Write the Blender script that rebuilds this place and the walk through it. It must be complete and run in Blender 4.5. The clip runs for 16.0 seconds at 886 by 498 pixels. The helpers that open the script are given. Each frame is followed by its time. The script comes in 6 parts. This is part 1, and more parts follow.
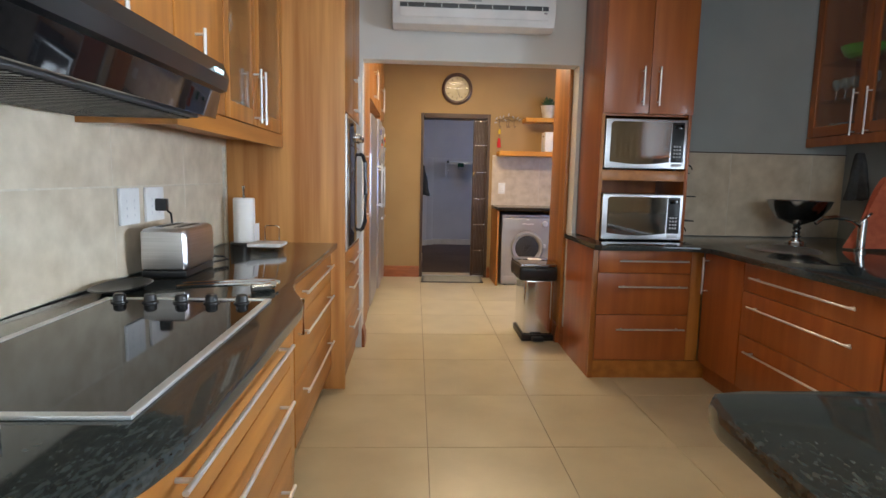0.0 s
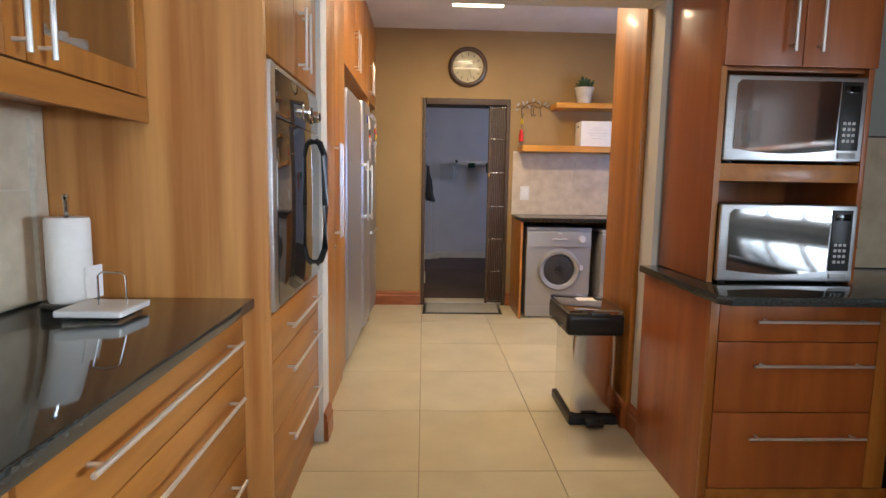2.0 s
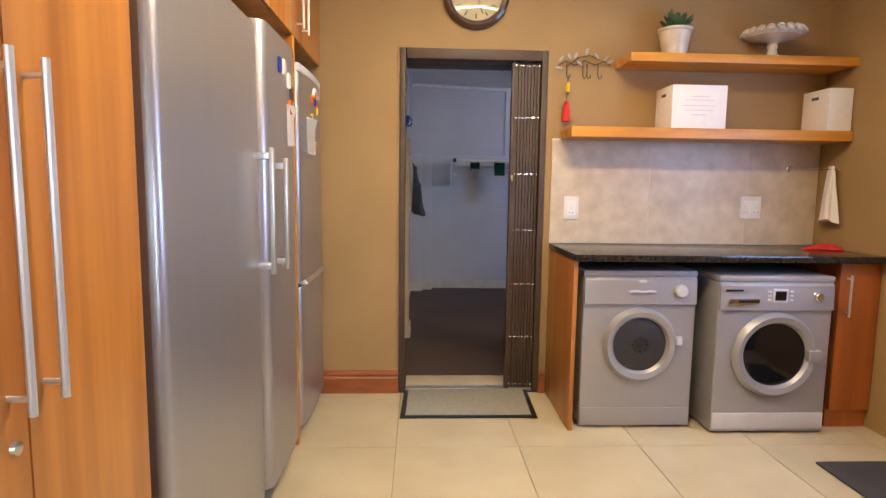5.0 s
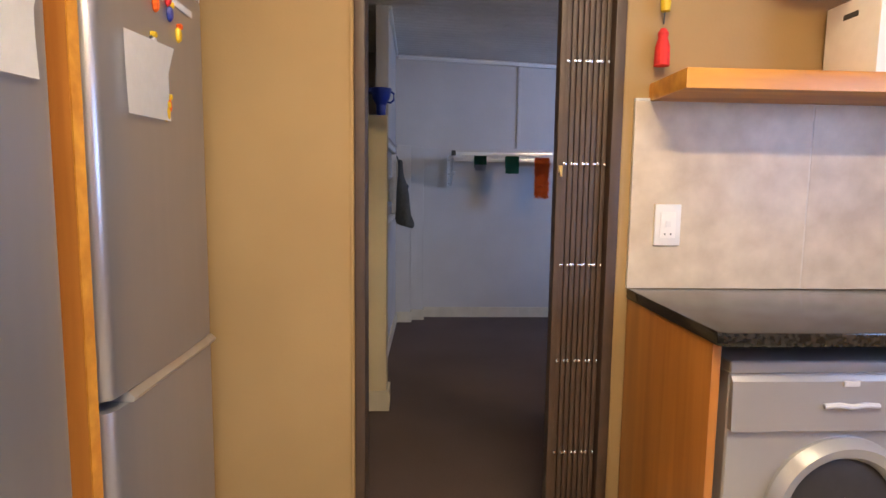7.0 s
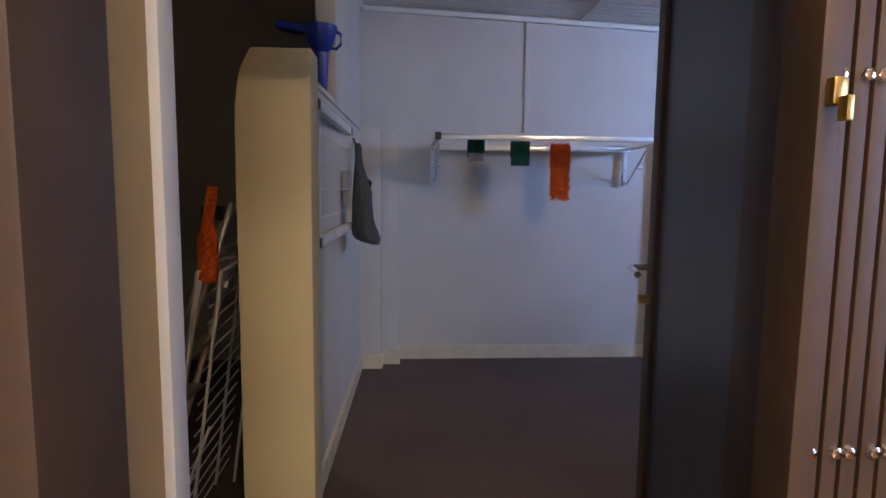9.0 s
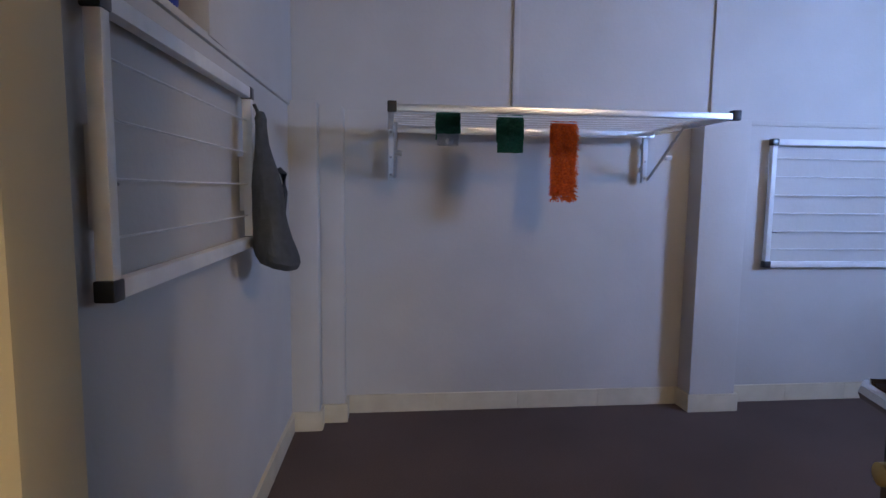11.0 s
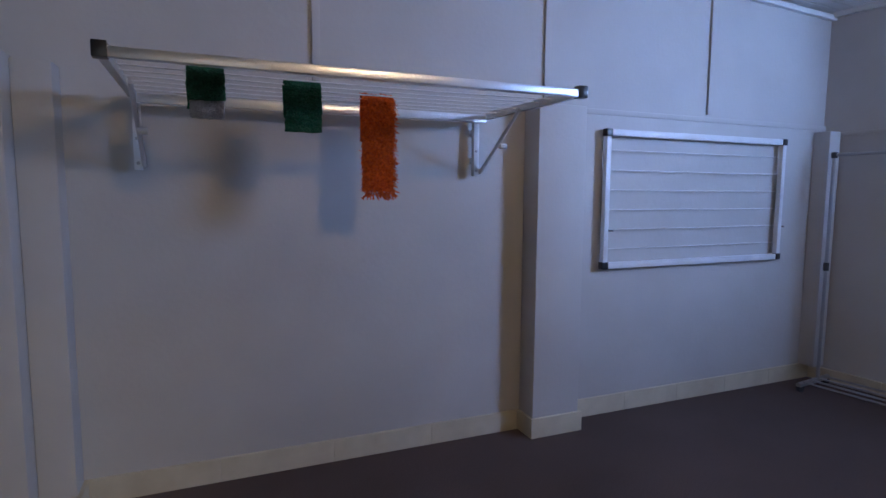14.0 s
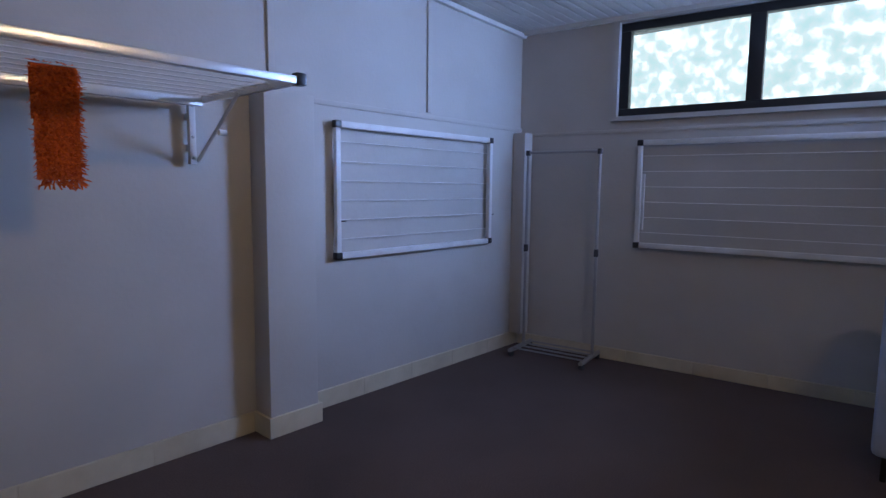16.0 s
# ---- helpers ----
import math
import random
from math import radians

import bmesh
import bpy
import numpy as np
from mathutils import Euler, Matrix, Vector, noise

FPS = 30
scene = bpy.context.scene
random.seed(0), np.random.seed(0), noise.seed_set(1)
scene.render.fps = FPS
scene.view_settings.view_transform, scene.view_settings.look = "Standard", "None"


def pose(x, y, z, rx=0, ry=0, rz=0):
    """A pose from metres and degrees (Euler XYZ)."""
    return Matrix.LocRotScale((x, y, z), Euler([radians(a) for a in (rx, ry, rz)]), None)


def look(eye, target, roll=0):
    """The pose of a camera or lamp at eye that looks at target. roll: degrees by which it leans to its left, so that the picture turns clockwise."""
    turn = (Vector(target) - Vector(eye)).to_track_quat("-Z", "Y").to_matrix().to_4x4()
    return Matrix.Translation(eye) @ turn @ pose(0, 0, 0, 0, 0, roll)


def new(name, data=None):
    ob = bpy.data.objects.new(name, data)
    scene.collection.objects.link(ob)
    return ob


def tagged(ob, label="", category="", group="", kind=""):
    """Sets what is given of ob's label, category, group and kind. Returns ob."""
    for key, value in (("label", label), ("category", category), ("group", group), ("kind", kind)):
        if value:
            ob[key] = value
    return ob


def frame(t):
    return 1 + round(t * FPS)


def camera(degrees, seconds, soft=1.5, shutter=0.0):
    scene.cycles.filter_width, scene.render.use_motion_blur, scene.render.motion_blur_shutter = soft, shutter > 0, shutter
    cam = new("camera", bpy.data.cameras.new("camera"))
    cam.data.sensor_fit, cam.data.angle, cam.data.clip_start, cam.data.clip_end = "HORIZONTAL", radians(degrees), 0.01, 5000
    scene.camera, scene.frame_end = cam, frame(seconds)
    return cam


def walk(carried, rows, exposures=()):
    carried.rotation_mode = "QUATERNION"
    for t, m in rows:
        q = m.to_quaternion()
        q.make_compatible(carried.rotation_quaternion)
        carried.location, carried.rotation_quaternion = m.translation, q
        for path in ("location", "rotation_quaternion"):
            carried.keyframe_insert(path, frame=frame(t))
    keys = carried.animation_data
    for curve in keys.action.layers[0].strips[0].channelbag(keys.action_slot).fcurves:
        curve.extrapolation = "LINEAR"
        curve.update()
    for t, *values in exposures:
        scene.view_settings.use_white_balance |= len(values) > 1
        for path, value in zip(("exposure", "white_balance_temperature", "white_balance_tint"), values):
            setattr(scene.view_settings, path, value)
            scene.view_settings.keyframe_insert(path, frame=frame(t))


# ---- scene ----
cam = camera(76.2, 16.0)
METRES, EYE, TILT, LEAN, TURN = 8.6, 1.265, 0.0, 0.0, -2.9
ROWS = [
    (0.0, 0.0, 0.0, 0.0, 0.15, -7.14, -1.2),
    (0.5, -0.002, 0.0421, -0.0026, 0.18, -7.07, -1.07),
    (1.0, 0.0002, 0.0868, -0.0001, 0.57, -6.95, -1.0),
    (1.5, -0.0002, 0.132, -0.0006, 0.98, -6.81, -0.96),
    (2.0, 0.0006, 0.1755, -0.0012, 0.98, -6.81, -0.96),
    (2.5, 0.0036, 0.2212, 0.0018, 0.97, -6.71, -0.96),
    (3.0, 0.0029, 0.266, 0.0003, 0.99, -6.6, -0.93),
    (5.5, -0.0037, 0.4851, 0.001, 0.41, -6.24, -0.77),
    (6.0, -0.0062, 0.5271, -0.0003, 0.46, -6.13, -0.77),
    (6.5, -0.0061, 0.5708, -0.0011, 0.37, -6.12, -0.74),
    (7.0, -0.0014, 0.6213, -0.0, 0.18, -6.13, -0.75),
    (7.5, -0.0027, 0.6661, -0.0005, 0.09, -6.08, -0.65),
    (8.0, -0.0033, 0.7058, -0.0007, -0.25, -6.16, -0.66),
    (8.5, 0.0016, 0.7503, -0.002, -0.58, -6.07, -0.68),
    (9.0, 0.0043, 0.7849, -0.0018, -0.89, -6.05, -0.66),
    (11.5, 0.0188, 0.9277, -0.0061, -4.16, -5.84, -0.6),
    (12.0, 0.0219, 0.9464, -0.0088, -5.51, -5.74, -0.52),
    (12.5, 0.0283, 0.9623, -0.0074, -7.08, -5.79, -0.55),
    (13.0, 0.0341, 0.9711, -0.007, -9.19, -5.82, -0.54),
    (13.5, 0.04, 0.9764, -0.0056, -13.1, -5.92, -0.58),
    (14.0, 0.0422, 0.9783, -0.0059, -19.98, -5.85, -0.4),
    (14.5, 0.044, 0.9798, -0.0056, -26.86, -5.84, -0.4),
    (15.0, 0.0458, 0.979, -0.0062, -32.95, -5.84, -0.39),
    (15.5, 0.049, 0.9781, -0.0071, -38.99, -6.07, -0.48),
    (16.0, 0.0522, 0.9759, -0.0074, -44.99, -6.28, -0.6),
]
walk(cam, [(t, pose(0, 0, EYE, TILT, LEAN, TURN) @ pose(METRES * x, METRES * y, METRES * z, 90 + pitch, roll, yaw)) for t, x, y, z, yaw, pitch, roll in ROWS],
     [(0.0, -0.50), (1.0, -0.50), (3.0, -0.42), (5.5, -0.06), (9.0, 0.0), (12.5, -0.20), (16.0, -0.52)])

# ---- world, sun, large lights, exposure ----
world = bpy.data.worlds.new("sky")
scene.world = world
world.use_nodes = True
wn = world.node_tree
sky = wn.nodes.new("ShaderNodeTexSky")
sky.sky_type, sky.sun_disc = "NISHITA", False
sky.sun_elevation, sky.sun_rotation = radians(55), radians(250)
wn.nodes["Background"].inputs[1].default_value = 0.12
wn.links.new(sky.outputs[0], wn.nodes["Background"].inputs[0])


def lamp(name, kind, m, energy, colour, size=1.0, size_y=None):
    data = bpy.data.lights.new(name, kind)
    data.energy, data.color = energy, colour
    if kind == "AREA":
        data.size = size
        if size_y:
            data.shape, data.size_y = "RECTANGLE", size_y
    ob = new(name, data)
    ob.matrix_world = m
    return ob


sun = lamp("sun", "SUN", look((-14, 2, 22), (0, 6, 0)), 2.5, (1.0, 0.94, 0.85))
sun.data.angle = radians(0.5)

# daylight through the large kitchen window behind the walk's start
lamp("daylight_kitchen", "AREA", look((1.0, -2.62, 1.65), (1.0, 2.0, 1.5)), 90, (0.72, 0.86, 1.0), 2.5, 1.4)
# daylight through the kitchen's side window
side = lamp("daylight_kitchen_side", "AREA", look((3.275, 0.90, 1.245), (-1.0, 1.0, 1.3)), 150, (0.70, 0.84, 1.0), 1.42, 0.57)
side.data.spread = radians(120)
# daylight through the laundry's side window
lamp("daylight_laundry", "AREA", look((2.68, 5.45, 1.55), (0.0, 5.5, 1.35)), 42, (0.40, 0.56, 1.0), 1.0, 0.9)
# ceiling lamps of the laundry
lamp("laundry_lamp", "AREA", look((0.75, 5.30, 2.655), (0.75, 5.30, 0)), 60, (1.0, 0.76, 0.47), 1.15, 0.16)
lamp("laundry_lamp_square", "AREA", look((0.5, 6.2, 2.655), (0.5, 6.2, 0)), 14, (1.0, 0.78, 0.50), 0.36, 0.16)
# daylight through the far light of the drying room's high window
high = lamp("daylight_drying", "AREA", look((4.76, 8.03, 1.99), (3.0, 10.8, 1.9)), 46, (0.30, 0.48, 1.0), 0.66, 0.48)
high.data.spread = radians(100)
# bulkhead lamp high on the wall beside the back door, inside the drying room
lamp("drying_lamp", "AREA", look((1.88, 7.64, 2.30), (1.7, 10.8, 1.0)), 14, (1.0, 0.72, 0.46), 0.12, 0.12)
# added warm fill for the kitchen, from a ceiling fixture out of view
lamp("kitchen_fill", "AREA", look((0.4, 0.9, 2.655), (0.4, 0.9, 0)), 19, (1.0, 0.78, 0.50), 0.9, 0.3)

# ---- materials ----


def material(name, colour, rough=0.5, metal=0.0, second=None, scale=8.0, detail=6.0, stretch=(1, 1, 1), bump=0.0,
             bump_scale=60.0, contrast=(0.35, 0.65), rand=0.0, coat=0.0, rough_var=0.0, large=0.0):
    m = bpy.data.materials.new(name)
    m.use_nodes = True
    nt = m.node_tree
    b = nt.nodes["Principled BSDF"]
    b.inputs["Roughness"].default_value = rough
    b.inputs["Metallic"].default_value = metal
    b.inputs["Coat Weight"].default_value = coat
    b.inputs["Coat Roughness"].default_value = 0.08
    co = nt.nodes.new("ShaderNodeNewGeometry")
    mp = nt.nodes.new("ShaderNodeMapping")
    mp.inputs["Scale"].default_value = stretch
    nt.links.new(co.outputs["Position"], mp.inputs[0])
    vec = mp.outputs[0]
    if rand:
        info = nt.nodes.new("ShaderNodeObjectInfo")
        add = nt.nodes.new("ShaderNodeVectorMath")
        mul = nt.nodes.new("ShaderNodeVectorMath")
        mul.operation = "SCALE"
        mul.inputs[3].default_value = rand
        comb = nt.nodes.new("ShaderNodeCombineXYZ")
        for i in range(3):
            nt.links.new(info.outputs["Random"], comb.inputs[i])
        nt.links.new(comb.outputs[0], mul.inputs[0])
        nt.links.new(vec, add.inputs[0])
        nt.links.new(mul.outputs[0], add.inputs[1])
        vec = add.outputs[0]
    nz = nt.nodes.new("ShaderNodeTexNoise")
    nz.inputs["Scale"].default_value, nz.inputs["Detail"].default_value = scale, detail
    nt.links.new(vec, nz.inputs["Vector"])
    ramp = nt.nodes.new("ShaderNodeValToRGB")
    ramp.color_ramp.elements[0].position, ramp.color_ramp.elements[1].position = contrast
    c2 = second if second else tuple(c * 0.86 for c in colour)
    ramp.color_ramp.elements[0].color = (*c2, 1)
    ramp.color_ramp.elements[1].color = (*colour, 1)
    nt.links.new(nz.outputs["Fac"], ramp.inputs[0])
    out = ramp.outputs[0]
    if large:
        n2 = nt.nodes.new("ShaderNodeTexNoise")
        n2.inputs["Scale"].default_value, n2.inputs["Detail"].default_value = 1.3, 3
        nt.links.new(co.outputs["Position"], n2.inputs["Vector"])
        r2 = nt.nodes.new("ShaderNodeMapRange")
        r2.inputs[1].default_value, r2.inputs[2].default_value = 0.3, 0.7
        r2.inputs[3].default_value, r2.inputs[4].default_value = 1.0 - large, 1.0 + large
        nt.links.new(n2.outputs["Fac"], r2.inputs[0])
        sc = nt.nodes.new("ShaderNodeVectorMath")
        sc.operation = "SCALE"
        nt.links.new(out, sc.inputs[0])
        nt.links.new(r2.outputs[0], sc.inputs[3])
        out = sc.outputs[0]
    nt.links.new(out, b.inputs["Base Color"])
    if rough_var:
        r3 = nt.nodes.new("ShaderNodeMapRange")
        r3.inputs[3].default_value, r3.inputs[4].default_value = max(rough - rough_var, 0.02), rough + rough_var
        nt.links.new(nz.outputs["Fac"], r3.inputs[0])
        nt.links.new(r3.outputs[0], b.inputs["Roughness"])
    if bump:
        n3 = nt.nodes.new("ShaderNodeTexNoise")
        n3.inputs["Scale"].default_value, n3.inputs["Detail"].default_value = bump_scale, 4
        nt.links.new(vec, n3.inputs["Vector"])
        bp = nt.nodes.new("ShaderNodeBump")
        bp.inputs["Strength"].default_value, bp.inputs["Distance"].default_value = bump, 0.004
        nt.links.new(n3.outputs["Fac"], bp.inputs["Height"])
        nt.links.new(bp.outputs[0], b.inputs["Normal"])
    return m


def glass(name, tint=(0.95, 0.97, 0.97), rough=0.0, ior=1.5, white_glint=0.0):
    m = bpy.data.materials.new(name)
    m.use_nodes = True
    nt = m.node_tree
    nt.nodes.remove(nt.nodes["Principled BSDF"])
    tr = nt.nodes.new("ShaderNodeBsdfTransparent")
    tr.inputs[0].default_value = (*tint, 1)
    gl = nt.nodes.new("ShaderNodeBsdfGlossy")
    gl.inputs["Roughness"].default_value = rough + 0.02
    mx = nt.nodes.new("ShaderNodeMixShader")
    lw = nt.nodes.new("ShaderNodeLayerWeight")
    lw.inputs[0].default_value = 0.5
    pw = nt.nodes.new("ShaderNodeMath")
    pw.operation = "POWER"
    pw.inputs[1].default_value = 5.0 / ior
    nt.links.new(lw.outputs["Facing"], pw.inputs[0])
    ma = nt.nodes.new("ShaderNodeMath")
    ma.operation = "MULTIPLY_ADD"
    ma.inputs[1].default_value, ma.inputs[2].default_value = 0.8, ((ior - 1) / (ior + 1)) ** 2
    nt.links.new(pw.outputs[0], ma.inputs[0])
    nt.links.new(ma.outputs[0], mx.inputs[0])
    nt.links.new(tr.outputs[0], mx.inputs[1])
    nt.links.new(gl.outputs[0], mx.inputs[2])
    out = mx.outputs[0]
    # diffuse white mixed in to imitate window glints on clear glass
    if white_glint:
        df = nt.nodes.new("ShaderNodeBsdfDiffuse")
        df.inputs[0].default_value = (0.85, 0.88, 0.9, 1)
        m2 = nt.nodes.new("ShaderNodeMixShader")
        m2.inputs[0].default_value = white_glint
        nt.links.new(out, m2.inputs[1])
        nt.links.new(df.outputs[0], m2.inputs[2])
        out = m2.outputs[0]
    nt.links.new(out, nt.nodes["Material Output"].inputs[0])
    return m


def glow(name, colour, strength):
    m = bpy.data.materials.new(name)
    m.use_nodes = True
    b = m.node_tree.nodes["Principled BSDF"]
    b.inputs["Base Color"].default_value = (*colour, 1)
    b.inputs["Emission Color"].default_value = (*colour, 1)
    b.inputs["Emission Strength"].default_value = strength
    return m


WOOD_V = material("cherry_wood_upright", (0.49, 0.200, 0.040), 0.36, second=(0.31, 0.108, 0.019), scale=2.6, stretch=(6, 6, 0.35),
                  bump=0.04, bump_scale=14, contrast=(0.35, 0.66), rand=9.0, coat=0.15)
WOOD_H = material("cherry_wood_level", (0.49, 0.200, 0.040), 0.36, second=(0.31, 0.108, 0.019), scale=2.6, stretch=(6, 0.6, 6),
                  bump=0.04, bump_scale=14, contrast=(0.3, 0.72), rand=9.0, coat=0.15)
WOOD_RED = material("cherry_wood_dark", (0.43, 0.132, 0.031), 0.34, second=(0.29, 0.078, 0.018), scale=2.4, stretch=(6, 6, 0.45),
                    bump=0.04, bump_scale=14, contrast=(0.3, 0.72), rand=9.0, coat=0.15)
WOOD_PALE = material("kiaat_side_panel", (0.64, 0.31, 0.10), 0.4, second=(0.41, 0.155, 0.038), scale=3.2, stretch=(5.5, 5.5, 0.22),
                     bump=0.04, bump_scale=12, contrast=(0.36, 0.64), rand=3.0)
WOOD_SHELF = material("shelf_wood", (0.68, 0.32, 0.045), 0.4, second=(0.48, 0.19, 0.024), scale=3, stretch=(0.7, 6, 6), bump=0.04,
                      bump_scale=14, rand=4.0)
SKIRT_WOOD = material("skirting_wood", (0.33, 0.10, 0.028), 0.35, second=(0.24, 0.066, 0.018), scale=3, stretch=(1.5, 1.5, 6), rand=5.0, coat=0.2)
GRANITE = material("black_granite", (0.046, 0.056, 0.056), 0.06, second=(0.016, 0.020, 0.021), scale=130, detail=9, contrast=(0.38, 0.72),
                   stretch=(1, 0.45, 1), large=0.05)
GRANITE_B = material("brown_black_granite", (0.030, 0.026, 0.022), 0.13, second=(0.010, 0.009, 0.008), scale=90, detail=6, contrast=(0.42, 0.62))
TILE = material("travertine_tile", (0.60, 0.53, 0.36), 0.30, second=(0.48, 0.415, 0.27), scale=3.2, detail=6, contrast=(0.25, 0.75),
                rand=13.0, rough_var=0.04, large=0.05)
SPLASH = material("splash_tile", (0.66, 0.57, 0.44), 0.40, second=(0.48, 0.395, 0.285), scale=10, detail=12, contrast=(0.28, 0.72),
                  rand=40.0, bump=0.03, bump_scale=40)
GROUT = material("grout", (0.36, 0.30, 0.22), 0.9, scale=40)
GROUT_PALE = material("pale_grout", (0.66, 0.60, 0.50), 0.9, scale=40)
OCHRE = material("ochre_wall_paint", (0.36, 0.24, 0.105), 0.75, second=(0.335, 0.22, 0.095), scale=3, bump=0.10, bump_scale=90, large=0.04)
WHITE_WALL = material("white_wall_paint", (0.70, 0.71, 0.69), 0.7, second=(0.66, 0.67, 0.65), scale=2.5, bump=0.06, bump_scale=110, large=0.03)
GREY_WALL = material("grey_wall_tone", (0.34, 0.36, 0.35), 0.7, second=(0.31, 0.33, 0.32), scale=2.5, bump=0.06, bump_scale=110)
CEIL = material("ceiling_paint", (0.78, 0.76, 0.72), 0.85, scale=2, bump=0.04, bump_scale=120)
DRY_WALL = material("drying_room_paint", (0.52, 0.505, 0.485), 0.62, second=(0.475, 0.46, 0.44), scale=2.0, bump=0.22, bump_scale=48, large=0.06)
CREAM = material("cream_wall_paint", (0.62, 0.52, 0.33), 0.65, second=(0.57, 0.475, 0.30), scale=2.0, bump=0.12, bump_scale=60, large=0.05)
CARPET = material("brown_carpet", (0.125, 0.085, 0.075), 0.97, second=(0.068, 0.046, 0.041), scale=170, detail=3, contrast=(0.3, 0.7),
                  bump=0.9, bump_scale=240, large=0.18)
SKIRT_CREAM = material("cream_skirting_tile", (0.62, 0.56, 0.43), 0.45, second=(0.52, 0.46, 0.34), scale=6, rand=20.0)
STEEL = material("brushed_steel", (0.62, 0.62, 0.63), 0.30, 1.0, second=(0.54, 0.54, 0.55), scale=5, stretch=(1, 1, 40), bump=0.03, bump_scale=10)
CHROME = material("chrome", (0.80, 0.80, 0.80), 0.12, 1.0, scale=3)
SATIN = material("satin_steel", (0.78, 0.78, 0.78), 0.32, 0.7, scale=9)
WINDOW_FRAME = material("black_aluminium", (0.018, 0.019, 0.022), 0.4, 0.2, scale=12)
ALU = material("satin_aluminium", (0.72, 0.73, 0.75), 0.34, 0.9, scale=8)
SILVER = material("silver_paint", (0.40, 0.40, 0.41), 0.36, 0.45, second=(0.375, 0.375, 0.385), scale=4)
FRIDGE = material("fridge_steel", (0.40, 0.40, 0.425), 0.33, 0.75, second=(0.388, 0.388, 0.412), scale=3, stretch=(9, 9, 0.6))
PALE_GREY = material("pale_grey_plastic", (0.60, 0.60, 0.62), 0.4, scale=5)
BLACK = material("black_plastic", (0.012, 0.012, 0.013), 0.32, scale=20)
BLACK_SATIN = material("black_enamel", (0.010, 0.010, 0.011), 0.28, scale=20)
BLACK_GLASS = material("black_glass", (0.006, 0.006, 0.007), 0.04, scale=5)
MIRROR_GLASS = material("mirrored_oven_glass", (0.36, 0.35, 0.34), 0.05, 0.95, scale=4)
OVEN_GLASS = material("dark_oven_glass", (0.15, 0.145, 0.14), 0.03, 0.9, scale=4)
DARK_METAL = material("dark_perforated_metal", (0.045, 0.045, 0.048), 0.45, 0.3, scale=30)
RUBBER = material("grey_rubber", (0.05, 0.05, 0.055), 0.6, scale=30)
WHITE = material("white_plastic", (0.78, 0.78, 0.77), 0.35, scale=6)
PAPER = material("white_paper", (0.82, 0.81, 0.79), 0.85, second=(0.79, 0.78, 0.76), scale=30, bump=0.1, bump_scale=90)
BRONZE = material("bronze_painted_steel", (0.072, 0.043, 0.029), 0.5, 0.0, second=(0.056, 0.034, 0.023), scale=12)
# dark door panel; the window's bluish reflection is put into its base colour
DOOR_REFLECTION = material("door_panel_reflected_blue", (0.070, 0.090, 0.135), 0.35, second=(0.060, 0.078, 0.118), scale=3, stretch=(4, 4, 0.5))
WHITE_METAL = material("white_enamel", (0.74, 0.75, 0.76), 0.38, scale=10)
CORD = material("white_cord", (0.72, 0.72, 0.72), 0.7, scale=60)
GREEN = material("green_microfibre", (0.020, 0.145, 0.075), 0.95, second=(0.009, 0.07, 0.036), scale=120, bump=1.0, bump_scale=200)
ORANGE = material("orange_chenille", (0.85, 0.16, 0.012), 0.9, second=(0.55, 0.07, 0.005), scale=90, bump=1.0, bump_scale=150)
GREY_CLOTH = material("grey_cloth", (0.060, 0.066, 0.072), 0.9, second=(0.045, 0.05, 0.055), scale=40, bump=0.4, bump_scale=160)
BLUE = material("blue_plastic", (0.01, 0.03, 0.28), 0.3, scale=10)
RED = material("red_thread", (0.65, 0.03, 0.03), 0.8, scale=60)
YELLOW = material("yellow_plastic", (0.75, 0.5, 0.02), 0.5, scale=20)
BRASS = material("brass", (0.65, 0.45, 0.16), 0.3, 1.0, scale=10)
LEAF = material("succulent_leaf", (0.06, 0.115, 0.045), 0.5, second=(0.035, 0.075, 0.03), scale=20)
CERAMIC = material("glazed_cream_ceramic", (0.66, 0.62, 0.52), 0.3, second=(0.52, 0.48, 0.40), scale=14)
MAT = material("doormat_pile", (0.36, 0.36, 0.31), 0.95, second=(0.28, 0.28, 0.24), scale=120, bump=0.7, bump_scale=200)
TERRACOTTA = material("terracotta_cloth", (0.55, 0.14, 0.07), 0.9, second=(0.45, 0.10, 0.05), scale=30, bump=0.4, bump_scale=90)
IRON = material("wrought_iron", (0.018, 0.018, 0.018), 0.5, 0.4, scale=20)
CLOCK_FACE = material("clock_face_paper", (0.60, 0.52, 0.33), 0.6, second=(0.5, 0.42, 0.25), scale=12)
CLOCK_RIM = material("dark_walnut", (0.055, 0.025, 0.015), 0.3, scale=14, coat=0.3)
CURTAIN = material("beige_curtain", (0.55, 0.42, 0.24), 0.85, scale=30)
GLASS = glass("clear_glass")
PANE = glass("window_glass", (0.92, 0.96, 0.97))
# clear glass, brightened with white in place of reflected highlights
GLASSWARE = glass("glassware", (0.88, 0.92, 0.92), 0.03, 2.3, 0.16)
LAMP_ON = glow("lit_diffuser", (1.0, 0.86, 0.62), 9.0)
LED = glow("small_led", (0.6, 0.85, 1.0), 2.0)

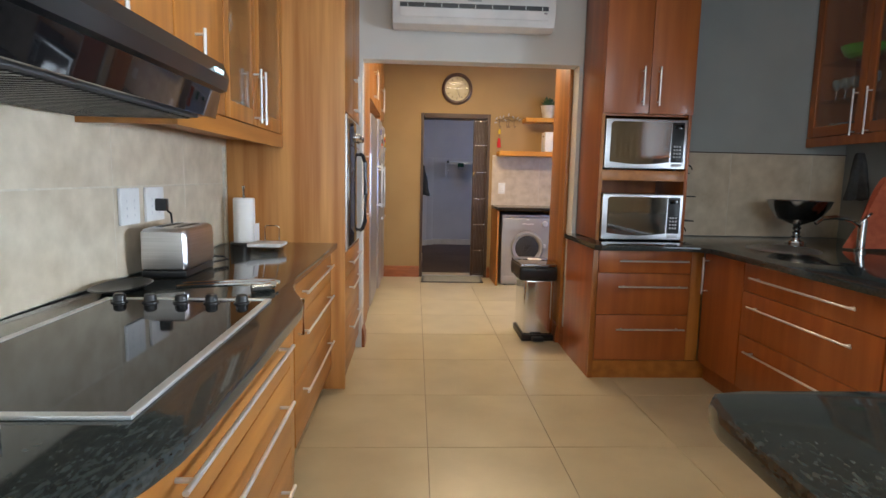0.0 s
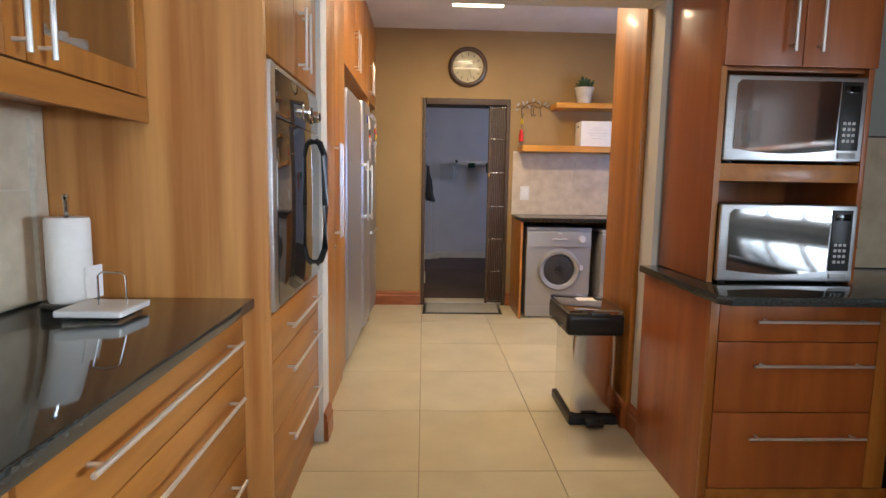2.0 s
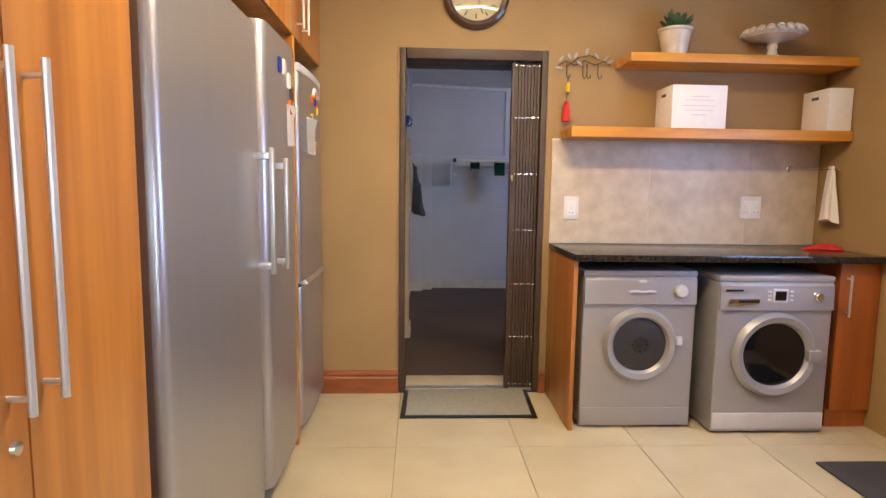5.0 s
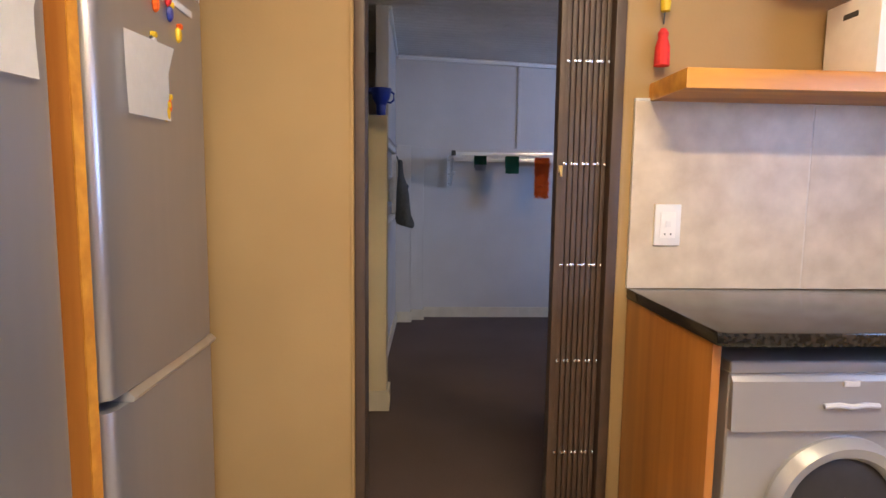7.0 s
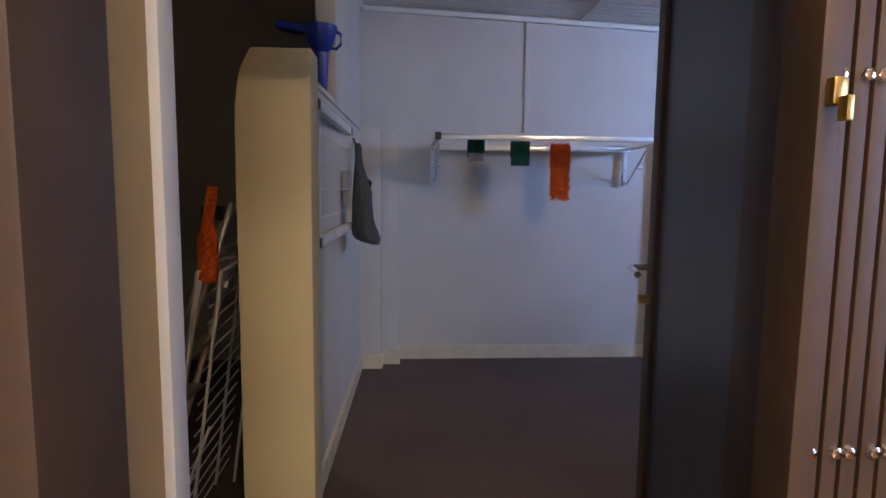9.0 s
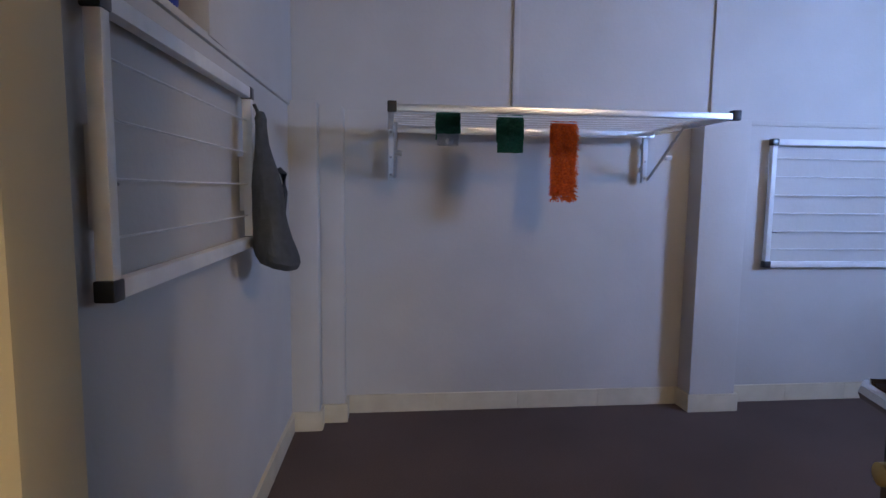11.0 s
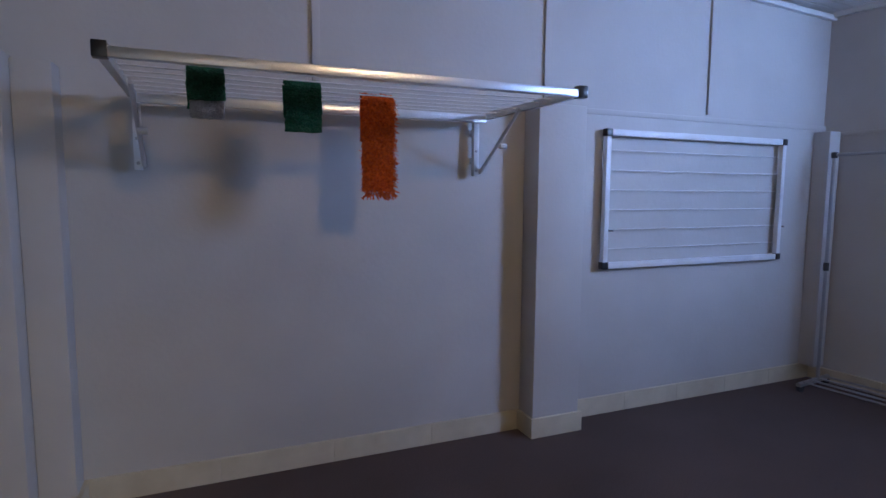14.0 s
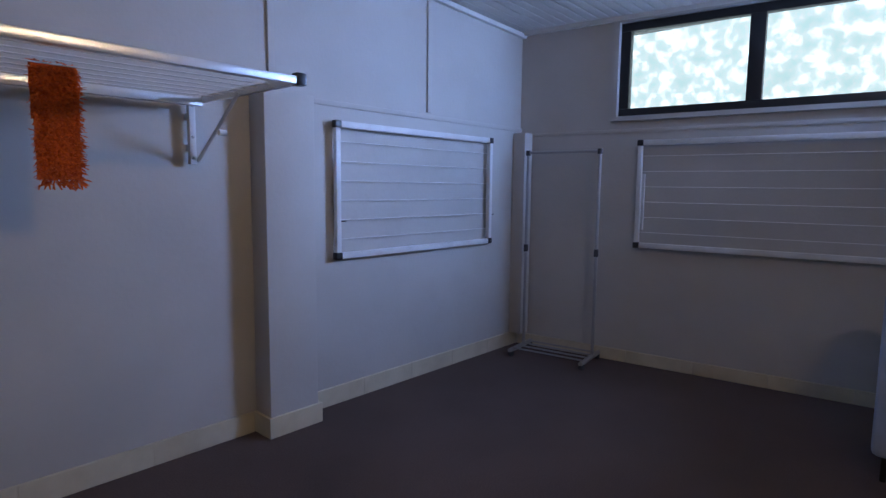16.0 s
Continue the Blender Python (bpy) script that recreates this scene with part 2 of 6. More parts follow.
# ---- building helpers ----


def box(x0, x1, y0, y1, z0, z1, bevel=0.0, bm=None, seg=2):
    """A bevelled block between two corners, added to bm."""
    b = bmesh.new()
    bmesh.ops.create_cube(b, size=1)
    for v in b.verts:
        v.co = Vector(((x0 + x1) / 2 + v.co.x * (x1 - x0), (y0 + y1) / 2 + v.co.y * (y1 - y0), (z0 + z1) / 2 + v.co.z * (z1 - z0)))
    if bevel:
        bmesh.ops.bevel(b, geom=b.edges[:], offset=bevel, segments=seg, profile=0.6, affect="EDGES")
    return joined(b, bm)


def joined(b, bm):
    if bm is None:
        return b
    me = bpy.data.meshes.new("tmp")
    b.to_mesh(me)
    bm.from_mesh(me)
    bpy.data.meshes.remove(me)
    b.free()
    return bm


def rod(p, q, r, bm=None, n=10, r2=None):
    """A round bar from p to q."""
    p, q = Vector(p), Vector(q)
    b = bmesh.new()
    bmesh.ops.create_cone(b, cap_ends=True, segments=n, radius1=r, radius2=r if r2 is None else r2, depth=(q - p).length)
    m = Matrix.Translation((p + q) / 2) @ (q - p).to_track_quat("Z", "Y").to_matrix().to_4x4()
    bmesh.ops.transform(b, matrix=m, verts=b.verts)
    return joined(b, bm)


def tube(points, r, bm=None, n=8):
    """A bent round bar through points."""
    b = bmesh.new()
    pts = [Vector(p) for p in points]
    rings = []
    for i, p in enumerate(pts):
        d = (pts[min(i + 1, len(pts) - 1)] - pts[max(i - 1, 0)]).normalized()
        q = d.to_track_quat("Z", "Y")
        rings.append([b.verts.new(p + q @ Vector((r * math.cos(a), r * math.sin(a), 0))) for a in (2 * math.pi * k / n for k in range(n))])
    for a, c in zip(rings, rings[1:]):
        for k in range(n):
            b.faces.new((a[k], a[(k + 1) % n], c[(k + 1) % n], c[k]))
    b.faces.new(rings[0][::-1])
    b.faces.new(rings[-1])
    return joined(b, bm)


def lathe(profile, m=None, bm=None, n=28):
    """A turned body from (radius, height) pairs; m places it."""
    b = bmesh.new()
    rings = []
    for r, h in profile:
        if r < 1e-5:
            rings.append([b.verts.new((0, 0, h))] * n)
        else:
            rings.append([b.verts.new((r * math.cos(2 * math.pi * k / n), r * math.sin(2 * math.pi * k / n), h)) for k in range(n)])
    for a, c in zip(rings, rings[1:]):
        for k in range(n):
            f = []
            for v in (a[k], a[(k + 1) % n], c[(k + 1) % n], c[k]):
                if v not in f:
                    f.append(v)
            if len(f) > 2:
                b.faces.new(f)
    bmesh.ops.recalc_face_normals(b, faces=b.faces)
    if m is not None:
        bmesh.ops.transform(b, matrix=m, verts=b.verts)
    return joined(b, bm)


def prism(outline, h0, h1, bevel=0.0, axis="z", bm=None):
    """An outline in two axes, drawn out along the third."""
    b = bmesh.new()
    place = {"z": lambda u, v, w: (u, v, w), "x": lambda u, v, w: (w, u, v), "y": lambda u, v, w: (u, w, v)}[axis]
    low = [b.verts.new(place(u, v, h0)) for u, v in outline]
    high = [b.verts.new(place(u, v, h1)) for u, v in outline]
    b.faces.new(low[::-1])
    b.faces.new(high)
    k = len(outline)
    for i in range(k):
        b.faces.new((low[i], low[(i + 1) % k], high[(i + 1) % k], high[i]))
    bmesh.ops.recalc_face_normals(b, faces=b.faces)
    if bevel:
        rims = [e for e in b.edges if abs(e.verts[0].co[{"z": 2, "x": 0, "y": 1}[axis]] - e.verts[1].co[{"z": 2, "x": 0, "y": 1}[axis]]) < 1e-6]
        bmesh.ops.bevel(b, geom=rims, offset=bevel, segments=2, profile=0.6, affect="EDGES")
    return joined(b, bm)


def mesh(name, bm, mat, smooth=True):
    me = bpy.data.meshes.new(name)
    bm.to_mesh(me)
    bm.free()
    for m in mat if isinstance(mat, (list, tuple)) else [mat]:
        me.materials.append(m)
    if smooth:
        me.shade_smooth()
        me.set_sharp_from_angle(angle=radians(24))
    return new(name, me)


def part(name, bm, mat, parent, label=""):
    ob = mesh(name, bm, mat)
    ob.parent = parent
    up = parent.matrix_basis if parent.parent is None else parent.parent.matrix_basis
    if parent.parent is None:
        ob.matrix_parent_inverse = up.inverted()
    return tagged(ob, label)


def thing(name, base, label, category, group="", kind=""):
    ob = new(name)
    ob.empty_display_size = 0.1
    ob.matrix_basis = Matrix.Translation(base)
    return tagged(ob, label, category, group, kind)


def structure(name, bm, mat, label, category):
    return tagged(mesh(name, bm, mat), label, category, kind="structure")


def bar_handle(a, b, out, parent, name="handle", r=0.006):
    """A straight bar handle between a and b on two posts that stand off by the vector out."""
    a, b, out = Vector(a), Vector(b), Vector(out)
    d = (b - a).normalized()
    bm = rod(a + out - d * 0.03, b + out + d * 0.03, r)
    rod(a, a + out, r * 0.8, bm)
    rod(b, b + out, r * 0.8, bm)
    return part(name, bm, SATIN, parent, "slim steel bar handle")

# ---- structure: kitchen, laundry passage, drying room ----
CH = 2.72
KX0, KX1, KY0, WY, WT = -1.09, 3.2, -2.6, 4.12, 0.15
LY = 7.19
structure("wall_kitchen_west", box(-1.25, KX0, KY0 - 0.15, LY, 0, CH), WHITE_WALL, "white painted kitchen wall behind the tiles", "wall")
b = box(KX1, KX1 + 0.15, 1.62, WY + 0.15, 0, CH)
box(KX1, KX1 + 0.15, KY0 - 0.15, 0.18, 0, CH, bm=b)
box(KX1, KX1 + 0.15, 0.18, 1.62, 0, 0.95, bm=b)
box(KX1, KX1 + 0.15, 0.18, 1.62, 1.54, CH, bm=b)
structure("wall_kitchen_east", b, GREY_WALL, "kitchen wall in a grey tone", "wall")
structure("wall_partition_west", box(-1.09, -0.385, WY, WY + WT, 0, CH), WHITE_WALL, "white painted wall end beside the passage", "wall")
# narrow end strip in white, the rest of this wall in grey
structure("wall_partition_end", box(1.16, 1.186, WY, WY + WT, 0, CH), WHITE_WALL, "white painted wall end beside the passage", "wall")
structure("wall_partition_east", box(1.186, KX1, WY, WY + WT, 0, CH), GREY_WALL, "wall beside the passage in a grey tone", "wall")
structure("wall_header", box(-0.385, 1.16, WY, WY + WT, 2.085, CH), WHITE_WALL, "white painted wall above the passage opening", "wall")
b = box(KX0, -0.3, KY0 - 0.15, KY0, 0, CH)
box(2.3, KX1, KY0 - 0.15, KY0, 0, CH, bm=b)
box(-0.3, 2.3, KY0 - 0.15, KY0, 0, 0.9, bm=b)
box(-0.3, 2.3, KY0 - 0.15, KY0, 2.4, CH, bm=b)
structure("wall_kitchen_south", b, WHITE_WALL, "white painted wall with a wide window opening", "wall")
floor = structure("floor", box(-1.09, KX1, KY0, LY, -0.12, -0.006), GROUT, "beige stone tile floor with thin joints", "floor")
structure("ceiling", box(-1.25, KX1 + 0.15, KY0 - 0.15, LY + 0.3, CH, CH + 0.1), CEIL, "plain white painted ceiling", "ceiling")
b = box(2.62, 2.77, WY + WT, 4.9, 0, CH)
box(2.62, 2.77, 6.0, LY, 0, CH, bm=b)
box(2.62, 2.77, 4.9, 6.0, 0, 1.05, bm=b)
box(2.62, 2.77, 4.9, 6.0, 2.05, CH, bm=b)
structure("wall_laundry_east", b, OCHRE, "ochre painted laundry wall with a window opening", "wall")
DX0, DX1, DH, DY = 0.06, 0.928, 2.068, 7.50
b = box(-1.25, DX0, LY, DY - 0.01, 0, CH)
box(DX1, 2.77, LY, DY - 0.01, 0, CH, bm=b)
box(DX0, DX1, LY, DY - 0.01, DH, CH, bm=b)
structure("wall_laundry_north", b, OCHRE, "ochre painted wall round the back door", "wall")
b = box(-1.6, DX0 - 0.02, DY - 0.01, DY + 0.02, 0, 2.9)
box(DX1 + 0.02, 5.1, DY - 0.01, DY + 0.02, 0, 2.9, bm=b)
box(DX0 - 0.02, DX1 + 0.02, DY - 0.01, DY + 0.02, DH + 0.02, 2.9, bm=b)
structure("wall_south_drying", b, DRY_WALL, "off-white painted wall round the back door", "wall")

# drying room
FY, CX = 10.825, 4.47
SKEW = math.atan2(0.28, 2.2)


def dry_ceiling(x):
    return 2.525 - 0.04 * x


structure("floor_carpet", box(-1.6, 5.4, DY - 0.03, FY + 0.2, -0.12, 0.0), CARPET, "worn brown loop carpet", "floor")
b = prism([(-1.75, dry_ceiling(-1.75)), (5.02, dry_ceiling(5.02)), (5.02, dry_ceiling(5.02) + 0.1), (-1.75, dry_ceiling(-1.75) + 0.1)], DY - 0.02, FY + 0.2, axis="y")
for i in range(46):  # grooves of the narrow ceiling boards
    y = DY + 0.05 + i * 0.075
    prism([(-1.6, dry_ceiling(-1.6) - 0.004), (5.0, dry_ceiling(5.0) - 0.004), (5.0, dry_ceiling(5.0) + 0.004), (-1.6, dry_ceiling(-1.6) + 0.004)], y, y + 0.066, 0.003, "y", b)
prism([(1.60, dry_ceiling(1.6) - 0.014), (1.64, dry_ceiling(1.64) - 0.014), (1.64, dry_ceiling(1.64)), (1.60, dry_ceiling(1.6))], DY, FY, axis="y", bm=b)
structure("ceiling_drying", b, CEIL, "white painted narrow board ceiling", "ceiling")
b = box(-1.7, 5.1, FY, FY + 0.2, 0, 1.645, 0.004)
box(-1.7, 5.1, FY + 0.012, FY + 0.2, 1.64, 2.9, bm=b)
structure("wall_north", b, DRY_WALL, "off-white painted plaster wall with panels above", "wall")
structure("wall_alcove_west", box(-1.75, -1.6, DY, FY, 0, 2.9), CREAM, "cream painted alcove wall", "wall")
structure("wall_divider", prism([(-0.125, 8.61), (0.010, 8.61), (0.055, FY), (-0.125, FY)], 0, 1.645, 0.012), [CREAM], "thick cream painted dividing wall", "wall")
structure("wall_divider_end", prism([(-0.125, 0), (0.10, 0), (0.10, 1.655), (-0.075, 1.655), (-0.108, 1.59), (-0.125, 1.49)], 8.46, 8.612, 0.012, "y"), CREAM, "cream painted wall end with a worn, sloped corner", "wall")
structure("wall_divider_upper", box(-0.03, 0.060, 9.42, FY, 1.645, 2.55, 0.004), DRY_WALL, "thin painted panel above the dividing wall", "wall")
structure("wall_divider_lining", prism([(0.0, 8.613), (0.024, 8.613), (0.078, FY), (0.04, FY)], 0, 1.63), DRY_WALL, "off-white painted side of the dividing wall", "wall")
b = box(0.06, 0.21, 10.60, FY, 0, 1.655, 0.008)
structure("pilaster_1", b, DRY_WALL, "off-white painted corner pilaster", "pilaster")
structure("pilaster_2", box(0.21, 0.33, 10.70, FY, 0, 1.645, 0.008), DRY_WALL, "off-white painted narrow pilaster", "pilaster")
structure("pilaster_3", box(2.25, 2.52, 10.69, FY, 0, 1.63, 0.008), DRY_WALL, "off-white painted wide pilaster", "pilaster")

# window wall, in its own axes: u runs along the wall from the corner, v points into the room
WALL = Matrix.Translation((CX, FY, 0)) @ Matrix.Rotation(SKEW - math.pi / 2, 4, "Z")


def at_wall(bm):
    bmesh.ops.transform(bm, matrix=WALL, verts=bm.verts)
    return bm


W0, W1, WB, WTOP = 0.72, 3.20, 1.685, 2.30
b = box(-0.3, 3.6, 0, 0.2, 0, 1.60)
box(-0.3, W0, 0.012, 0.2, 1.60, 2.9, bm=b)
box(W1, 3.6, 0.012, 0.2, 1.60, 2.9, bm=b)
box(W0, W1, 0.012, 0.2, 1.60, WB, bm=b)
box(W0, W1, 0.012, 0.2, WTOP, 2.9, bm=b)
structure("wall_window", at_wall(b), DRY_WALL, "off-white wall with a high window", "wall")
b = box(W0 - 0.035, W1 + 0.035, -0.022, 0.012, WB - 0.03, WB)
box(W0 - 0.035, W0, -0.012, 0.012, WB, WTOP, bm=b)
box(W1, W1 + 0.035, -0.012, 0.012, WB, WTOP, bm=b)
box(W0 - 0.035, W1 + 0.035, -0.012, 0.012, WTOP, WTOP + 0.035, bm=b)
structure("window_trim", at_wall(b), DRY_WALL, "painted trim round the high window", "trim")
win = tagged(new("window_1"), "dark aluminium sliding window high in the wall", "window", kind="structure")
part("window_frame", at_wall(box(W0, W1, 0.03, 0.09, WB, WB + 0.055, 0.004)), WINDOW_FRAME, win)
part("window_frame", at_wall(box(W0, W1, 0.03, 0.09, WTOP - 0.055, WTOP, 0.004)), WINDOW_FRAME, win)
part("window_frame", at_wall(box(W0, W0 + 0.065, 0.03, 0.09, WB + 0.055, WTOP - 0.055, 0.004)), WINDOW_FRAME, win)
part("window_frame", at_wall(box(W1 - 0.065, W1, 0.03, 0.09, WB + 0.055, WTOP - 0.055, 0.004)), WINDOW_FRAME, win)
part("mullion", at_wall(box(1.49, 1.575, 0.025, 0.095, WB + 0.055, WTOP - 0.055, 0.004)), WINDOW_FRAME, win)
part("mullion", at_wall(box(2.335, 2.42, 0.025, 0.095, WB + 0.055, WTOP - 0.055, 0.004)), WINDOW_FRAME, win)
for u0, u1 in ((W0 + 0.065, 1.49), (1.575, 2.335), (2.42, W1 - 0.065)):
    p = part("pane", at_wall(box(u0, u1, 0.058, 0.064, WB + 0.055, WTOP - 0.055)), PANE, win)
    p.visible_shadow = False

# foliage seen through the high window; daylight on it is painted as emission
m = bpy.data.materials.new("glowing_foliage_backdrop")
m.use_nodes = True
nt = m.node_tree
nt.nodes.remove(nt.nodes["Principled BSDF"])
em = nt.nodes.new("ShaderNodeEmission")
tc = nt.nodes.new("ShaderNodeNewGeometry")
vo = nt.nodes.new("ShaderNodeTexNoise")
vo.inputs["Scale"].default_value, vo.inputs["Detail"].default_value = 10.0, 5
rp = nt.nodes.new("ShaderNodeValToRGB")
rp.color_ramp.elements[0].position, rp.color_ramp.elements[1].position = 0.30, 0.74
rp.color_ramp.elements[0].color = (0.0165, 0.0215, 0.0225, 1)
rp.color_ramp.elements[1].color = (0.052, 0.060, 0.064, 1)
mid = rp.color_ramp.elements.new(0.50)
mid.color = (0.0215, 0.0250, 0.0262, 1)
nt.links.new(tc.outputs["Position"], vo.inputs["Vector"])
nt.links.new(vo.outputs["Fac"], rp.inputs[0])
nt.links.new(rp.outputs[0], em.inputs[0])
# the backdrop glows by itself and sends cool light into the room
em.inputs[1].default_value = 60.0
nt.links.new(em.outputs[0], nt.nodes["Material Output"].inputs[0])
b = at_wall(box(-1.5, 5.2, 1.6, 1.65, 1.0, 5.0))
tagged(mesh("backdrop", b, m), "glowing foliage backdrop beyond the window", "backdrop", kind="structure")
structure("ground", box(-60, 60, -60, 60, -0.3, -0.14), material("ground_soil", (0.16, 0.13, 0.09), 0.95, scale=3), "plain earth outside", "ground")

# battens, rails and skirtings of the drying room
b = bmesh.new()
for x in (1.24, 2.375, 3.47):
    box(x - 0.017, x + 0.017, FY - 0.002, FY + 0.014, 1.66, dry_ceiling(x), 0.003, b)
structure("batten_trim", b, DRY_WALL, "painted cover battens on the wall panels", "trim")
b = box(0.085, 5.0, FY - 0.02, FY + 0.014, dry_ceiling(2) - 0.05, dry_ceiling(2) - 0.02, 0.004)
bmesh.ops.rotate(b, cent=(2.0, FY, dry_ceiling(2)), matrix=Matrix.Rotation(math.atan(0.04), 3, "Y"), verts=b.verts)
structure("cornice_north", b, WHITE_WALL, "thin white cornice strip", "trim")
structure("cornice_east", at_wall(box(0, 3.4, -0.02, 0.014, dry_ceiling(4.6) - 0.03, dry_ceiling(4.6) + 0.02, 0.004)), WHITE_WALL, "thin white cornice strip", "trim")
structure("cornice_west", box(0.060, 0.080, 9.42, FY, dry_ceiling(0.1) - 0.03, dry_ceiling(0.1), 0.004), WHITE_WALL, "thin white cornice strip", "trim")
structure("rail_divider", prism([(0.0, 8.62), (0.034, 8.62), (0.089, FY), (0.04, FY)], 1.631, 1.652, 0.002), DRY_WALL, "thin painted ledge on the dividing wall", "trim")
structure("rail_north", box(2.5, CX, FY - 0.010, FY, 1.615, 1.642, 0.003), DRY_WALL, "thin painted ledge rail", "trim")
structure("rail_east", at_wall(box(0, 3.5, -0.008, 0.0, 1.575, 1.60, 0.003)), DRY_WALL, "thin painted ledge rail", "trim")
structure("corner_post", box(4.37, 4.47, 10.72, FY, 0.1, 1.60, 0.006), DRY_WALL, "painted boxed corner post", "trim")


def skirting(name, x0, x1, y0, y1, along, height=0.10, step=0.42):
    root = tagged(new(name), "cream tile skirting with pale worn top", "skirting", kind="structure")
    a, z = (x0, x1) if along == "x" else (y0, y1)
    n = max(1, round(abs(z - a) / step))
    for i in range(n):
        p, q = a + (z - a) * i / n + 0.0004, a + (z - a) * (i + 1) / n - 0.0004
        bb = box(p, q, y0, y1, 0, height, 0.0015, seg=1) if along == "x" else box(x0, x1, p, q, 0, height, 0.0015, seg=1)
        part("skirting_tile", bb, SKIRT_CREAM, root)


skirting("baseboard_north_a", 0.345, 2.233, FY - 0.015, FY, "x")
skirting("baseboard_north_b", 2.537, CX, FY - 0.015, FY, "x")
skirting("baseboard_pilaster_a", 0.075, 0.222, 10.585, 10.60, "x")
skirting("baseboard_pilaster_b", 0.21, 0.345, 10.685, 10.70, "x")
skirting("baseboard_pilaster_c", 0.21, 0.225, 10.60, 10.685, "y")
skirting("baseboard_pilaster_d", 0.33, 0.345, 10.70, FY, "y")
skirting("baseboard_wide_pilaster", 2.235, 2.535, 10.675, 10.69, "x")
skirting("baseboard_wide_pilaster_side", 2.235, 2.25, 10.69, FY, "y")
skirting("baseboard_wide_pilaster_side", 2.52, 2.535, 10.69, FY, "y")
root = tagged(new("baseboard_divider"), "cream tile skirting along the dividing wall", "skirting", kind="structure")
for i in range(4):
    ya, yb = 8.616 + i * 0.492, 8.616 + i * 0.492 + 0.490
    xa, xb = 0.024 + 0.0244 * (ya - 8.613), 0.024 + 0.0244 * (yb - 8.613)
    part("skirting_tile", prism([(xa - 0.01, ya), (xa + 0.015, ya), (xb + 0.015, yb), (xb - 0.01, yb)], 0, 0.10, 0.003), SKIRT_CREAM, root)
skirting("baseboard_divider_end", -0.14, 0.115, 8.445, 8.46, "x", 0.115)
skirting("baseboard_divider_return", 0.10, 0.115, 8.461, 8.614, "y", 0.115)
root = tagged(new("baseboard_east"), "cream tile skirting with yellowed patches", "skirting", kind="structure")
for i in range(8):
    part("skirting_tile", at_wall(box(i * 0.43 + 0.001, i * 0.43 + 0.429, -0.015, 0, 0, 0.085, 0.003, seg=1)), SKIRT_CREAM, root)

# ochre laundry: wooden skirting with a moulded top
SK = [(0, 0), (0.022, 0), (0.022, 0.095), (0.015, 0.105), (0.017, 0.118), (0.010, 0.135), (0, 0.140)]
for name, x0, x1 in (("baseboard_laundry_west", -0.75, DX0 - 0.002), ("baseboard_laundry_east", DX1 + 0.002, 0.965)):
    structure(name, prism([(LY - d, z) for d, z in SK], x0, x1, axis="x"), SKIRT_WOOD, "reddish varnished wooden skirting", "skirting")
b = prism([(1.16 - d, z) for d, z in SK], WY - 0.03, WY + WT, axis="y")
prism([(WY - d, z) for d, z in SK], 1.138, 1.19, axis="x", bm=b)
structure("baseboard_jamb_east", b, SKIRT_WOOD, "reddish wooden skirting round the wall end", "skirting")
b = prism([(-0.385 + d, z) for d, z in SK], WY - 0.0, WY + WT, axis="y")
structure("baseboard_jamb_west", b, SKIRT_WOOD, "reddish wooden skirting round the wall end", "skirting")

# doorway: steel frame, threshold, collapsed gate, inner door
dr = tagged(new("door_1"), "dark bronze steel door frame with a tile threshold", "door frame", kind="structure")
for x0, x1 in ((DX0, DX0 + 0.034), (DX1 - 0.035, DX1)):
    part("jamb", box(x0, x1, LY - 0.012, LY + 0.13, 0, DH, 0.004), BRONZE, dr)
part("head", box(DX0 + 0.042, DX1 - 0.035, LY - 0.012, LY + 0.13, DH - 0.06, DH, 0.004), BRONZE, dr)
part("track", box(DX0 + 0.042, DX1 - 0.035, LY + 0.02, LY + 0.07, 0, 0.018, 0.003), ALU, dr, "scuffed aluminium floor track")
part("threshold", box(DX0 + 0.042, DX1 - 0.035, LY + 0.075, DY - 0.03, -0.01, 0.012, 0.003), SKIRT_CREAM, dr, "cream tile threshold")
part("inner_jamb", box(DX0 - 0.006, DX0 + 0.014, DY - 0.02, DY + 0.03, 0, DH - 0.02, 0.004), DRY_WALL, dr, "white painted inner jamb")
part("inner_jamb", box(DX1 - 0.03, DX1 - 0.004, LY + 0.135, DY + 0.03, 0, DH - 0.02, 0.004), BRONZE, dr)
part("inner_head", box(DX0 + 0.035, DX1 - 0.03, LY + 0.135, DY + 0.03, DH - 0.05, DH - 0.02, 0.004), BRONZE, dr)
part("wall_edge_trim", box(DX0 - 0.014, DX0 - 0.002, LY - 0.006, LY, 0.14, DH + 0.012, 0.002), OCHRE, dr)
part("wall_edge_trim", box(DX1 + 0.002, DX1 + 0.014, LY - 0.006, LY, 0.14, DH + 0.012, 0.002), OCHRE, dr)


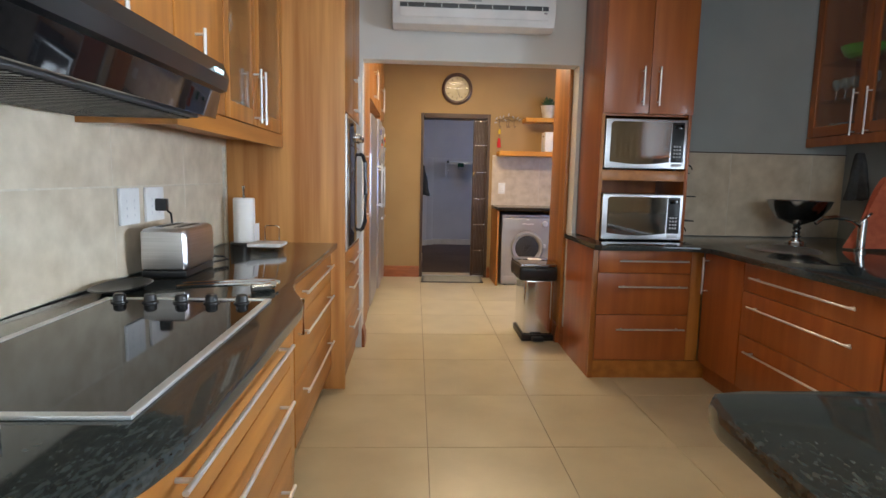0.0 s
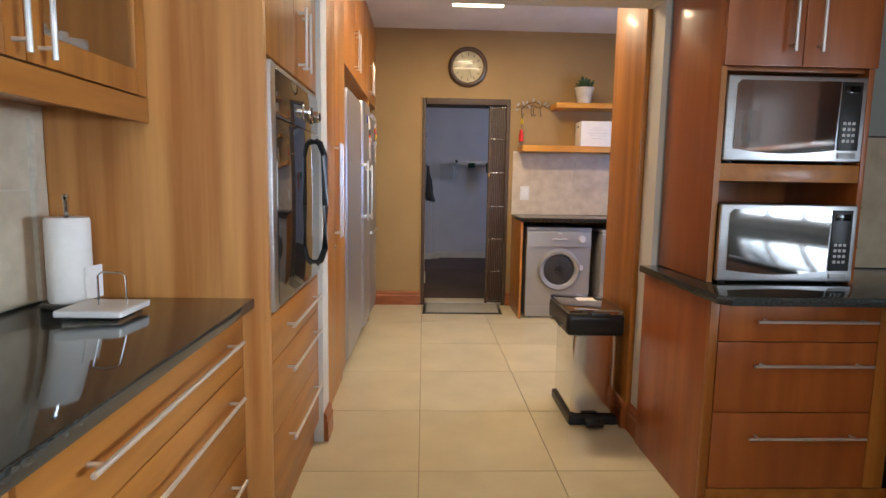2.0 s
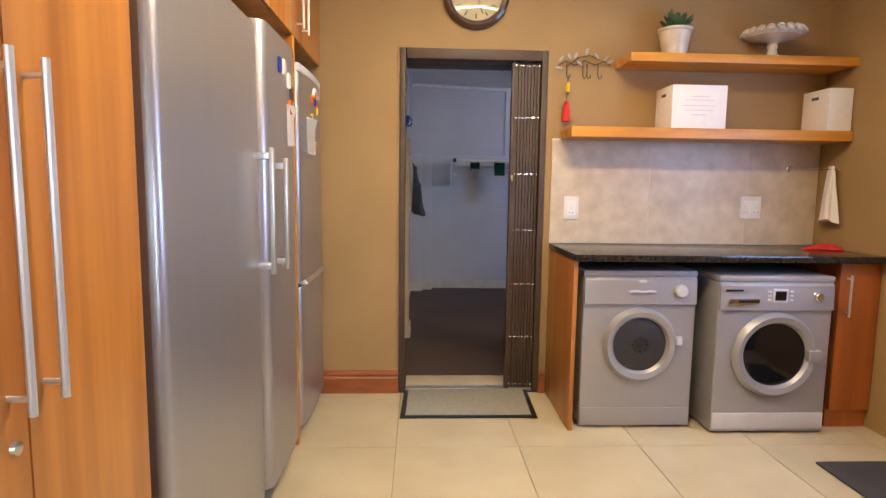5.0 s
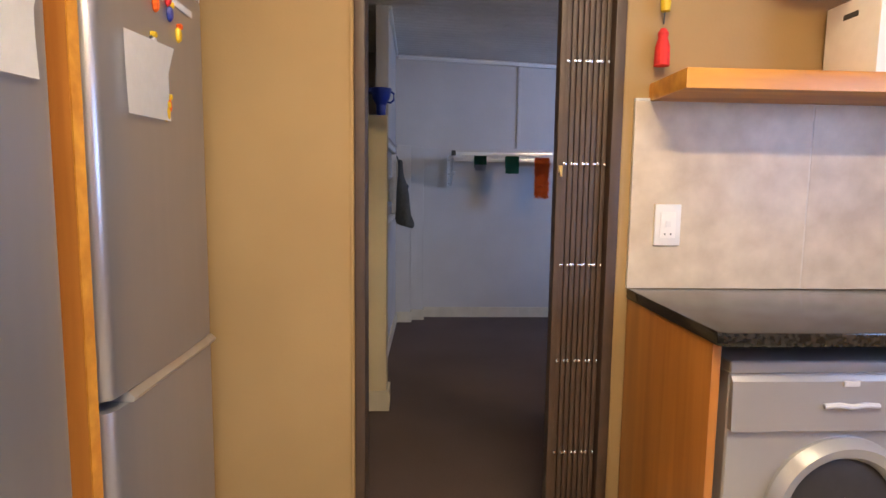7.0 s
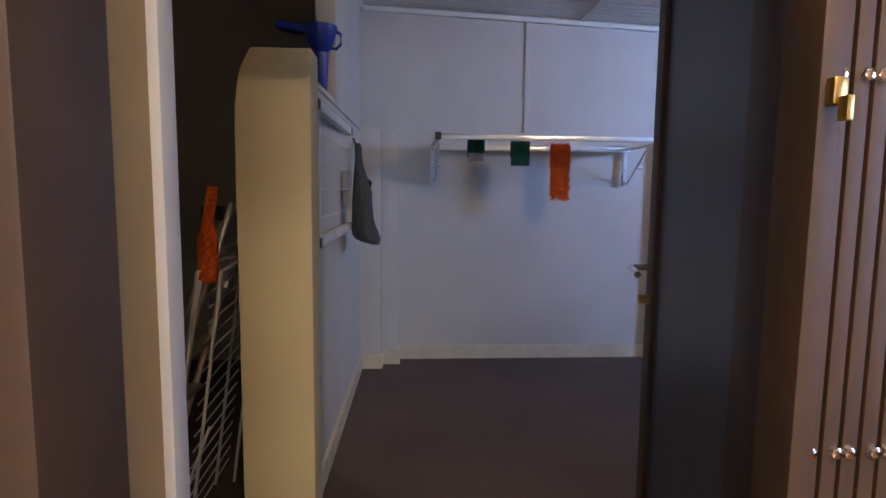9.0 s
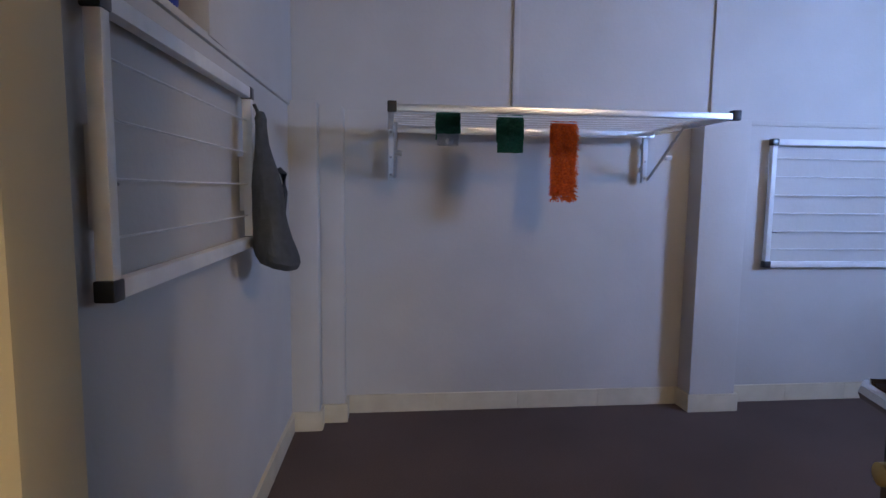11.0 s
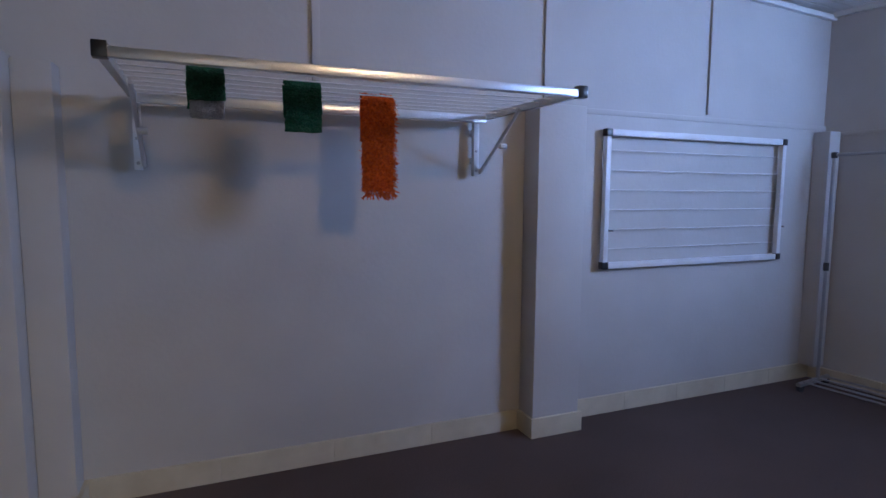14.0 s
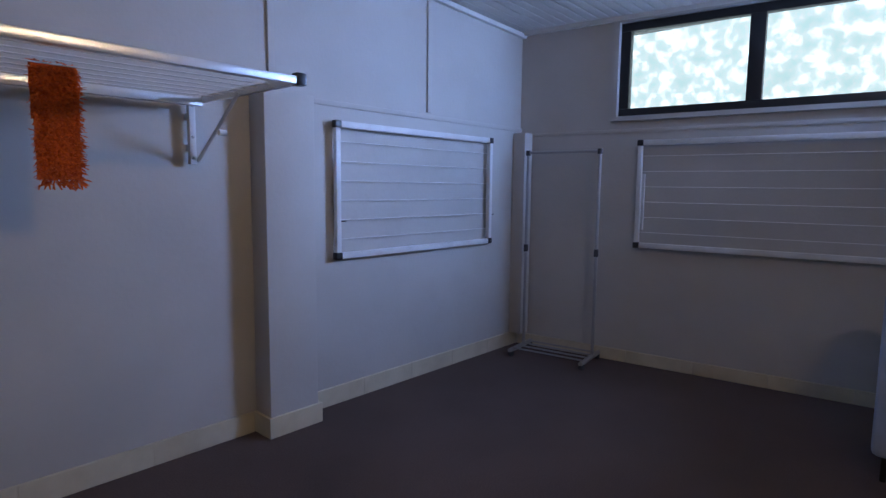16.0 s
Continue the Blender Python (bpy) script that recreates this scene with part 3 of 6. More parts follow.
# ---- kitchen: cabinets, worktops and appliances ----


def drawer_bank(name, label, x, y0, y1, zs, face, kick=True):
    """A drawer unit whose fronts look along +x or -x (face), from the plinth up. x: the front plane."""
    s = face
    depth = 0.52
    c = thing(name, ((x - s * depth / 2), (y0 + y1) / 2, 0), label, "cabinet", "kitchen base units")
    xa, xb = sorted((x - s * 0.022, x - s * depth))
    part("body", box(xa, xb, y0, y1, 0.12, 0.845, 0.001), WOOD_V if s > 0 else WOOD_RED, c)
    xa, xb = sorted((x - s * 0.06, x - s * 0.09))
    part("plinth", box(xa, xb, y0, y1, 0, 0.12), WOOD_H, c)
    for z0, z1 in zs:
        xa, xb = sorted((x, x - s * 0.02))
        f = part("drawer_front", box(xa, xb, y0 + 0.003, y1 - 0.003, z0 + 0.002, z1 - 0.002, 0.002), WOOD_H if s > 0 else WOOD_RED, c)
        zh = z1 - 0.075
        bb = rod((x + s * 0.032, y0 + 0.13, zh), (x + s * 0.032, y1 - 0.10, zh), 0.006)
        for yy in (y0 + 0.17, y1 - 0.14):
            rod((x, yy, zh), (x + s * 0.032, yy, zh), 0.005, bb)
        part("handle", bb, SATIN, f, "slim steel bar handle")
    return c


ZS3 = ((0.125, 0.43), (0.43, 0.68), (0.68, 0.84))
ZS_L = ((0.125, 0.40), (0.40, 0.665), (0.665, 0.84))
drawer_bank("drawer_unit", "cherry wood drawer unit under the hob worktop", -0.385, 0.72, 1.74, ZS_L, 1)
drawer_bank("drawer_unit", "cherry wood drawer unit beside the tall oven unit", -0.485, 2.27, 3.275, ZS_L, 1)
c = thing("angled_cupboard", (-0.7, 2.0, 0), "narrow angled cherry cupboard between the drawer units", "cabinet", "kitchen base units")
part("body", prism([(-0.95, 1.742), (-0.41, 1.742), (-0.51, 2.268), (-0.95, 2.268)], 0.12, 0.845), WOOD_V, c)
part("plinth", prism([(-0.95, 1.742), (-0.47, 1.742), (-0.56, 2.268), (-0.95, 2.268)], 0, 0.12), WOOD_H, c)
f = part("door", prism([(-0.408, 1.746), (-0.388, 1.75), (-0.487, 2.262), (-0.508, 2.264)], 0.125, 0.84, 0.002), WOOD_V, c)
bb = tube([(-0.44, 2.13, 0.80), (-0.42, 2.13, 0.80), (-0.42, 2.13, 0.66), (-0.44, 2.13, 0.66)], 0.006)
part("handle", bb, CHROME, f, "short steel bar handle")
drawer_bank("drawer_unit", "cherry wood drawer unit under the worktop", -0.485, -1.2, 0.695, ZS_L, 1)
drawer_bank("drawer_unit", "reddish drawer unit below the sink worktop", 1.835, 2.05, 3.02, ZS3, -1)
drawer_bank("drawer_unit", "reddish drawer unit below the sink worktop", 1.835, 0.2, 2.045, ZS3, -1)

# left worktop with the bowed front at the hob
pts = [(-1.065, -1.6), (-0.45, -1.6), (-0.45, 0.35)]
for i in range(9):
    k = i / 8
    pts.append((-0.45 + 0.125 * (3 * k * k - 2 * k ** 3), 0.35 + 0.5 * k))
for i in range(9):
    k = i / 8
    pts.append((-0.325 - 0.105 * (3 * k * k - 2 * k ** 3), 1.62 + 0.42 * k))
pts += [(-0.448, 2.12), (-0.448, 3.275), (-1.065, 3.275)]
w = thing("worktop_hob", (-0.75, 1.0, 0.845), "polished black granite worktop with a bowed front", "worktop")
part("slab", prism(pts, 0.847, 0.88, 0.006), GRANITE, w)

# right worktop: L shape round the corner
pts = [(1.105, 4.115), (1.105, 3.40), (1.14, 3.365), (1.66, 3.365), (1.74, 3.33), (1.775, 3.24), (1.775, 0.1), (3.195, 0.1), (3.195, 4.115)]
w = thing("worktop_sink", (2.4, 3.0, 0.845), "polished black granite corner worktop with a sink", "worktop")
part("slab", prism(pts, 0.847, 0.88, 0.006), GRANITE, w)
part("sink", lathe([(0.0, 0.004), (0.13, 0.004), (0.155, 0.006), (0.175, 0.010), (0.19, 0.006), (0.195, 0.0)], Matrix.Translation((2.22, 3.28, 0.8805)) @ Matrix.Diagonal((1, 1.1, 1, 1))), STEEL, w, "round stainless steel inset bowl")

# drawer unit beneath the microwaves
c = thing("drawer_unit", (1.55, 3.8, 0), "reddish cherry drawer unit below the microwave tower", "cabinet", "kitchen base units")
part("body", box(1.13, 1.83, 3.505, 4.112, 0.0, 0.845, 0.002), WOOD_RED, c)
part("plinth", box(1.15, 1.90, 3.49, 3.504, 0, 0.115), WOOD_H, c)
for z0, z1, zh in ((0.12, 0.42, 0.33), (0.42, 0.69, 0.607), (0.69, 0.842, 0.772)):
    f = part("drawer_front", box(1.165, 1.765, 3.484, 3.504, z0 + 0.002, z1 - 0.002, 0.002), WOOD_RED, c)
    bb = rod((1.29, 3.452, zh), (1.735, 3.452, zh), 0.006)
    for xx in (1.33, 1.695):
        rod((xx, 3.484, zh), (xx, 3.452, zh), 0.005, bb)
    part("handle", bb, SATIN, f, "slim steel bar handle")
part("filler", box(1.769, 1.845, 3.486, 3.504, 0.12, 0.842, 0.002), WOOD_V, c)
part("edge_stile", box(1.13, 1.162, 3.486, 3.504, 0.0, 0.842, 0.002), WOOD_V, c)
c = thing("corner_cupboard", (2.1, 3.2, 0), "reddish corner cupboard with an upright handle", "cabinet", "kitchen base units")
part("body", box(1.858, 2.35, 3.025, 3.48, 0.12, 0.845), WOOD_RED, c)
part("plinth", box(1.895, 1.92, 3.025, 3.48, 0, 0.12), WOOD_RED, c)
f = part("door", box(1.836, 1.856, 3.028, 3.45, 0.125, 0.84, 0.002), WOOD_RED, c)
bb = rod((1.80, 3.40, 0.58), (1.80, 3.40, 0.81), 0.006)
for z in (0.60, 0.79):
    rod((1.836, 3.40, z), (1.80, 3.40, z), 0.005, bb)
part("handle", bb, SATIN, f, "slim steel bar handle")

# microwave tower
HX0, HX1, HY = 1.19, 1.78, 3.65
c = thing("microwave_tower", (1.48, 3.9, 0.88), "reddish cherry tower cabinet with two microwave niches", "cabinet")
part("side_panel", box(HX0, HX0 + 0.022, HY, 4.112, 0.882, 2.70, 0.002), WOOD_RED, c)
part("side_panel", box(HX1 - 0.022, HX1, HY, 4.112, 0.882, 2.70, 0.002), WOOD_RED, c)
part("shelf", box(HX0 + 0.022, HX1 - 0.022, HY + 0.002, 4.11, 1.275, 1.342, 0.002), WOOD_H, c)
part("shelf", box(HX0 + 0.022, HX1 - 0.022, HY + 0.022, 4.11, 1.69, 1.712, 0.002), WOOD_RED, c)
part("back_panel", box(HX0 + 0.022, HX1 - 0.022, 4.09, 4.11, 0.882, 1.69), WOOD_RED, c)
part("face_edge", box(HX0 - 0.002, HX0 + 0.02, HY - 0.003, HY - 0.001, 0.882, 1.70), WOOD_V, c)
for x0, x1, hx in ((HX0 + 0.002, 1.484, 1.435), (1.488, HX1 - 0.002, 1.537)):
    f = part("door", box(x0, x1, HY - 0.018, HY - 0.004 + 0.003, 1.702, 2.69, 0.002), WOOD_RED, c)
    bb = rod((hx, HY - 0.05, 1.75), (hx, HY - 0.05, 1.99), 0.0065)
    for z in (1.775, 1.965):
        rod((hx, HY - 0.018, z), (hx, HY - 0.05, z), 0.005, bb)
    part("handle", bb, SATIN, f, "slim steel bar handle")


def microwave(x0, x1, yf, z0, z1, label):
    c = thing("microwave", ((x0 + x1) / 2, yf + 0.2, z0), label, "microwave", "microwaves in the tower")
    part("case", box(x0 + 0.006, x1 - 0.006, yf + 0.03, yf + 0.38, z0 + 0.012, z1 - 0.004, 0.006), BLACK, c)
    part("front", box(x0, x1, yf + 0.004, yf + 0.03, z0 + 0.01, z1, 0.010, seg=3), STEEL, c, "silver surround with rounded corners")
    xs = x0 + (x1 - x0) * 0.80
    out = []
    for i in range(13):
        k = i / 12
        out.append((x0 + 0.035 + (xs - x0 - 0.04) * k, z0 + 0.055 - 0.016 * math.sin(math.pi * k)))
    out += [(xs, z1 - 0.02), (x0 + 0.05, z1 - 0.02), (x0 + 0.035, z1 - 0.035)]
    part("window", prism(out, yf - 0.001, yf + 0.006, 0.0, "y"), MIRROR_GLASS, c, "dark mirrored door glass")
    part("control_panel", box(xs + 0.006, x1 - 0.022, yf, yf + 0.006, z0 + 0.055, z1 - 0.02, 0.002), BLACK, c)
    part("display", box(xs + 0.016, x1 - 0.032, yf - 0.002, yf + 0.001, z1 - 0.06, z1 - 0.035, 0.001), BLACK_GLASS, c)
    for i in range(4):
        for j in range(3):
            xx, zz = xs + 0.020 + j * 0.018, z0 + 0.085 + i * 0.022
            part("key", box(xx, xx + 0.011, yf - 0.003, yf + 0.001, zz, zz + 0.011, 0.001, seg=1), PALE_GREY, c)
    part("door_button", box(xs + 0.010, x1 - 0.03, yf - 0.002, yf + 0.004, z0 + 0.025, z0 + 0.045, 0.002), SILVER, c)
    for xx in (x0 + 0.05, x1 - 0.05):
        part("foot", lathe([(0.0, 0), (0.014, 0), (0.014, 0.012), (0, 0.012)], Matrix.Translation((xx, yf + 0.06, z0 + 0.0005)), n=12), RUBBER, c)
        part("foot", lathe([(0.0, 0), (0.014, 0), (0.014, 0.012), (0, 0.012)], Matrix.Translation((xx, yf + 0.33, z0 + 0.0005)), n=12), RUBBER, c)


microwave(1.215, 1.755, HY - 0.012, 1.342, 1.672, "silver microwave with mirrored door on the upper shelf")
microwave(1.214, 1.752, HY - 0.03, 0.88, 1.19, "silver microwave with mirrored door on the worktop")

# left upper cabinets: glazed pair and solid doors above the hood
UX = -0.75
c = thing("glazed_wall_cabinet", (-0.91, 2.7, 1.42), "cherry wall cabinet with two glazed doors", "wall cabinet")
part("valance", box(UX - 0.02, UX, 1.85, 3.275, 1.415, 1.485, 0.002), WOOD_H, c)
part("end_valance", box(-1.068, UX - 0.02, 1.85, 1.87, 1.415, 1.485, 0.002), WOOD_H, c)
part("base_board", box(-1.068, UX - 0.022, 1.87, 3.275, 1.455, 1.485), WOOD_H, c)
part("back_panel", box(-1.068, -1.05, 1.85, 3.275, 1.485, 2.70), WOOD_V, c)
part("side_panel", box(-1.05, UX - 0.022, 1.85, 1.87, 1.485, 2.70), WOOD_V, c)
part("divider", box(-1.05, UX - 0.022, 2.30, 2.32, 1.485, 2.70), WOOD_V, c)
part("side_panel", box(-1.05, UX - 0.022, 3.255, 3.275, 1.485, 2.70), WOOD_V, c)
for z in (1.80, 2.12, 2.45):
    part("glass_shelf", box(-1.05, UX - 0.03, 2.32, 3.255, z, z + 0.006), GLASS, c)
f = part("door", box(UX - 0.02, UX, 1.855, 2.305, 1.49, 2.69, 0.002), WOOD_V, c)
bb = rod((UX + 0.032, 2.02, 1.61), (UX + 0.032, 2.02, 1.75), 0.006)
for z in (1.63, 1.73):
    rod((UX, 2.02, z), (UX + 0.032, 2.02, z), 0.005, bb)
part("handle", bb, SATIN, f, "slim steel bar handle")


def glazed_door(c, y0, y1, hy, x, s, z0, z1, wood, h0, h1):
    """A framed glass door in the plane x that looks along s."""
    xa, xb = sorted((x, x - s * 0.02))
    bb = box(xa, xb, y0, y0 + 0.06, z0, z1, 0.002)
    box(xa, xb, y1 - 0.06, y1, z0, z1, 0.002, bb)
    box(xa, xb, y0 + 0.06, y1 - 0.06, z0, z0 + 0.07, 0.002, bb)
    box(xa, xb, y0 + 0.06, y1 - 0.06, z1 - 0.07, z1, 0.002, bb)
    f = part("door_frame", bb, wood, c)
    xa, xb = sorted((x - s * 0.008, x - s * 0.012))
    part("pane", box(xa, xb, y0 + 0.06, y1 - 0.06, z0 + 0.07, z1 - 0.07), GLASS, f).visible_shadow = False
    bb = rod((x + s * 0.034, hy, h0), (x + s * 0.034, hy, h1), 0.0065)
    for z in (h0 + 0.025, h1 - 0.025):
        rod((x, hy, z), (x + s * 0.034, hy, z), 0.005, bb)
    part("handle", bb, SATIN, f, "slim steel bar handle")


glazed_door(c, 2.315, 2.752, 2.715, UX, 1, 1.49, 2.69, WOOD_V, 1.50, 1.745)
glazed_door(c, 2.756, 3.272, 2.795, UX, 1, 1.49, 2.69, WOOD_V, 1.50, 1.745)
c = thing("wall_cabinet", (-0.91, 1.2, 1.62), "cherry wall cabinet above the cooker hood", "wall cabinet")
part("body", box(-1.068, UX - 0.022, -0.2, 1.848, 1.62, 2.70), WOOD_V, c)
for y0, y1 in ((-0.2, 0.48), (0.48, 1.16), (1.16, 1.848)):
    f = part("door", box(UX - 0.02, UX, y0 + 0.003, y1 - 0.003, 1.625, 2.69, 0.002), WOOD_V, c)
    bb = rod((UX + 0.032, y1 - 0.35, 1.66), (UX + 0.032, y1 - 0.35, 1.88), 0.006)
    rod((UX, y1 - 0.35, 1.69), (UX + 0.032, y1 - 0.35, 1.69), 0.005, bb)
    rod((UX, y1 - 0.35, 1.85), (UX + 0.032, y1 - 0.35, 1.85), 0.005, bb)
    part("handle", bb, SATIN, f, "slim steel bar handle")


def glass_row(name, label, base, r, h, stem=False):
    prof = [(r * 0.85, 0), (r, h * 0.5), (r * 1.02, h), (r * 0.96, h), (r * 0.9, h * 0.1), (0, h * 0.08)]
    if stem:
        prof = [(r * 0.8, 0), (r * 0.8, 0.004), (0.006, 0.012), (0.005, h * 0.45), (r * 0.8, h * 0.58), (r, h * 0.78), (r * 0.8, h), (r * 0.76, h), (r * 0.9, h * 0.78), (0, h * 0.52)]
    g = thing(name, base, label, "glassware", "glasses in the cabinets")
    part("bowl", lathe(prof, Matrix.Translation(base), n=16), GLASSWARE, g)


for i in range(4):
    for j in range(2):
        glass_row("tumbler", "clear drinking glass on a cabinet shelf", (-0.86 - 0.09 * j, 2.43 + 0.085 * i, 1.4855), 0.034, 0.11)
        glass_row("tumbler", "clear drinking glass on a cabinet shelf", (-0.86 - 0.09 * j, 2.86 + 0.085 * i, 1.4855), 0.03, 0.13)
        glass_row("wine_glass", "clear stemmed glass on a glass shelf", (-0.87 - 0.09 * j, 2.42 + 0.09 * i, 1.8065), 0.038, 0.17, True)
        glass_row("wine_glass", "clear stemmed glass on a glass shelf", (-0.87 - 0.09 * j, 2.86 + 0.09 * i, 2.1265), 0.038, 0.17, True)
        glass_row("wine_glass", "clear stemmed glass on a glass shelf", (-0.87 - 0.09 * j, 2.42 + 0.09 * i, 2.1265), 0.045, 0.15, True)

# cooker hood with a sloped smoked visor
c = thing("cooker_hood", (-0.85, 1.35, 1.38), "black cooker hood under the wall cabinet", "cooker hood")
part("housing", prism([(-1.066, 1.44), (-0.645, 1.44), (-0.635, 1.46), (-0.745, 1.615), (-1.066, 1.615)], 0.72, 1.84, 0.005, "y"), BLACK, c)
part("visor", prism([(-0.612, 1.512), (-0.592, 1.518), (-0.583, 1.555), (-0.60, 1.60), (-0.735, 1.64), (-0.74, 1.617), (-0.625, 1.53)], 0.72, 1.842, 0.003, "y"), BLACK_SATIN, c, "satin black front visor")
part("smoked_panel", prism([(-0.640, 1.434), (-0.628, 1.434), (-0.610, 1.513), (-0.622, 1.520)], 0.722, 1.84, 0.002, "y"), BLACK_GLASS, c, "smoked glass panel below the visor")
part("grease_filter", box(-1.04, -0.66, 0.78, 1.78, 1.430, 1.441, 0.003), RUBBER, c, "dark metal grease filter")
for i in range(34):
    y = 0.80 + i * 0.029
    part("filter_slot", box(-1.02, -0.68, y, y + 0.012, 1.426, 1.431), BLACK, c)
for i in range(2):
    part("switch", box(-0.589, -0.582, 1.72 + i * 0.04, 1.745 + i * 0.04, 1.56, 1.572, 0.001), LED, c)

# hob
c = thing("hob", (-0.67, 1.28, 0.88), "black ceramic hob with a steel rim and knobs", "hob")
HB = (-0.925, -0.435, 0.86, 1.72)
bb = box(HB[0], HB[1], HB[2], HB[2] + 0.018, 0.8805, 0.889, 0.003)
box(HB[0], HB[1], HB[3] - 0.018, HB[3], 0.8805, 0.889, 0.003, bb)
box(HB[0], HB[0] + 0.018, HB[2] + 0.018, HB[3] - 0.018, 0.8805, 0.889, 0.003, bb)
box(HB[1] - 0.018, HB[1], HB[2] + 0.018, HB[3] - 0.018, 0.8805, 0.889, 0.003, bb)
part("rim", bb, SATIN, c, "brushed steel rim")
part("glass_plate", box(HB[0] + 0.018, HB[1] - 0.018, HB[2] + 0.018, HB[3] - 0.018, 0.8805, 0.886), BLACK_GLASS, c)
for i in range(5):
    k = part("knob", lathe([(0.0, 0.026), (0.013, 0.026), (0.017, 0.021), (0.018, 0.006), (0.023, 0.003), (0.023, 0)], Matrix.Translation((-0.86 + i * 0.088, 1.665, 0.886)), n=18), BLACK, c)
# chrome trivet or tongs lying behind and beside the hob
c = thing("serving_tongs", (-0.60, 1.86, 0.88), "chrome serving tongs lying on the granite", "tongs")
for dx in (0, 0.05):
    part("arm", tube([(-0.75, 1.80 + dx, 0.905), (-0.62, 1.81 + dx, 0.912), (-0.50, 1.86 + dx, 0.91), (-0.46, 1.88 + dx, 0.90)], 0.007), CHROME, c)
    part("grip", rod((-0.53, 1.84 + dx, 0.896), (-0.475, 1.87 + dx, 0.896), 0.015), CHROME, c)
c = thing("lighter", (-0.62, 0.78, 0.88), "chrome and black hob lighter on the worktop", "lighter")
part("barrel", rod((-0.66, 0.74, 0.896), (-0.59, 0.80, 0.896), 0.0155), CHROME, c)
part("grip", rod((-0.80, 0.63, 0.896), (-0.66, 0.74, 0.896), 0.0155), BLACK, c)
part("collar", rod((-0.668, 0.733, 0.896), (-0.655, 0.744, 0.896), 0.0162), STEEL, c)
c = thing("spoon_rest", (-0.98, 1.93, 0.88), "dark spoon rest on the worktop by the wall", "spoon rest")
part("dish", lathe([(0, 0.004), (0.05, 0.005), (0.085, 0.018), (0.09, 0.016), (0.055, 0.0), (0, 0.0)], Matrix.Translation((-0.955, 1.87, 0.8805)) @ Matrix.Diagonal((0.9, 1.5, 1, 1))), BLACK, c)

# toaster
T0, T1, T2, T3 = -1.01, -0.835, 2.10, 2.40
c = thing("toaster", (-0.92, 2.25, 0.88), "brushed steel two-slice toaster with black ends", "toaster")
part("base", box(T0 + 0.006, T1 - 0.006, T2 + 0.004, T3 - 0.004, 0.8805, 0.905, 0.006), BLACK, c)
b = box(T0, T1, T2, T3, 0.902, 1.062, 0.035, seg=5)
part("shell", b, STEEL, c)
part("end_band", box(T0 + 0.012, T1 - 0.012, T2 - 0.004, T2 + 0.006, 0.91, 1.05, 0.004, seg=3), STEEL, c)
for xx in (-0.965, -0.90):
    part("slot", box(xx, xx + 0.024, T2 + 0.05, T3 - 0.05, 1.058, 1.064, 0.001), BLACK, c)
part("lever", box(-0.945, -0.90, T3, T3 + 0.02, 0.99, 1.005, 0.003), BLACK, c)
part("cord", tube([(-0.90, 2.40, 0.90), (-0.86, 2.46, 0.887), (-0.83, 2.53, 0.888), (-0.86, 2.58, 0.892), (-0.92, 2.55, 0.90), (-0.97, 2.47, 0.93)] , 0.0045), BLACK, c)
part("plug_cord", tube([(-0.985, 2.34, 1.06), (-0.99, 2.345, 1.10), (-1.03, 2.35, 1.13)], 0.0045), BLACK, c)


def wall_socket(name, y0, y1, z0, z1, label, x=-1.062):
    c = thing(name, (x, (y0 + y1) / 2, z0), label, "socket")
    part("plate", box(x, x + 0.012, y0, y1, z0, z1, 0.004, seg=3), WHITE, c)
    for i in range(2):
        for j in range(3):
            yy = y0 + (y1 - y0) * (0.3 + 0.4 * i)
            zz = z0 + (z1 - z0) * (0.25 + 0.2 * j)
            part("hole", box(x + 0.0115, x + 0.0125, yy - 0.003, yy + 0.003, zz - 0.005, zz + 0.005), PALE_GREY, c)
    return c


wall_socket("wall_socket", 2.075, 2.215, 1.07, 1.205, "white double wall socket on the tiles")
c = wall_socket("wall_socket", 2.27, 2.425, 1.07, 1.205, "white wall socket with a black plug")
part("plug", box(-1.05, -1.005, 2.335, 2.365, 1.11, 1.16, 0.006), BLACK, c)

# paper towel holder and a dish beside it
c = thing("paper_towel_holder", (-0.94, 3.16, 0.88), "white paper towel roll on an upright holder", "paper towel")
part("base", lathe([(0, 0.012), (0.07, 0.012), (0.078, 0.006), (0.078, 0)], Matrix.Translation((-0.94, 3.16, 0.8805))), BLACK, c)
part("roll", lathe([(0.02, 0.012), (0.055, 0.012), (0.058, 0.02), (0.058, 0.245), (0.055, 0.255), (0.02, 0.255)], Matrix.Translation((-0.94, 3.16, 0.8805))), PAPER, c)
part("loose_sheet", prism([(-0.882, 3.13), (-0.878, 3.13), (-0.870, 3.20), (-0.874, 3.20)], 0.90, 0.995), PAPER, c)
part("rod", lathe([(0, 0.31), (0.008, 0.308), (0.010, 0.30), (0.007, 0.29), (0.006, 0)], Matrix.Translation((-0.94, 3.16, 0.893)), n=12), CHROME, c)
c = thing("napkin_tray", (-0.79, 2.98, 0.88), "white napkin tray with a slim wire arch", "tray")
part("tray", box(-0.875, -0.70, 2.97, 3.13, 0.887, 0.905, 0.006, seg=3), WHITE, c)
part("underside", box(-0.86, -0.715, 2.985, 3.115, 0.8805, 0.888, 0.002), CHROME, c)
part("wire_arch", tube([(-0.80, 3.05, 0.90), (-0.80, 3.05, 0.985), (-0.79, 3.05, 0.995), (-0.735, 3.05, 0.995), (-0.725, 3.05, 0.985), (-0.725, 3.05, 0.90)], 0.003), CHROME, c)

# tall oven unit
OX, OY0, OY1 = -0.405, 3.28, 4.115
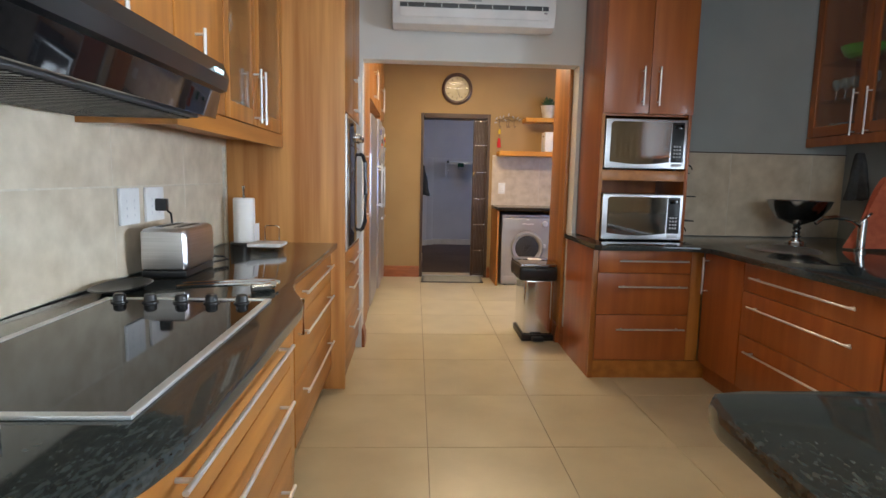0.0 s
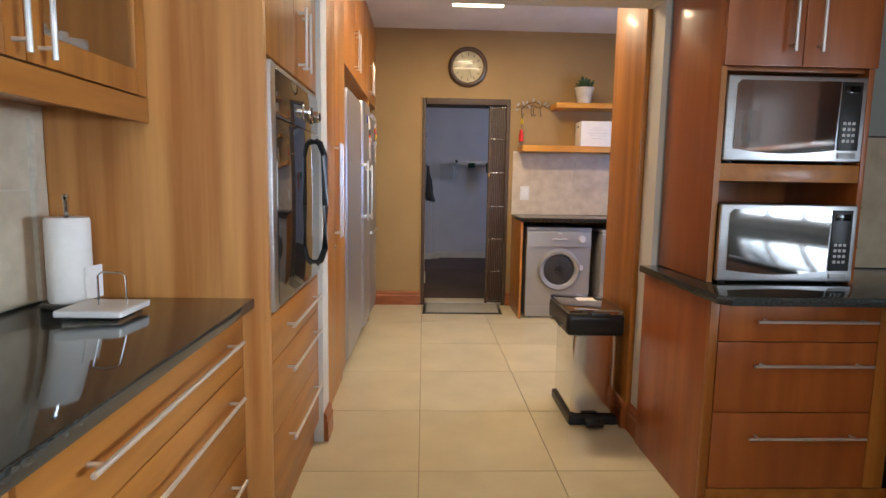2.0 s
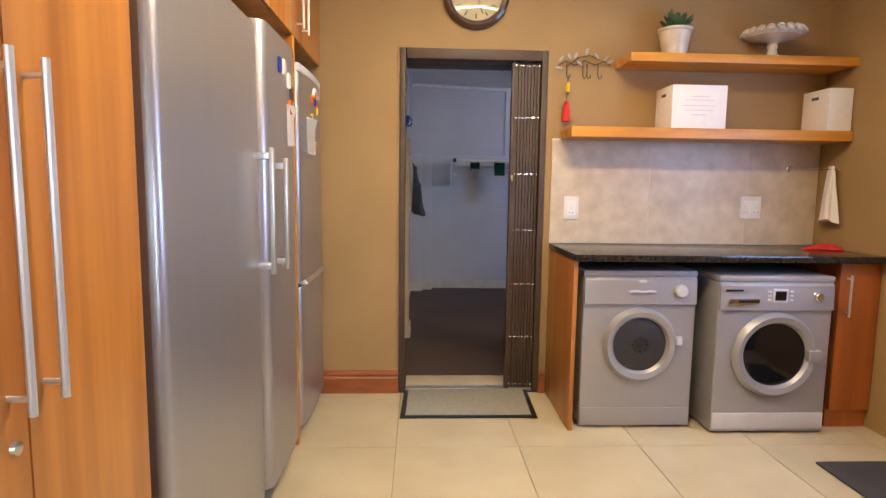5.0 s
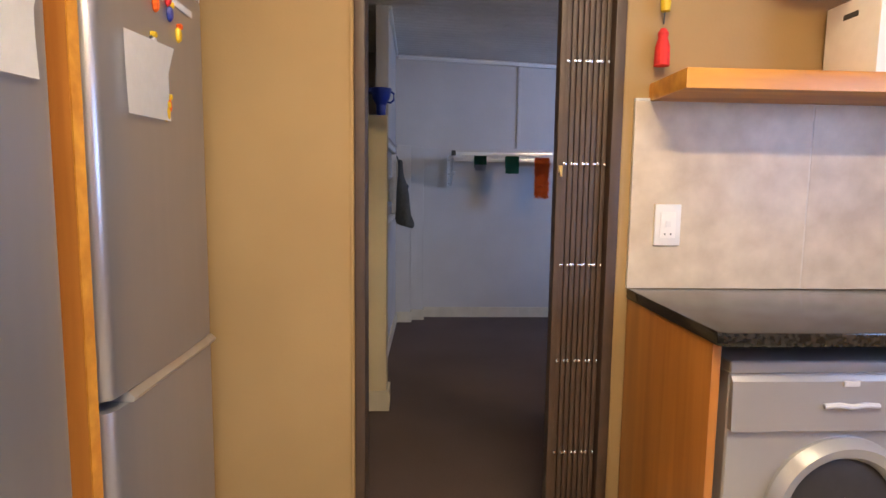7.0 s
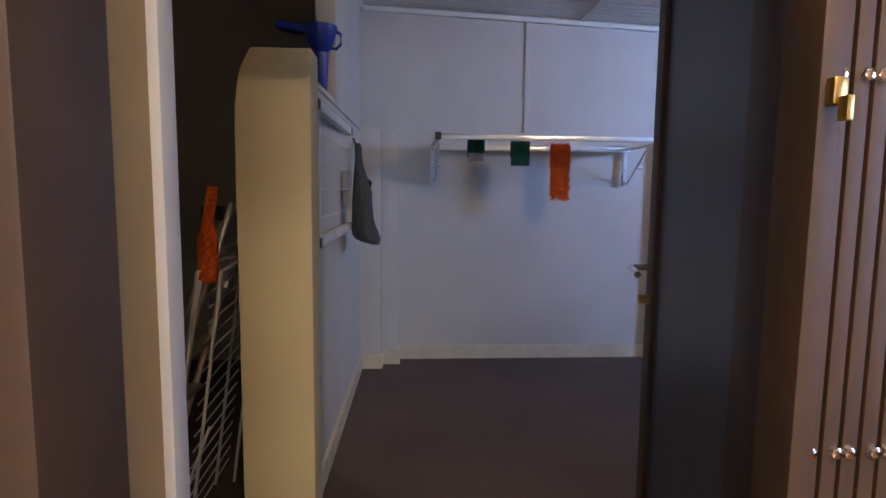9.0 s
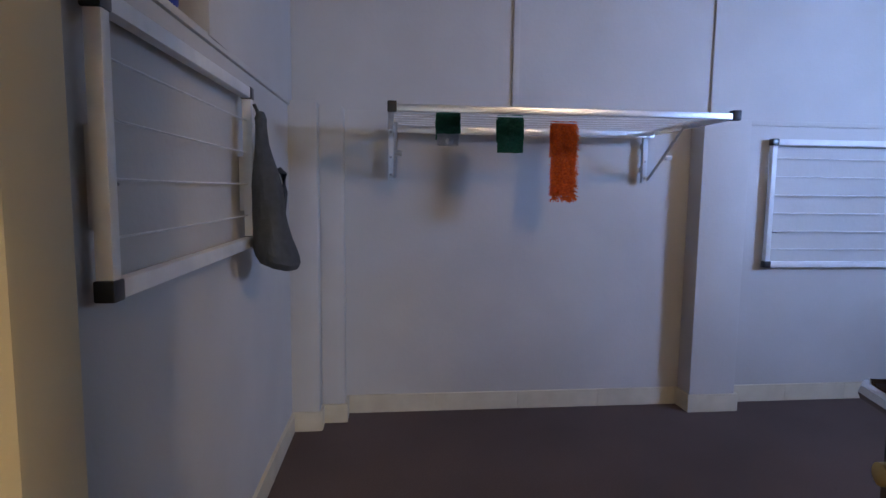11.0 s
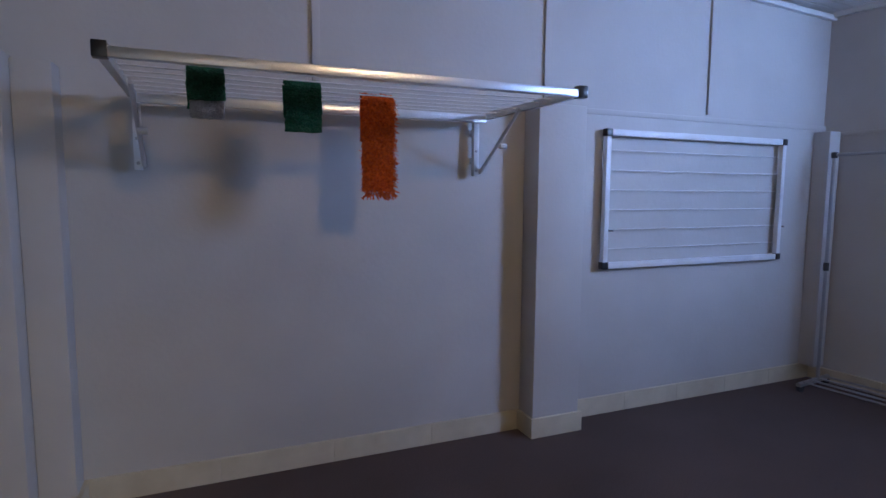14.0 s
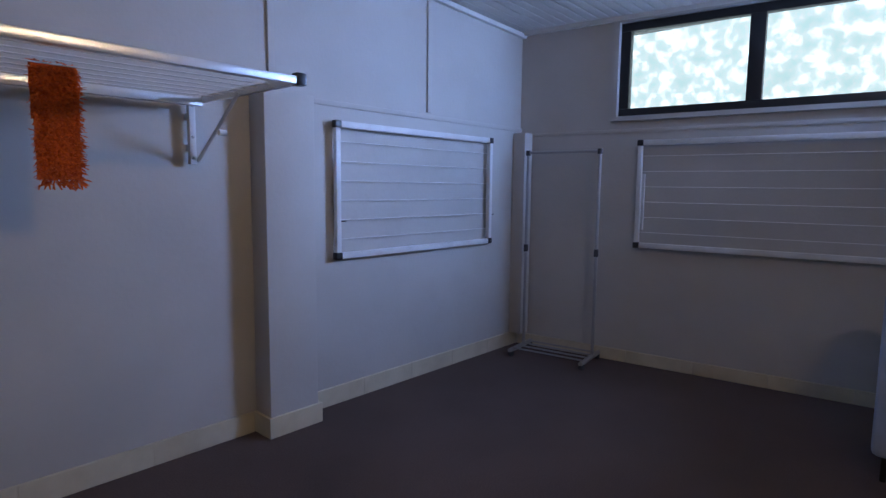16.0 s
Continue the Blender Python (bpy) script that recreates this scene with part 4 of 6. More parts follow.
c = thing("oven_tower", (-0.74, 3.67, 0), "tall cherry oven cabinet with drawers below", "cabinet")
part("side_panel", box(-1.068, OX, OY0, OY0 + 0.03, 0.0, 2.70, 0.002), WOOD_PALE, c, "pale figured wood side panel")
part("stile", box(OX - 0.02, OX - 0.001, OY1 - 0.022, OY1, 0.11, 2.70, 0.002), WOOD_V, c)
part("body", box(-1.068, OX - 0.024, OY0 + 0.031, OY1, 0.10, 2.70), WOOD_V, c)
part("plinth", box(-0.46, -0.43, OY0 + 0.031, OY1, 0, 0.10), WOOD_H, c)
for z0, z1 in ((0.11, 0.40), (0.40, 0.655), (0.655, 0.815)):
    f = part("drawer_front", box(OX - 0.02, OX, OY0 + 0.033, OY1 - 0.025, z0 + 0.002, z1 - 0.002, 0.002), WOOD_H, c)
    zh = z1 - 0.08
    bb = rod((OX + 0.032, OY0 + 0.20, zh), (OX + 0.032, OY1 - 0.08, zh), 0.006)
    for yy in (OY0 + 0.24, OY1 - 0.12):
        rod((OX, yy, zh), (OX + 0.032, yy, zh), 0.005, bb)
    part("handle", bb, SATIN, f, "slim steel bar handle")
for y0, y1, hy in ((OY0 + 0.033, 3.69, 3.66), (3.694, OY1 - 0.025, 3.74)):
    f = part("door", box(OX - 0.02, OX, y0, y1, 1.635, 2.69, 0.002), WOOD_V, c)
    bb = rod((OX + 0.032, hy + 0.10, 1.67), (OX + 0.032, hy + 0.10, 1.90), 0.006)
    for z in (1.69, 1.88):
        rod((OX, hy + 0.10, z), (OX + 0.032, hy + 0.10, z), 0.005, bb)
    part("handle", bb, SATIN, f, "slim steel bar handle")
c = thing("built_in_oven", (-0.6, 3.7, 0.82), "black glass built-in oven with a steel edge", "oven")
part("steel_edge", box(OX - 0.02, OX + 0.012, 3.31, 3.365, 0.825, 1.62, 0.006, seg=3), STEEL, c, "wide brushed steel trim")
part("trim_top", box(OX - 0.02, OX + 0.006, 3.365, 4.09, 1.605, 1.62, 0.003), STEEL, c)
part("trim_bottom", box(OX - 0.02, OX + 0.006, 3.365, 4.09, 0.825, 0.842, 0.003), STEEL, c)
part("control_panel", box(OX - 0.02, OX + 0.010, 3.366, 4.09, 1.452, 1.604, 0.003), OVEN_GLASS, c)
part("door", box(OX - 0.02, OX + 0.014, 3.366, 4.09, 0.843, 1.448, 0.004), OVEN_GLASS, c)
for yy in (3.78, 3.96):
    k = part("knob", lathe([(0.0, 0.034), (0.020, 0.034), (0.024, 0.028), (0.025, 0.008), (0.030, 0.004), (0.030, 0)], Matrix.Translation((OX + 0.010, yy, 1.515)) @ Matrix.Rotation(math.pi / 2, 4, "Y"), n=20), CHROME, c)
    part("knob_cap", lathe([(0.0, 0.0375), (0.015, 0.037), (0.017, 0.034)], Matrix.Translation((OX + 0.010, yy, 1.515)) @ Matrix.Rotation(math.pi / 2, 4, "Y"), n=20), BLACK, k)
part("handle", tube([(OX + 0.014, 4.00, 1.42), (OX + 0.035, 4.005, 1.41), (OX + 0.052, 4.01, 1.36), (OX + 0.055, 4.01, 1.14), (OX + 0.052, 4.01, 0.95), (OX + 0.035, 4.005, 0.90), (OX + 0.014, 4.00, 0.885)], 0.014), BLACK, c)

# island worktop corner
c = thing("island", (1.2, 0.2, 0), "island with a polished dark granite top", "island")
pts = [(0.505, 0.60), (0.515, 0.88), (0.53, 0.945), (0.56, 0.985), (0.62, 1.0), (1.70, 1.0), (1.70, -1.6), (0.495, -1.6)]
part("slab", prism(pts, 0.835, 0.88, 0.010), GRANITE, c)
part("body", box(0.80, 1.62, -1.5, 0.72, 0.0, 0.835), WOOD_RED, c)

# right upper cabinet with glazed doors
RXF = 2.88
c = thing("glazed_wall_cabinet", (3.04, 3.4, 1.55), "reddish wall cabinet with glazed doors and glasses", "wall cabinet")
part("valance", box(RXF, RXF + 0.02, 2.55, 4.112, 1.545, 1.61, 0.002), WOOD_RED, c)
part("base_board", box(RXF + 0.022, 3.195, 2.55, 4.112, 1.585, 1.61), WOOD_RED, c)
part("back_panel", box(3.18, 3.195, 2.55, 4.112, 1.61, 2.70), WOOD_RED, c)
part("side_panel", box(RXF + 0.022, 3.18, 4.09, 4.112, 1.61, 2.70), WOOD_RED, c)
part("side_panel", box(RXF + 0.022, 3.18, 2.55, 2.57, 1.61, 2.70), WOOD_RED, c)
for z in (1.86, 2.12):
    part("glass_shelf", box(RXF + 0.03, 3.18, 2.57, 4.09, z, z + 0.006), GLASS, c)
glazed_door(c, 3.60, 4.108, 3.655, RXF, -1, 1.615, 2.69, WOOD_RED, 1.60, 1.90)
glazed_door(c, 3.08, 3.596, 3.54, RXF, -1, 1.615, 2.69, WOOD_RED, 1.60, 1.90)
glazed_door(c, 2.56, 3.076, 3.02, RXF, -1, 1.615, 2.69, WOOD_RED, 1.60, 1.90)
for i in range(5):
    glass_row("tumbler", "clear drinking glass on a cabinet shelf", (2.99, 3.66 + 0.085 * i, 1.6105), 0.03, 0.10)
    glass_row("wine_glass", "clear stemmed glass on a glass shelf", (2.99, 3.66 + 0.085 * i, 1.8665), 0.034, 0.15, True)
c = thing("green_bowl", (3.03, 3.83, 2.126), "lime green plastic bowl on a glass shelf", "bowl")
part("bowl", lathe([(0, 0.006), (0.06, 0.004), (0.11, 0.04), (0.135, 0.09), (0.139, 0.09), (0.113, 0.035), (0.06, 0.0), (0, 0.0)], Matrix.Translation((3.03, 3.83, 2.1265))), material("lime_plastic", (0.16, 0.50, 0.03), 0.35), c)

# things on the sink worktop
c = thing("pedestal_bowl", (2.60, 3.72, 0.88), "dark polished steel fruit bowl on a stem", "bowl")
MB = Matrix.Translation((2.60, 3.72, 0.8805)) @ Matrix.Diagonal((0.84, 0.84, 1, 1))
part("bowl", lathe([(0.0, 0.145), (0.05, 0.14), (0.14, 0.17), (0.20, 0.24), (0.225, 0.285), (0.235, 0.285), (0.21, 0.235), (0.15, 0.16), (0.05, 0.125), (0, 0.125)], MB), material("dark_steel", (0.42, 0.42, 0.44), 0.14, 1.0), c)
part("stem", lathe([(0.035, 0.13), (0.025, 0.11), (0.034, 0.10), (0.024, 0.085), (0.034, 0.072), (0.024, 0.055), (0.036, 0.045), (0.03, 0.03), (0.075, 0.012), (0.08, 0.0), (0, 0)], MB), CHROME, c)
c = thing("kitchen_tap", (2.72, 3.30, 0.88), "chrome mixer tap with an arched spout", "tap")
part("body", lathe([(0, 0.19), (0.02, 0.188), (0.024, 0.18), (0.024, 0.02), (0.032, 0.012), (0.032, 0), (0, 0)], Matrix.Translation((2.72, 3.30, 0.8805)), n=18), CHROME, c)
part("spout", tube([(2.72, 3.30, 1.02), (2.64, 3.30, 1.065), (2.54, 3.30, 1.08), (2.46, 3.30, 1.07), (2.42, 3.30, 1.04)], 0.013), CHROME, c)
part("lever", rod((2.72, 3.30, 1.065), (2.70, 3.22, 1.11), 0.008), CHROME, c)


def draped(name, label, mat, cx, cy, z0, z1, w, dirx, category, flare=0.4, seedv=1):
    """A cloth hanging in folds from a point."""
    rnd = random.Random(seedv)
    ph = [rnd.uniform(0, 6) for _ in range(4)]
    b = bmesh.new()
    n, k = 18, 24
    rows = []
    for i in range(n + 1):
        t = i / n
        row = []
        for j in range(k):
            a = 2 * math.pi * j / k
            r = w * (0.12 + flare * t ** 0.8) * (1 + 0.28 * math.sin(3 * a + ph[0] + 2 * t) + 0.14 * math.sin(5 * a + ph[1]))
            z = z1 + (z0 - z1) * t + (0.04 * math.sin(2 * a + ph[2]) * t * (z1 - z0) if z0 > 0.9 else 0)
            dx, dy = r * math.cos(a), r * math.sin(a)
            row.append(b.verts.new((cx + dx * (0.45 if dirx else 1), cy + dy * (1 if dirx else 0.45), z)))
        rows.append(row)
    for r0, r1 in zip(rows, rows[1:]):
        for j in range(k):
            b.faces.new((r0[j], r0[(j + 1) % k], r1[(j + 1) % k], r1[j]))
    b.faces.new(rows[0])
    b.faces.new(rows[-1][::-1])
    bmesh.ops.recalc_face_normals(b, faces=b.faces)
    return tagged(mesh(name, b, mat), label, category)


draped("tea_towel", "crumpled terracotta cloth draped by the sink", TERRACOTTA, 2.97, 3.42, 0.885, 1.33, 0.36, False, "cloth", 0.5, 3)
draped("dark_cloth", "dark grey cloth hanging on the tiled corner", GREY_CLOTH, 3.10, 3.86, 1.18, 1.50, 0.24, True, "cloth", 0.3, 5)
c = thing("wall_socket", (1.87, 4.10, 1.12), "white wall socket on the back tiles", "socket")
part("plate", box(1.82, 1.93, 4.094, 4.105, 1.11, 1.24, 0.004), WHITE, c)
c = thing("iron_rack", (1.86, 3.95, 0.88), "black wrought iron stand with scrolled ends", "rack")
for yy in (3.86, 3.98):
    part("upright", tube([(1.84, yy, 0.881), (1.845, yy, 1.15), (1.86, yy, 1.36), (1.85, yy, 1.45), (1.825, yy, 1.485), (1.81, yy, 1.46), (1.83, yy, 1.44)], 0.006), IRON, c)
    part("scroll", tube([(1.86 + 0.035 * math.cos(a), yy, 0.93 + 0.035 * math.sin(a)) for a in (0.4 * i for i in range(14))], 0.005), IRON, c)
    part("scroll", tube([(1.88 + 0.028 * math.cos(a), yy, 1.36 + 0.028 * math.sin(a)) for a in (0.4 * i for i in range(14))], 0.005), IRON, c)
for z in (1.0, 1.17):
    part("tray", box(1.80, 1.95, 3.86, 3.98, z, z + 0.008, 0.002), IRON, c)

# air conditioner above the passage
c = thing("air_conditioner", (0.38, 4.02, 2.27), "white wall-mounted split air conditioner", "air conditioner")
AY = 3.91
part("casing", prism([(4.118, 2.285), (3.99, 2.262), (3.93, 2.285), (AY, 2.34), (AY - 0.008, 2.42), (AY + 0.01, 2.53), (3.96, 2.56), (4.118, 2.56)], -0.17, 0.92, 0.008, "x"), WHITE, c)
part("outlet", prism([(AY - 0.010, 2.385), (AY - 0.013, 2.412), (AY + 0.02, 2.412), (AY + 0.02, 2.385)], -0.12, 0.87, axis="x"), BLACK, c)
part("flap", prism([(AY - 0.006, 2.325), (AY - 0.016, 2.378), (AY - 0.006, 2.380), (AY + 0.003, 2.325)], -0.12, 0.87, 0.001, "x"), WHITE, c)
for i in range(9):
    x = -0.07 + i * 0.112
    part("louvre", box(x, x + 0.004, AY - 0.016, AY + 0.01, 2.386, 2.409), WHITE, c)
part("badge", box(0.33, 0.42, AY - 0.0095, AY - 0.006, 2.43, 2.442, 0.001), SILVER, c)
part("indicator", box(0.84, 0.86, AY - 0.019, AY - 0.010, 2.362, 2.372, 0.001), material("indicator_grey", (0.3, 0.3, 0.32), 0.4), c)

# low kitchen window over the sink worktop and the cupboard above it
c = tagged(new("window_3"), "low white-framed kitchen window over the worktop", "window", kind="structure")
for y0, y1 in ((0.18, 0.225), (0.63, 0.675), (1.125, 1.17), (1.575, 1.62)):
    part("window_frame", box(KX1 + 0.02, KX1 + 0.07, y0, y1, 0.95, 1.54, 0.004), WHITE_METAL, c)
for z0, z1 in ((0.95, 0.995), (1.495, 1.54)):
    for y0, y1 in ((0.225, 0.63), (0.675, 1.125), (1.17, 1.575)):
        part("window_frame", box(KX1 + 0.022, KX1 + 0.068, y0, y1, z0, z1, 0.004), WHITE_METAL, c)
c = thing("wall_cabinet", (3.04, 0.9, 1.58), "reddish cherry wall cabinet above the low window", "wall cabinet")
part("body", box(2.90, 3.195, 0.05, 1.75, 1.58, 2.70, 0.002), WOOD_RED, c)
for y0, y1, hy in ((0.05, 0.90, 0.85), (0.90, 1.75, 0.95)):
    f = part("door", box(2.88, 2.899, y0 + 0.003, y1 - 0.003, 1.585, 2.69, 0.002), WOOD_RED, c)
    bar_handle((2.88, hy, 1.65), (2.88, hy, 1.88), (-0.034, 0, 0), f)

# curtain and window behind the start of the walk
c = tagged(new("window_2"), "wide kitchen window with white frame", "window", kind="structure")
for x0, x1 in ((-0.3, -0.25), (0.98, 1.03), (2.25, 2.3)):
    part("window_frame", box(x0, x1, KY0 - 0.11, KY0 - 0.05, 0.9, 2.4, 0.004), WHITE_METAL, c)
part("window_frame", box(-0.25, 2.25, KY0 - 0.11, KY0 - 0.05, 0.9, 0.95, 0.004), WHITE_METAL, c)
part("window_frame", box(-0.25, 2.25, KY0 - 0.11, KY0 - 0.05, 2.35, 2.4, 0.004), WHITE_METAL, c)
out = []
for i in range(150):
    out.append((KX1 - 0.09 + 0.03 * math.sin(i * 0.8) + 0.008 * math.sin(i * 2.1), -1.75 + i * 0.011))
tagged(mesh("curtain", prism(out + [(x - 0.01, y) for x, y in reversed(out)], 0.03, 2.5), CURTAIN), "beige gathered curtain on the kitchen wall", "curtain")
# the second fixture is added, unseen, to carry the kitchen fill
for name, x, y in (("ceiling_light", 0.75, 5.30), ("ceiling_light", 0.4, 0.9)):
    c = thing(name, (x, y, 2.66), "long white ceiling light with a lit diffuser", "ceiling light", "ceiling lights")
    part("housing", box(x - 0.62, x + 0.62, y - 0.1, y + 0.1, 2.69, 2.718, 0.004), WHITE_METAL, c)
    part("diffuser", box(x - 0.60, x + 0.60, y - 0.085, y + 0.085, 2.665, 2.689, 0.004), LAMP_ON, c)
c = thing("ceiling_light", (0.5, 6.2, 2.66), "short white ceiling light with a lit diffuser", "ceiling light", "ceiling lights")
part("housing", box(0.28, 0.72, 6.10, 6.30, 2.69, 2.718, 0.004), WHITE_METAL, c)
part("diffuser", box(0.295, 0.705, 6.115, 6.285, 2.665, 2.689, 0.004), LAMP_ON, c)

# ---- laundry passage ----
c = thing("tall_cupboard", (-0.72, 4.63, 0), "tall honey-coloured cherry cupboard with two doors", "cupboard")
part("body", box(-1.068, -0.42, 4.275, 4.995, 0.0, 2.70, 0.002), WOOD_V, c)
part("door", box(-0.419, -0.40, 4.278, 4.63, 0.09, 2.69, 0.002), WOOD_V, c)
part("door", box(-0.419, -0.40, 4.634, 4.99, 0.09, 2.69, 0.002), WOOD_V, c)
for hy in (4.595, 4.67):
    bb = rod((-0.368, hy, 0.94), (-0.368, hy, 1.45), 0.0065)
    for z in (0.965, 1.425):
        rod((-0.40, hy, z), (-0.368, hy, z), 0.005, bb)
    part("handle", bb, SATIN, c, "long steel bar handle")
part("lock", lathe([(0, 0.006), (0.010, 0.005), (0.012, 0)], Matrix.Translation((-0.40, 4.60, 0.89)) @ Matrix.Rotation(math.pi / 2, 4, "Y"), n=14), CHROME, c)
c = thing("fridge_bridge_cupboard", (-0.72, 6.1, 1.93), "cherry top cupboard bridging over the fridges", "cupboard")
part("body", box(-1.068, -0.422, 5.0, 7.185, 1.945, 2.70, 0.002), WOOD_V, c)
for i in range(4):
    y0, y1 = 5.0 + i * 0.546, 5.0 + (i + 1) * 0.546
    f = part("door", box(-0.421, -0.402, y0 + 0.002, y1 - 0.002, 1.948, 2.69, 0.002), WOOD_V, c)
    for hy in ((y1 - 0.06,) if i % 2 == 0 else (y0 + 0.06,)):
        bb = rod((-0.37, hy, 2.00), (-0.37, hy, 2.26), 0.006)
        for z in (2.02, 2.24):
            rod((-0.402, hy, z), (-0.37, hy, z), 0.005, bb)
        part("handle", bb, SATIN, f, "slim steel bar handle")
c = thing("fridge_divider_panel", (-0.72, 6.5, 0), "upright cherry panel between the fridges", "panel")
part("panel", box(-1.068, -0.405, 6.475, 6.51, 0, 1.944, 0.002), WOOD_V, c)
part("front_edge", box(-0.404, -0.401, 6.475, 6.51, 0, 1.944), WOOD_SHELF, c)


def curved_door(y0, y1, z0, z1, xback, xfront, bow, r=0.03):
    out = [(xback, y0), (xfront - r, y0)]
    for i in range(6):
        a = math.pi / 2 * i / 5
        out.append((xfront - r + r * math.sin(a), y0 + r - r * math.cos(a)))
    for i in range(1, 10):
        k = i / 10
        out.append((xfront + bow * 4 * k * (1 - k), y0 + r + (y1 - y0 - 2 * r) * k))
    for i in range(6):
        a = math.pi / 2 * i / 5
        out.append((xfront - r + r * math.cos(a), y1 - r + r * math.sin(a)))
    out.append((xback, y1))
    return prism(out, z0, z1, 0.006)


def fridge_handle(c, x, y, z0, z1):
    bb = box(x + 0.045, x + 0.062, y - 0.012, y + 0.012, z0, z1, 0.004)
    f = part("handle", bb, ALU, c, "upright aluminium bar handle")
    for z in (z0 + 0.03, z1 - 0.03):
        part("handle_bracket", box(x - 0.005, x + 0.046, y - 0.010, y + 0.010, z - 0.012, z + 0.012, 0.003), ALU, f)


c = thing("upright_freezer", (-0.7, 5.45, 0), "tall grey steel upright freezer with bar handle", "freezer")
part("cabinet", box(-1.0, -0.47, 5.03, 5.875, 0.06, 1.82, 0.006), SILVER, c)
part("door", curved_door(5.075, 5.872, 0.09, 1.82, -0.465, -0.395, 0.004), FRIDGE, c)
part("base_grille", box(-0.98, -0.44, 5.05, 5.86, 0.0, 0.085, 0.004), BLACK, c)
part("gasket", box(-0.469, -0.462, 5.04, 5.865, 0.1, 1.81), BLACK, c)
fridge_handle(c, -0.395, 5.835, 0.95, 1.40)
c = thing("upright_fridge", (-0.7, 6.15, 0), "tall grey steel upright fridge with notes", "fridge")
part("cabinet", box(-1.0, -0.46, 5.885, 6.43, 0.06, 1.855, 0.006), SILVER, c)
# black strip that stands in for the shade between the two doors
part("shaded_gap", box(-0.462, -0.432, 5.874, 5.896, 0.09, 1.82), BLACK, c)
part("door", curved_door(5.898, 6.40, 0.09, 1.855, -0.455, -0.378, 0.003, 0.045), FRIDGE, c)
part("base_grille", box(-0.98, -0.45, 5.90, 6.40, 0.0, 0.085, 0.004), BLACK, c)
fridge_handle(c, -0.378, 5.97, 0.95, 1.37)
c = thing("fridge_freezer", (-0.7, 6.85, 0), "silver two-door fridge freezer with magnets", "fridge")
part("cabinet", box(-1.0, -0.45, 6.535, 7.14, 0.03, 1.83, 0.006), SILVER, c)
part("lower_door", curved_door(6.53, 7.14, 0.07, 0.775, -0.446, -0.388, 0.010), FRIDGE, c)
part("upper_door", curved_door(6.53, 7.14, 0.80, 1.80, -0.446, -0.388, 0.010), FRIDGE, c)
part("top_cap", curved_door(6.53, 7.14, 1.802, 1.84, -0.446, -0.388, 0.010), PALE_GREY, c)
part("grip_strip", prism([(-0.44, 0.777), (-0.376, 0.775), (-0.370, 0.785), (-0.385, 0.799), (-0.44, 0.799)], 6.60, 7.12, 0.002, "y"), ALU, c, "bright grip strip between the doors")
part("badge", box(-0.379, -0.376, 6.90, 7.02, 1.73, 1.75, 0.001), PALE_GREY, c)
for k, yy in enumerate((6.58, 7.10)):
    part("foot", lathe([(0, 0), (0.02, 0), (0.02, 0.031), (0, 0.031)], Matrix.Translation((-0.50, yy, 0)), n=12), BLACK, c)
part("plinth", box(-0.95, -0.47, 6.54, 7.13, 0.002, 0.06, 0.003), RUBBER, c)


def note(x, y0, y1, z0, z1, label):
    b = bmesh.new()
    rows = []
    for i in range(7):
        k = i / 6
        rows.append([b.verts.new((x + 0.004 * k * k + 0.012 * max(0, 0.35 - k) * j, y0 + (y1 - y0) * j / 4, z1 + (z0 - z1) * k + 0.006 * j / 4)) for j in range(5)])
    for a, c2 in zip(rows, rows[1:]):
        for j in range(4):
            b.faces.new((a[j], a[j + 1], c2[j + 1], c2[j]))
    geom = bmesh.ops.solidify(b, geom=b.faces[:], thickness=0.001)
    return tagged(mesh("paper_note", b, PAPER), label, "note", "fridge notes")


note(-0.372, 6.625, 6.84, 1.42, 1.60, "white paper note held on the fridge door")
note(-0.371, 6.20, 6.33, 1.43, 1.60, "white paper note held on the fridge door")
rnd = random.Random(4)
MAGNETS = [(ORANGE, 6.79, 1.70), (WHITE, 6.83, 1.74), (BLUE, 6.87, 1.70), (YELLOW, 6.92, 1.66), (RED, 6.86, 1.735), (YELLOW, 6.76, 1.585), (BLACK, 6.765, 1.60), (ORANGE, 6.84, 1.465), (YELLOW, 6.83, 1.445)]
for mt, y, z in MAGNETS:
    c = thing("fridge_magnet", (-0.372, y, z - 0.02), "small painted novelty magnet on the fridge door", "magnet", "fridge magnets")
    part("body", lathe([(0, 0.012), (0.010, 0.010), (0.014, 0.004), (0.013, 0)], Matrix.Translation((-0.378, y, z)) @ Matrix.Rotation(math.pi / 2, 4, "Y") @ Matrix.Diagonal((1.5, 0.9, 1, 1)), n=10), mt, c)
    part("head", lathe([(0, 0.014), (0.007, 0.012), (0.009, 0.005), (0.008, 0)], Matrix.Translation((-0.378, y + 0.004, z + 0.022)) @ Matrix.Rotation(math.pi / 2, 4, "Y"), n=10), rnd.choice([YELLOW, WHITE, ORANGE]), c)
for mt, y, z in ((BLUE, 6.10, 1.735), (WHITE, 6.17, 1.74), (WHITE, 6.25, 1.70), (CLOCK_RIM, 6.30, 1.655), (ORANGE, 6.27, 1.595)):
    c = thing("fridge_magnet", (-0.37, y, z - 0.02), "flat printed magnet on the fridge door", "magnet", "fridge magnets")
    part("body", box(-0.3775, -0.366, y - 0.02, y + 0.02, z - 0.03, z + 0.03, 0.004), mt, c)

# tall cupboard end on the other side of the passage
c = thing("tall_cupboard", (1.5, 4.5, 0), "tall cherry cupboard with a plain side panel", "cupboard")
part("side_panel", box(1.135, 1.157, 4.272, 4.72, 0.0, 2.70, 0.002), WOOD_V, c)
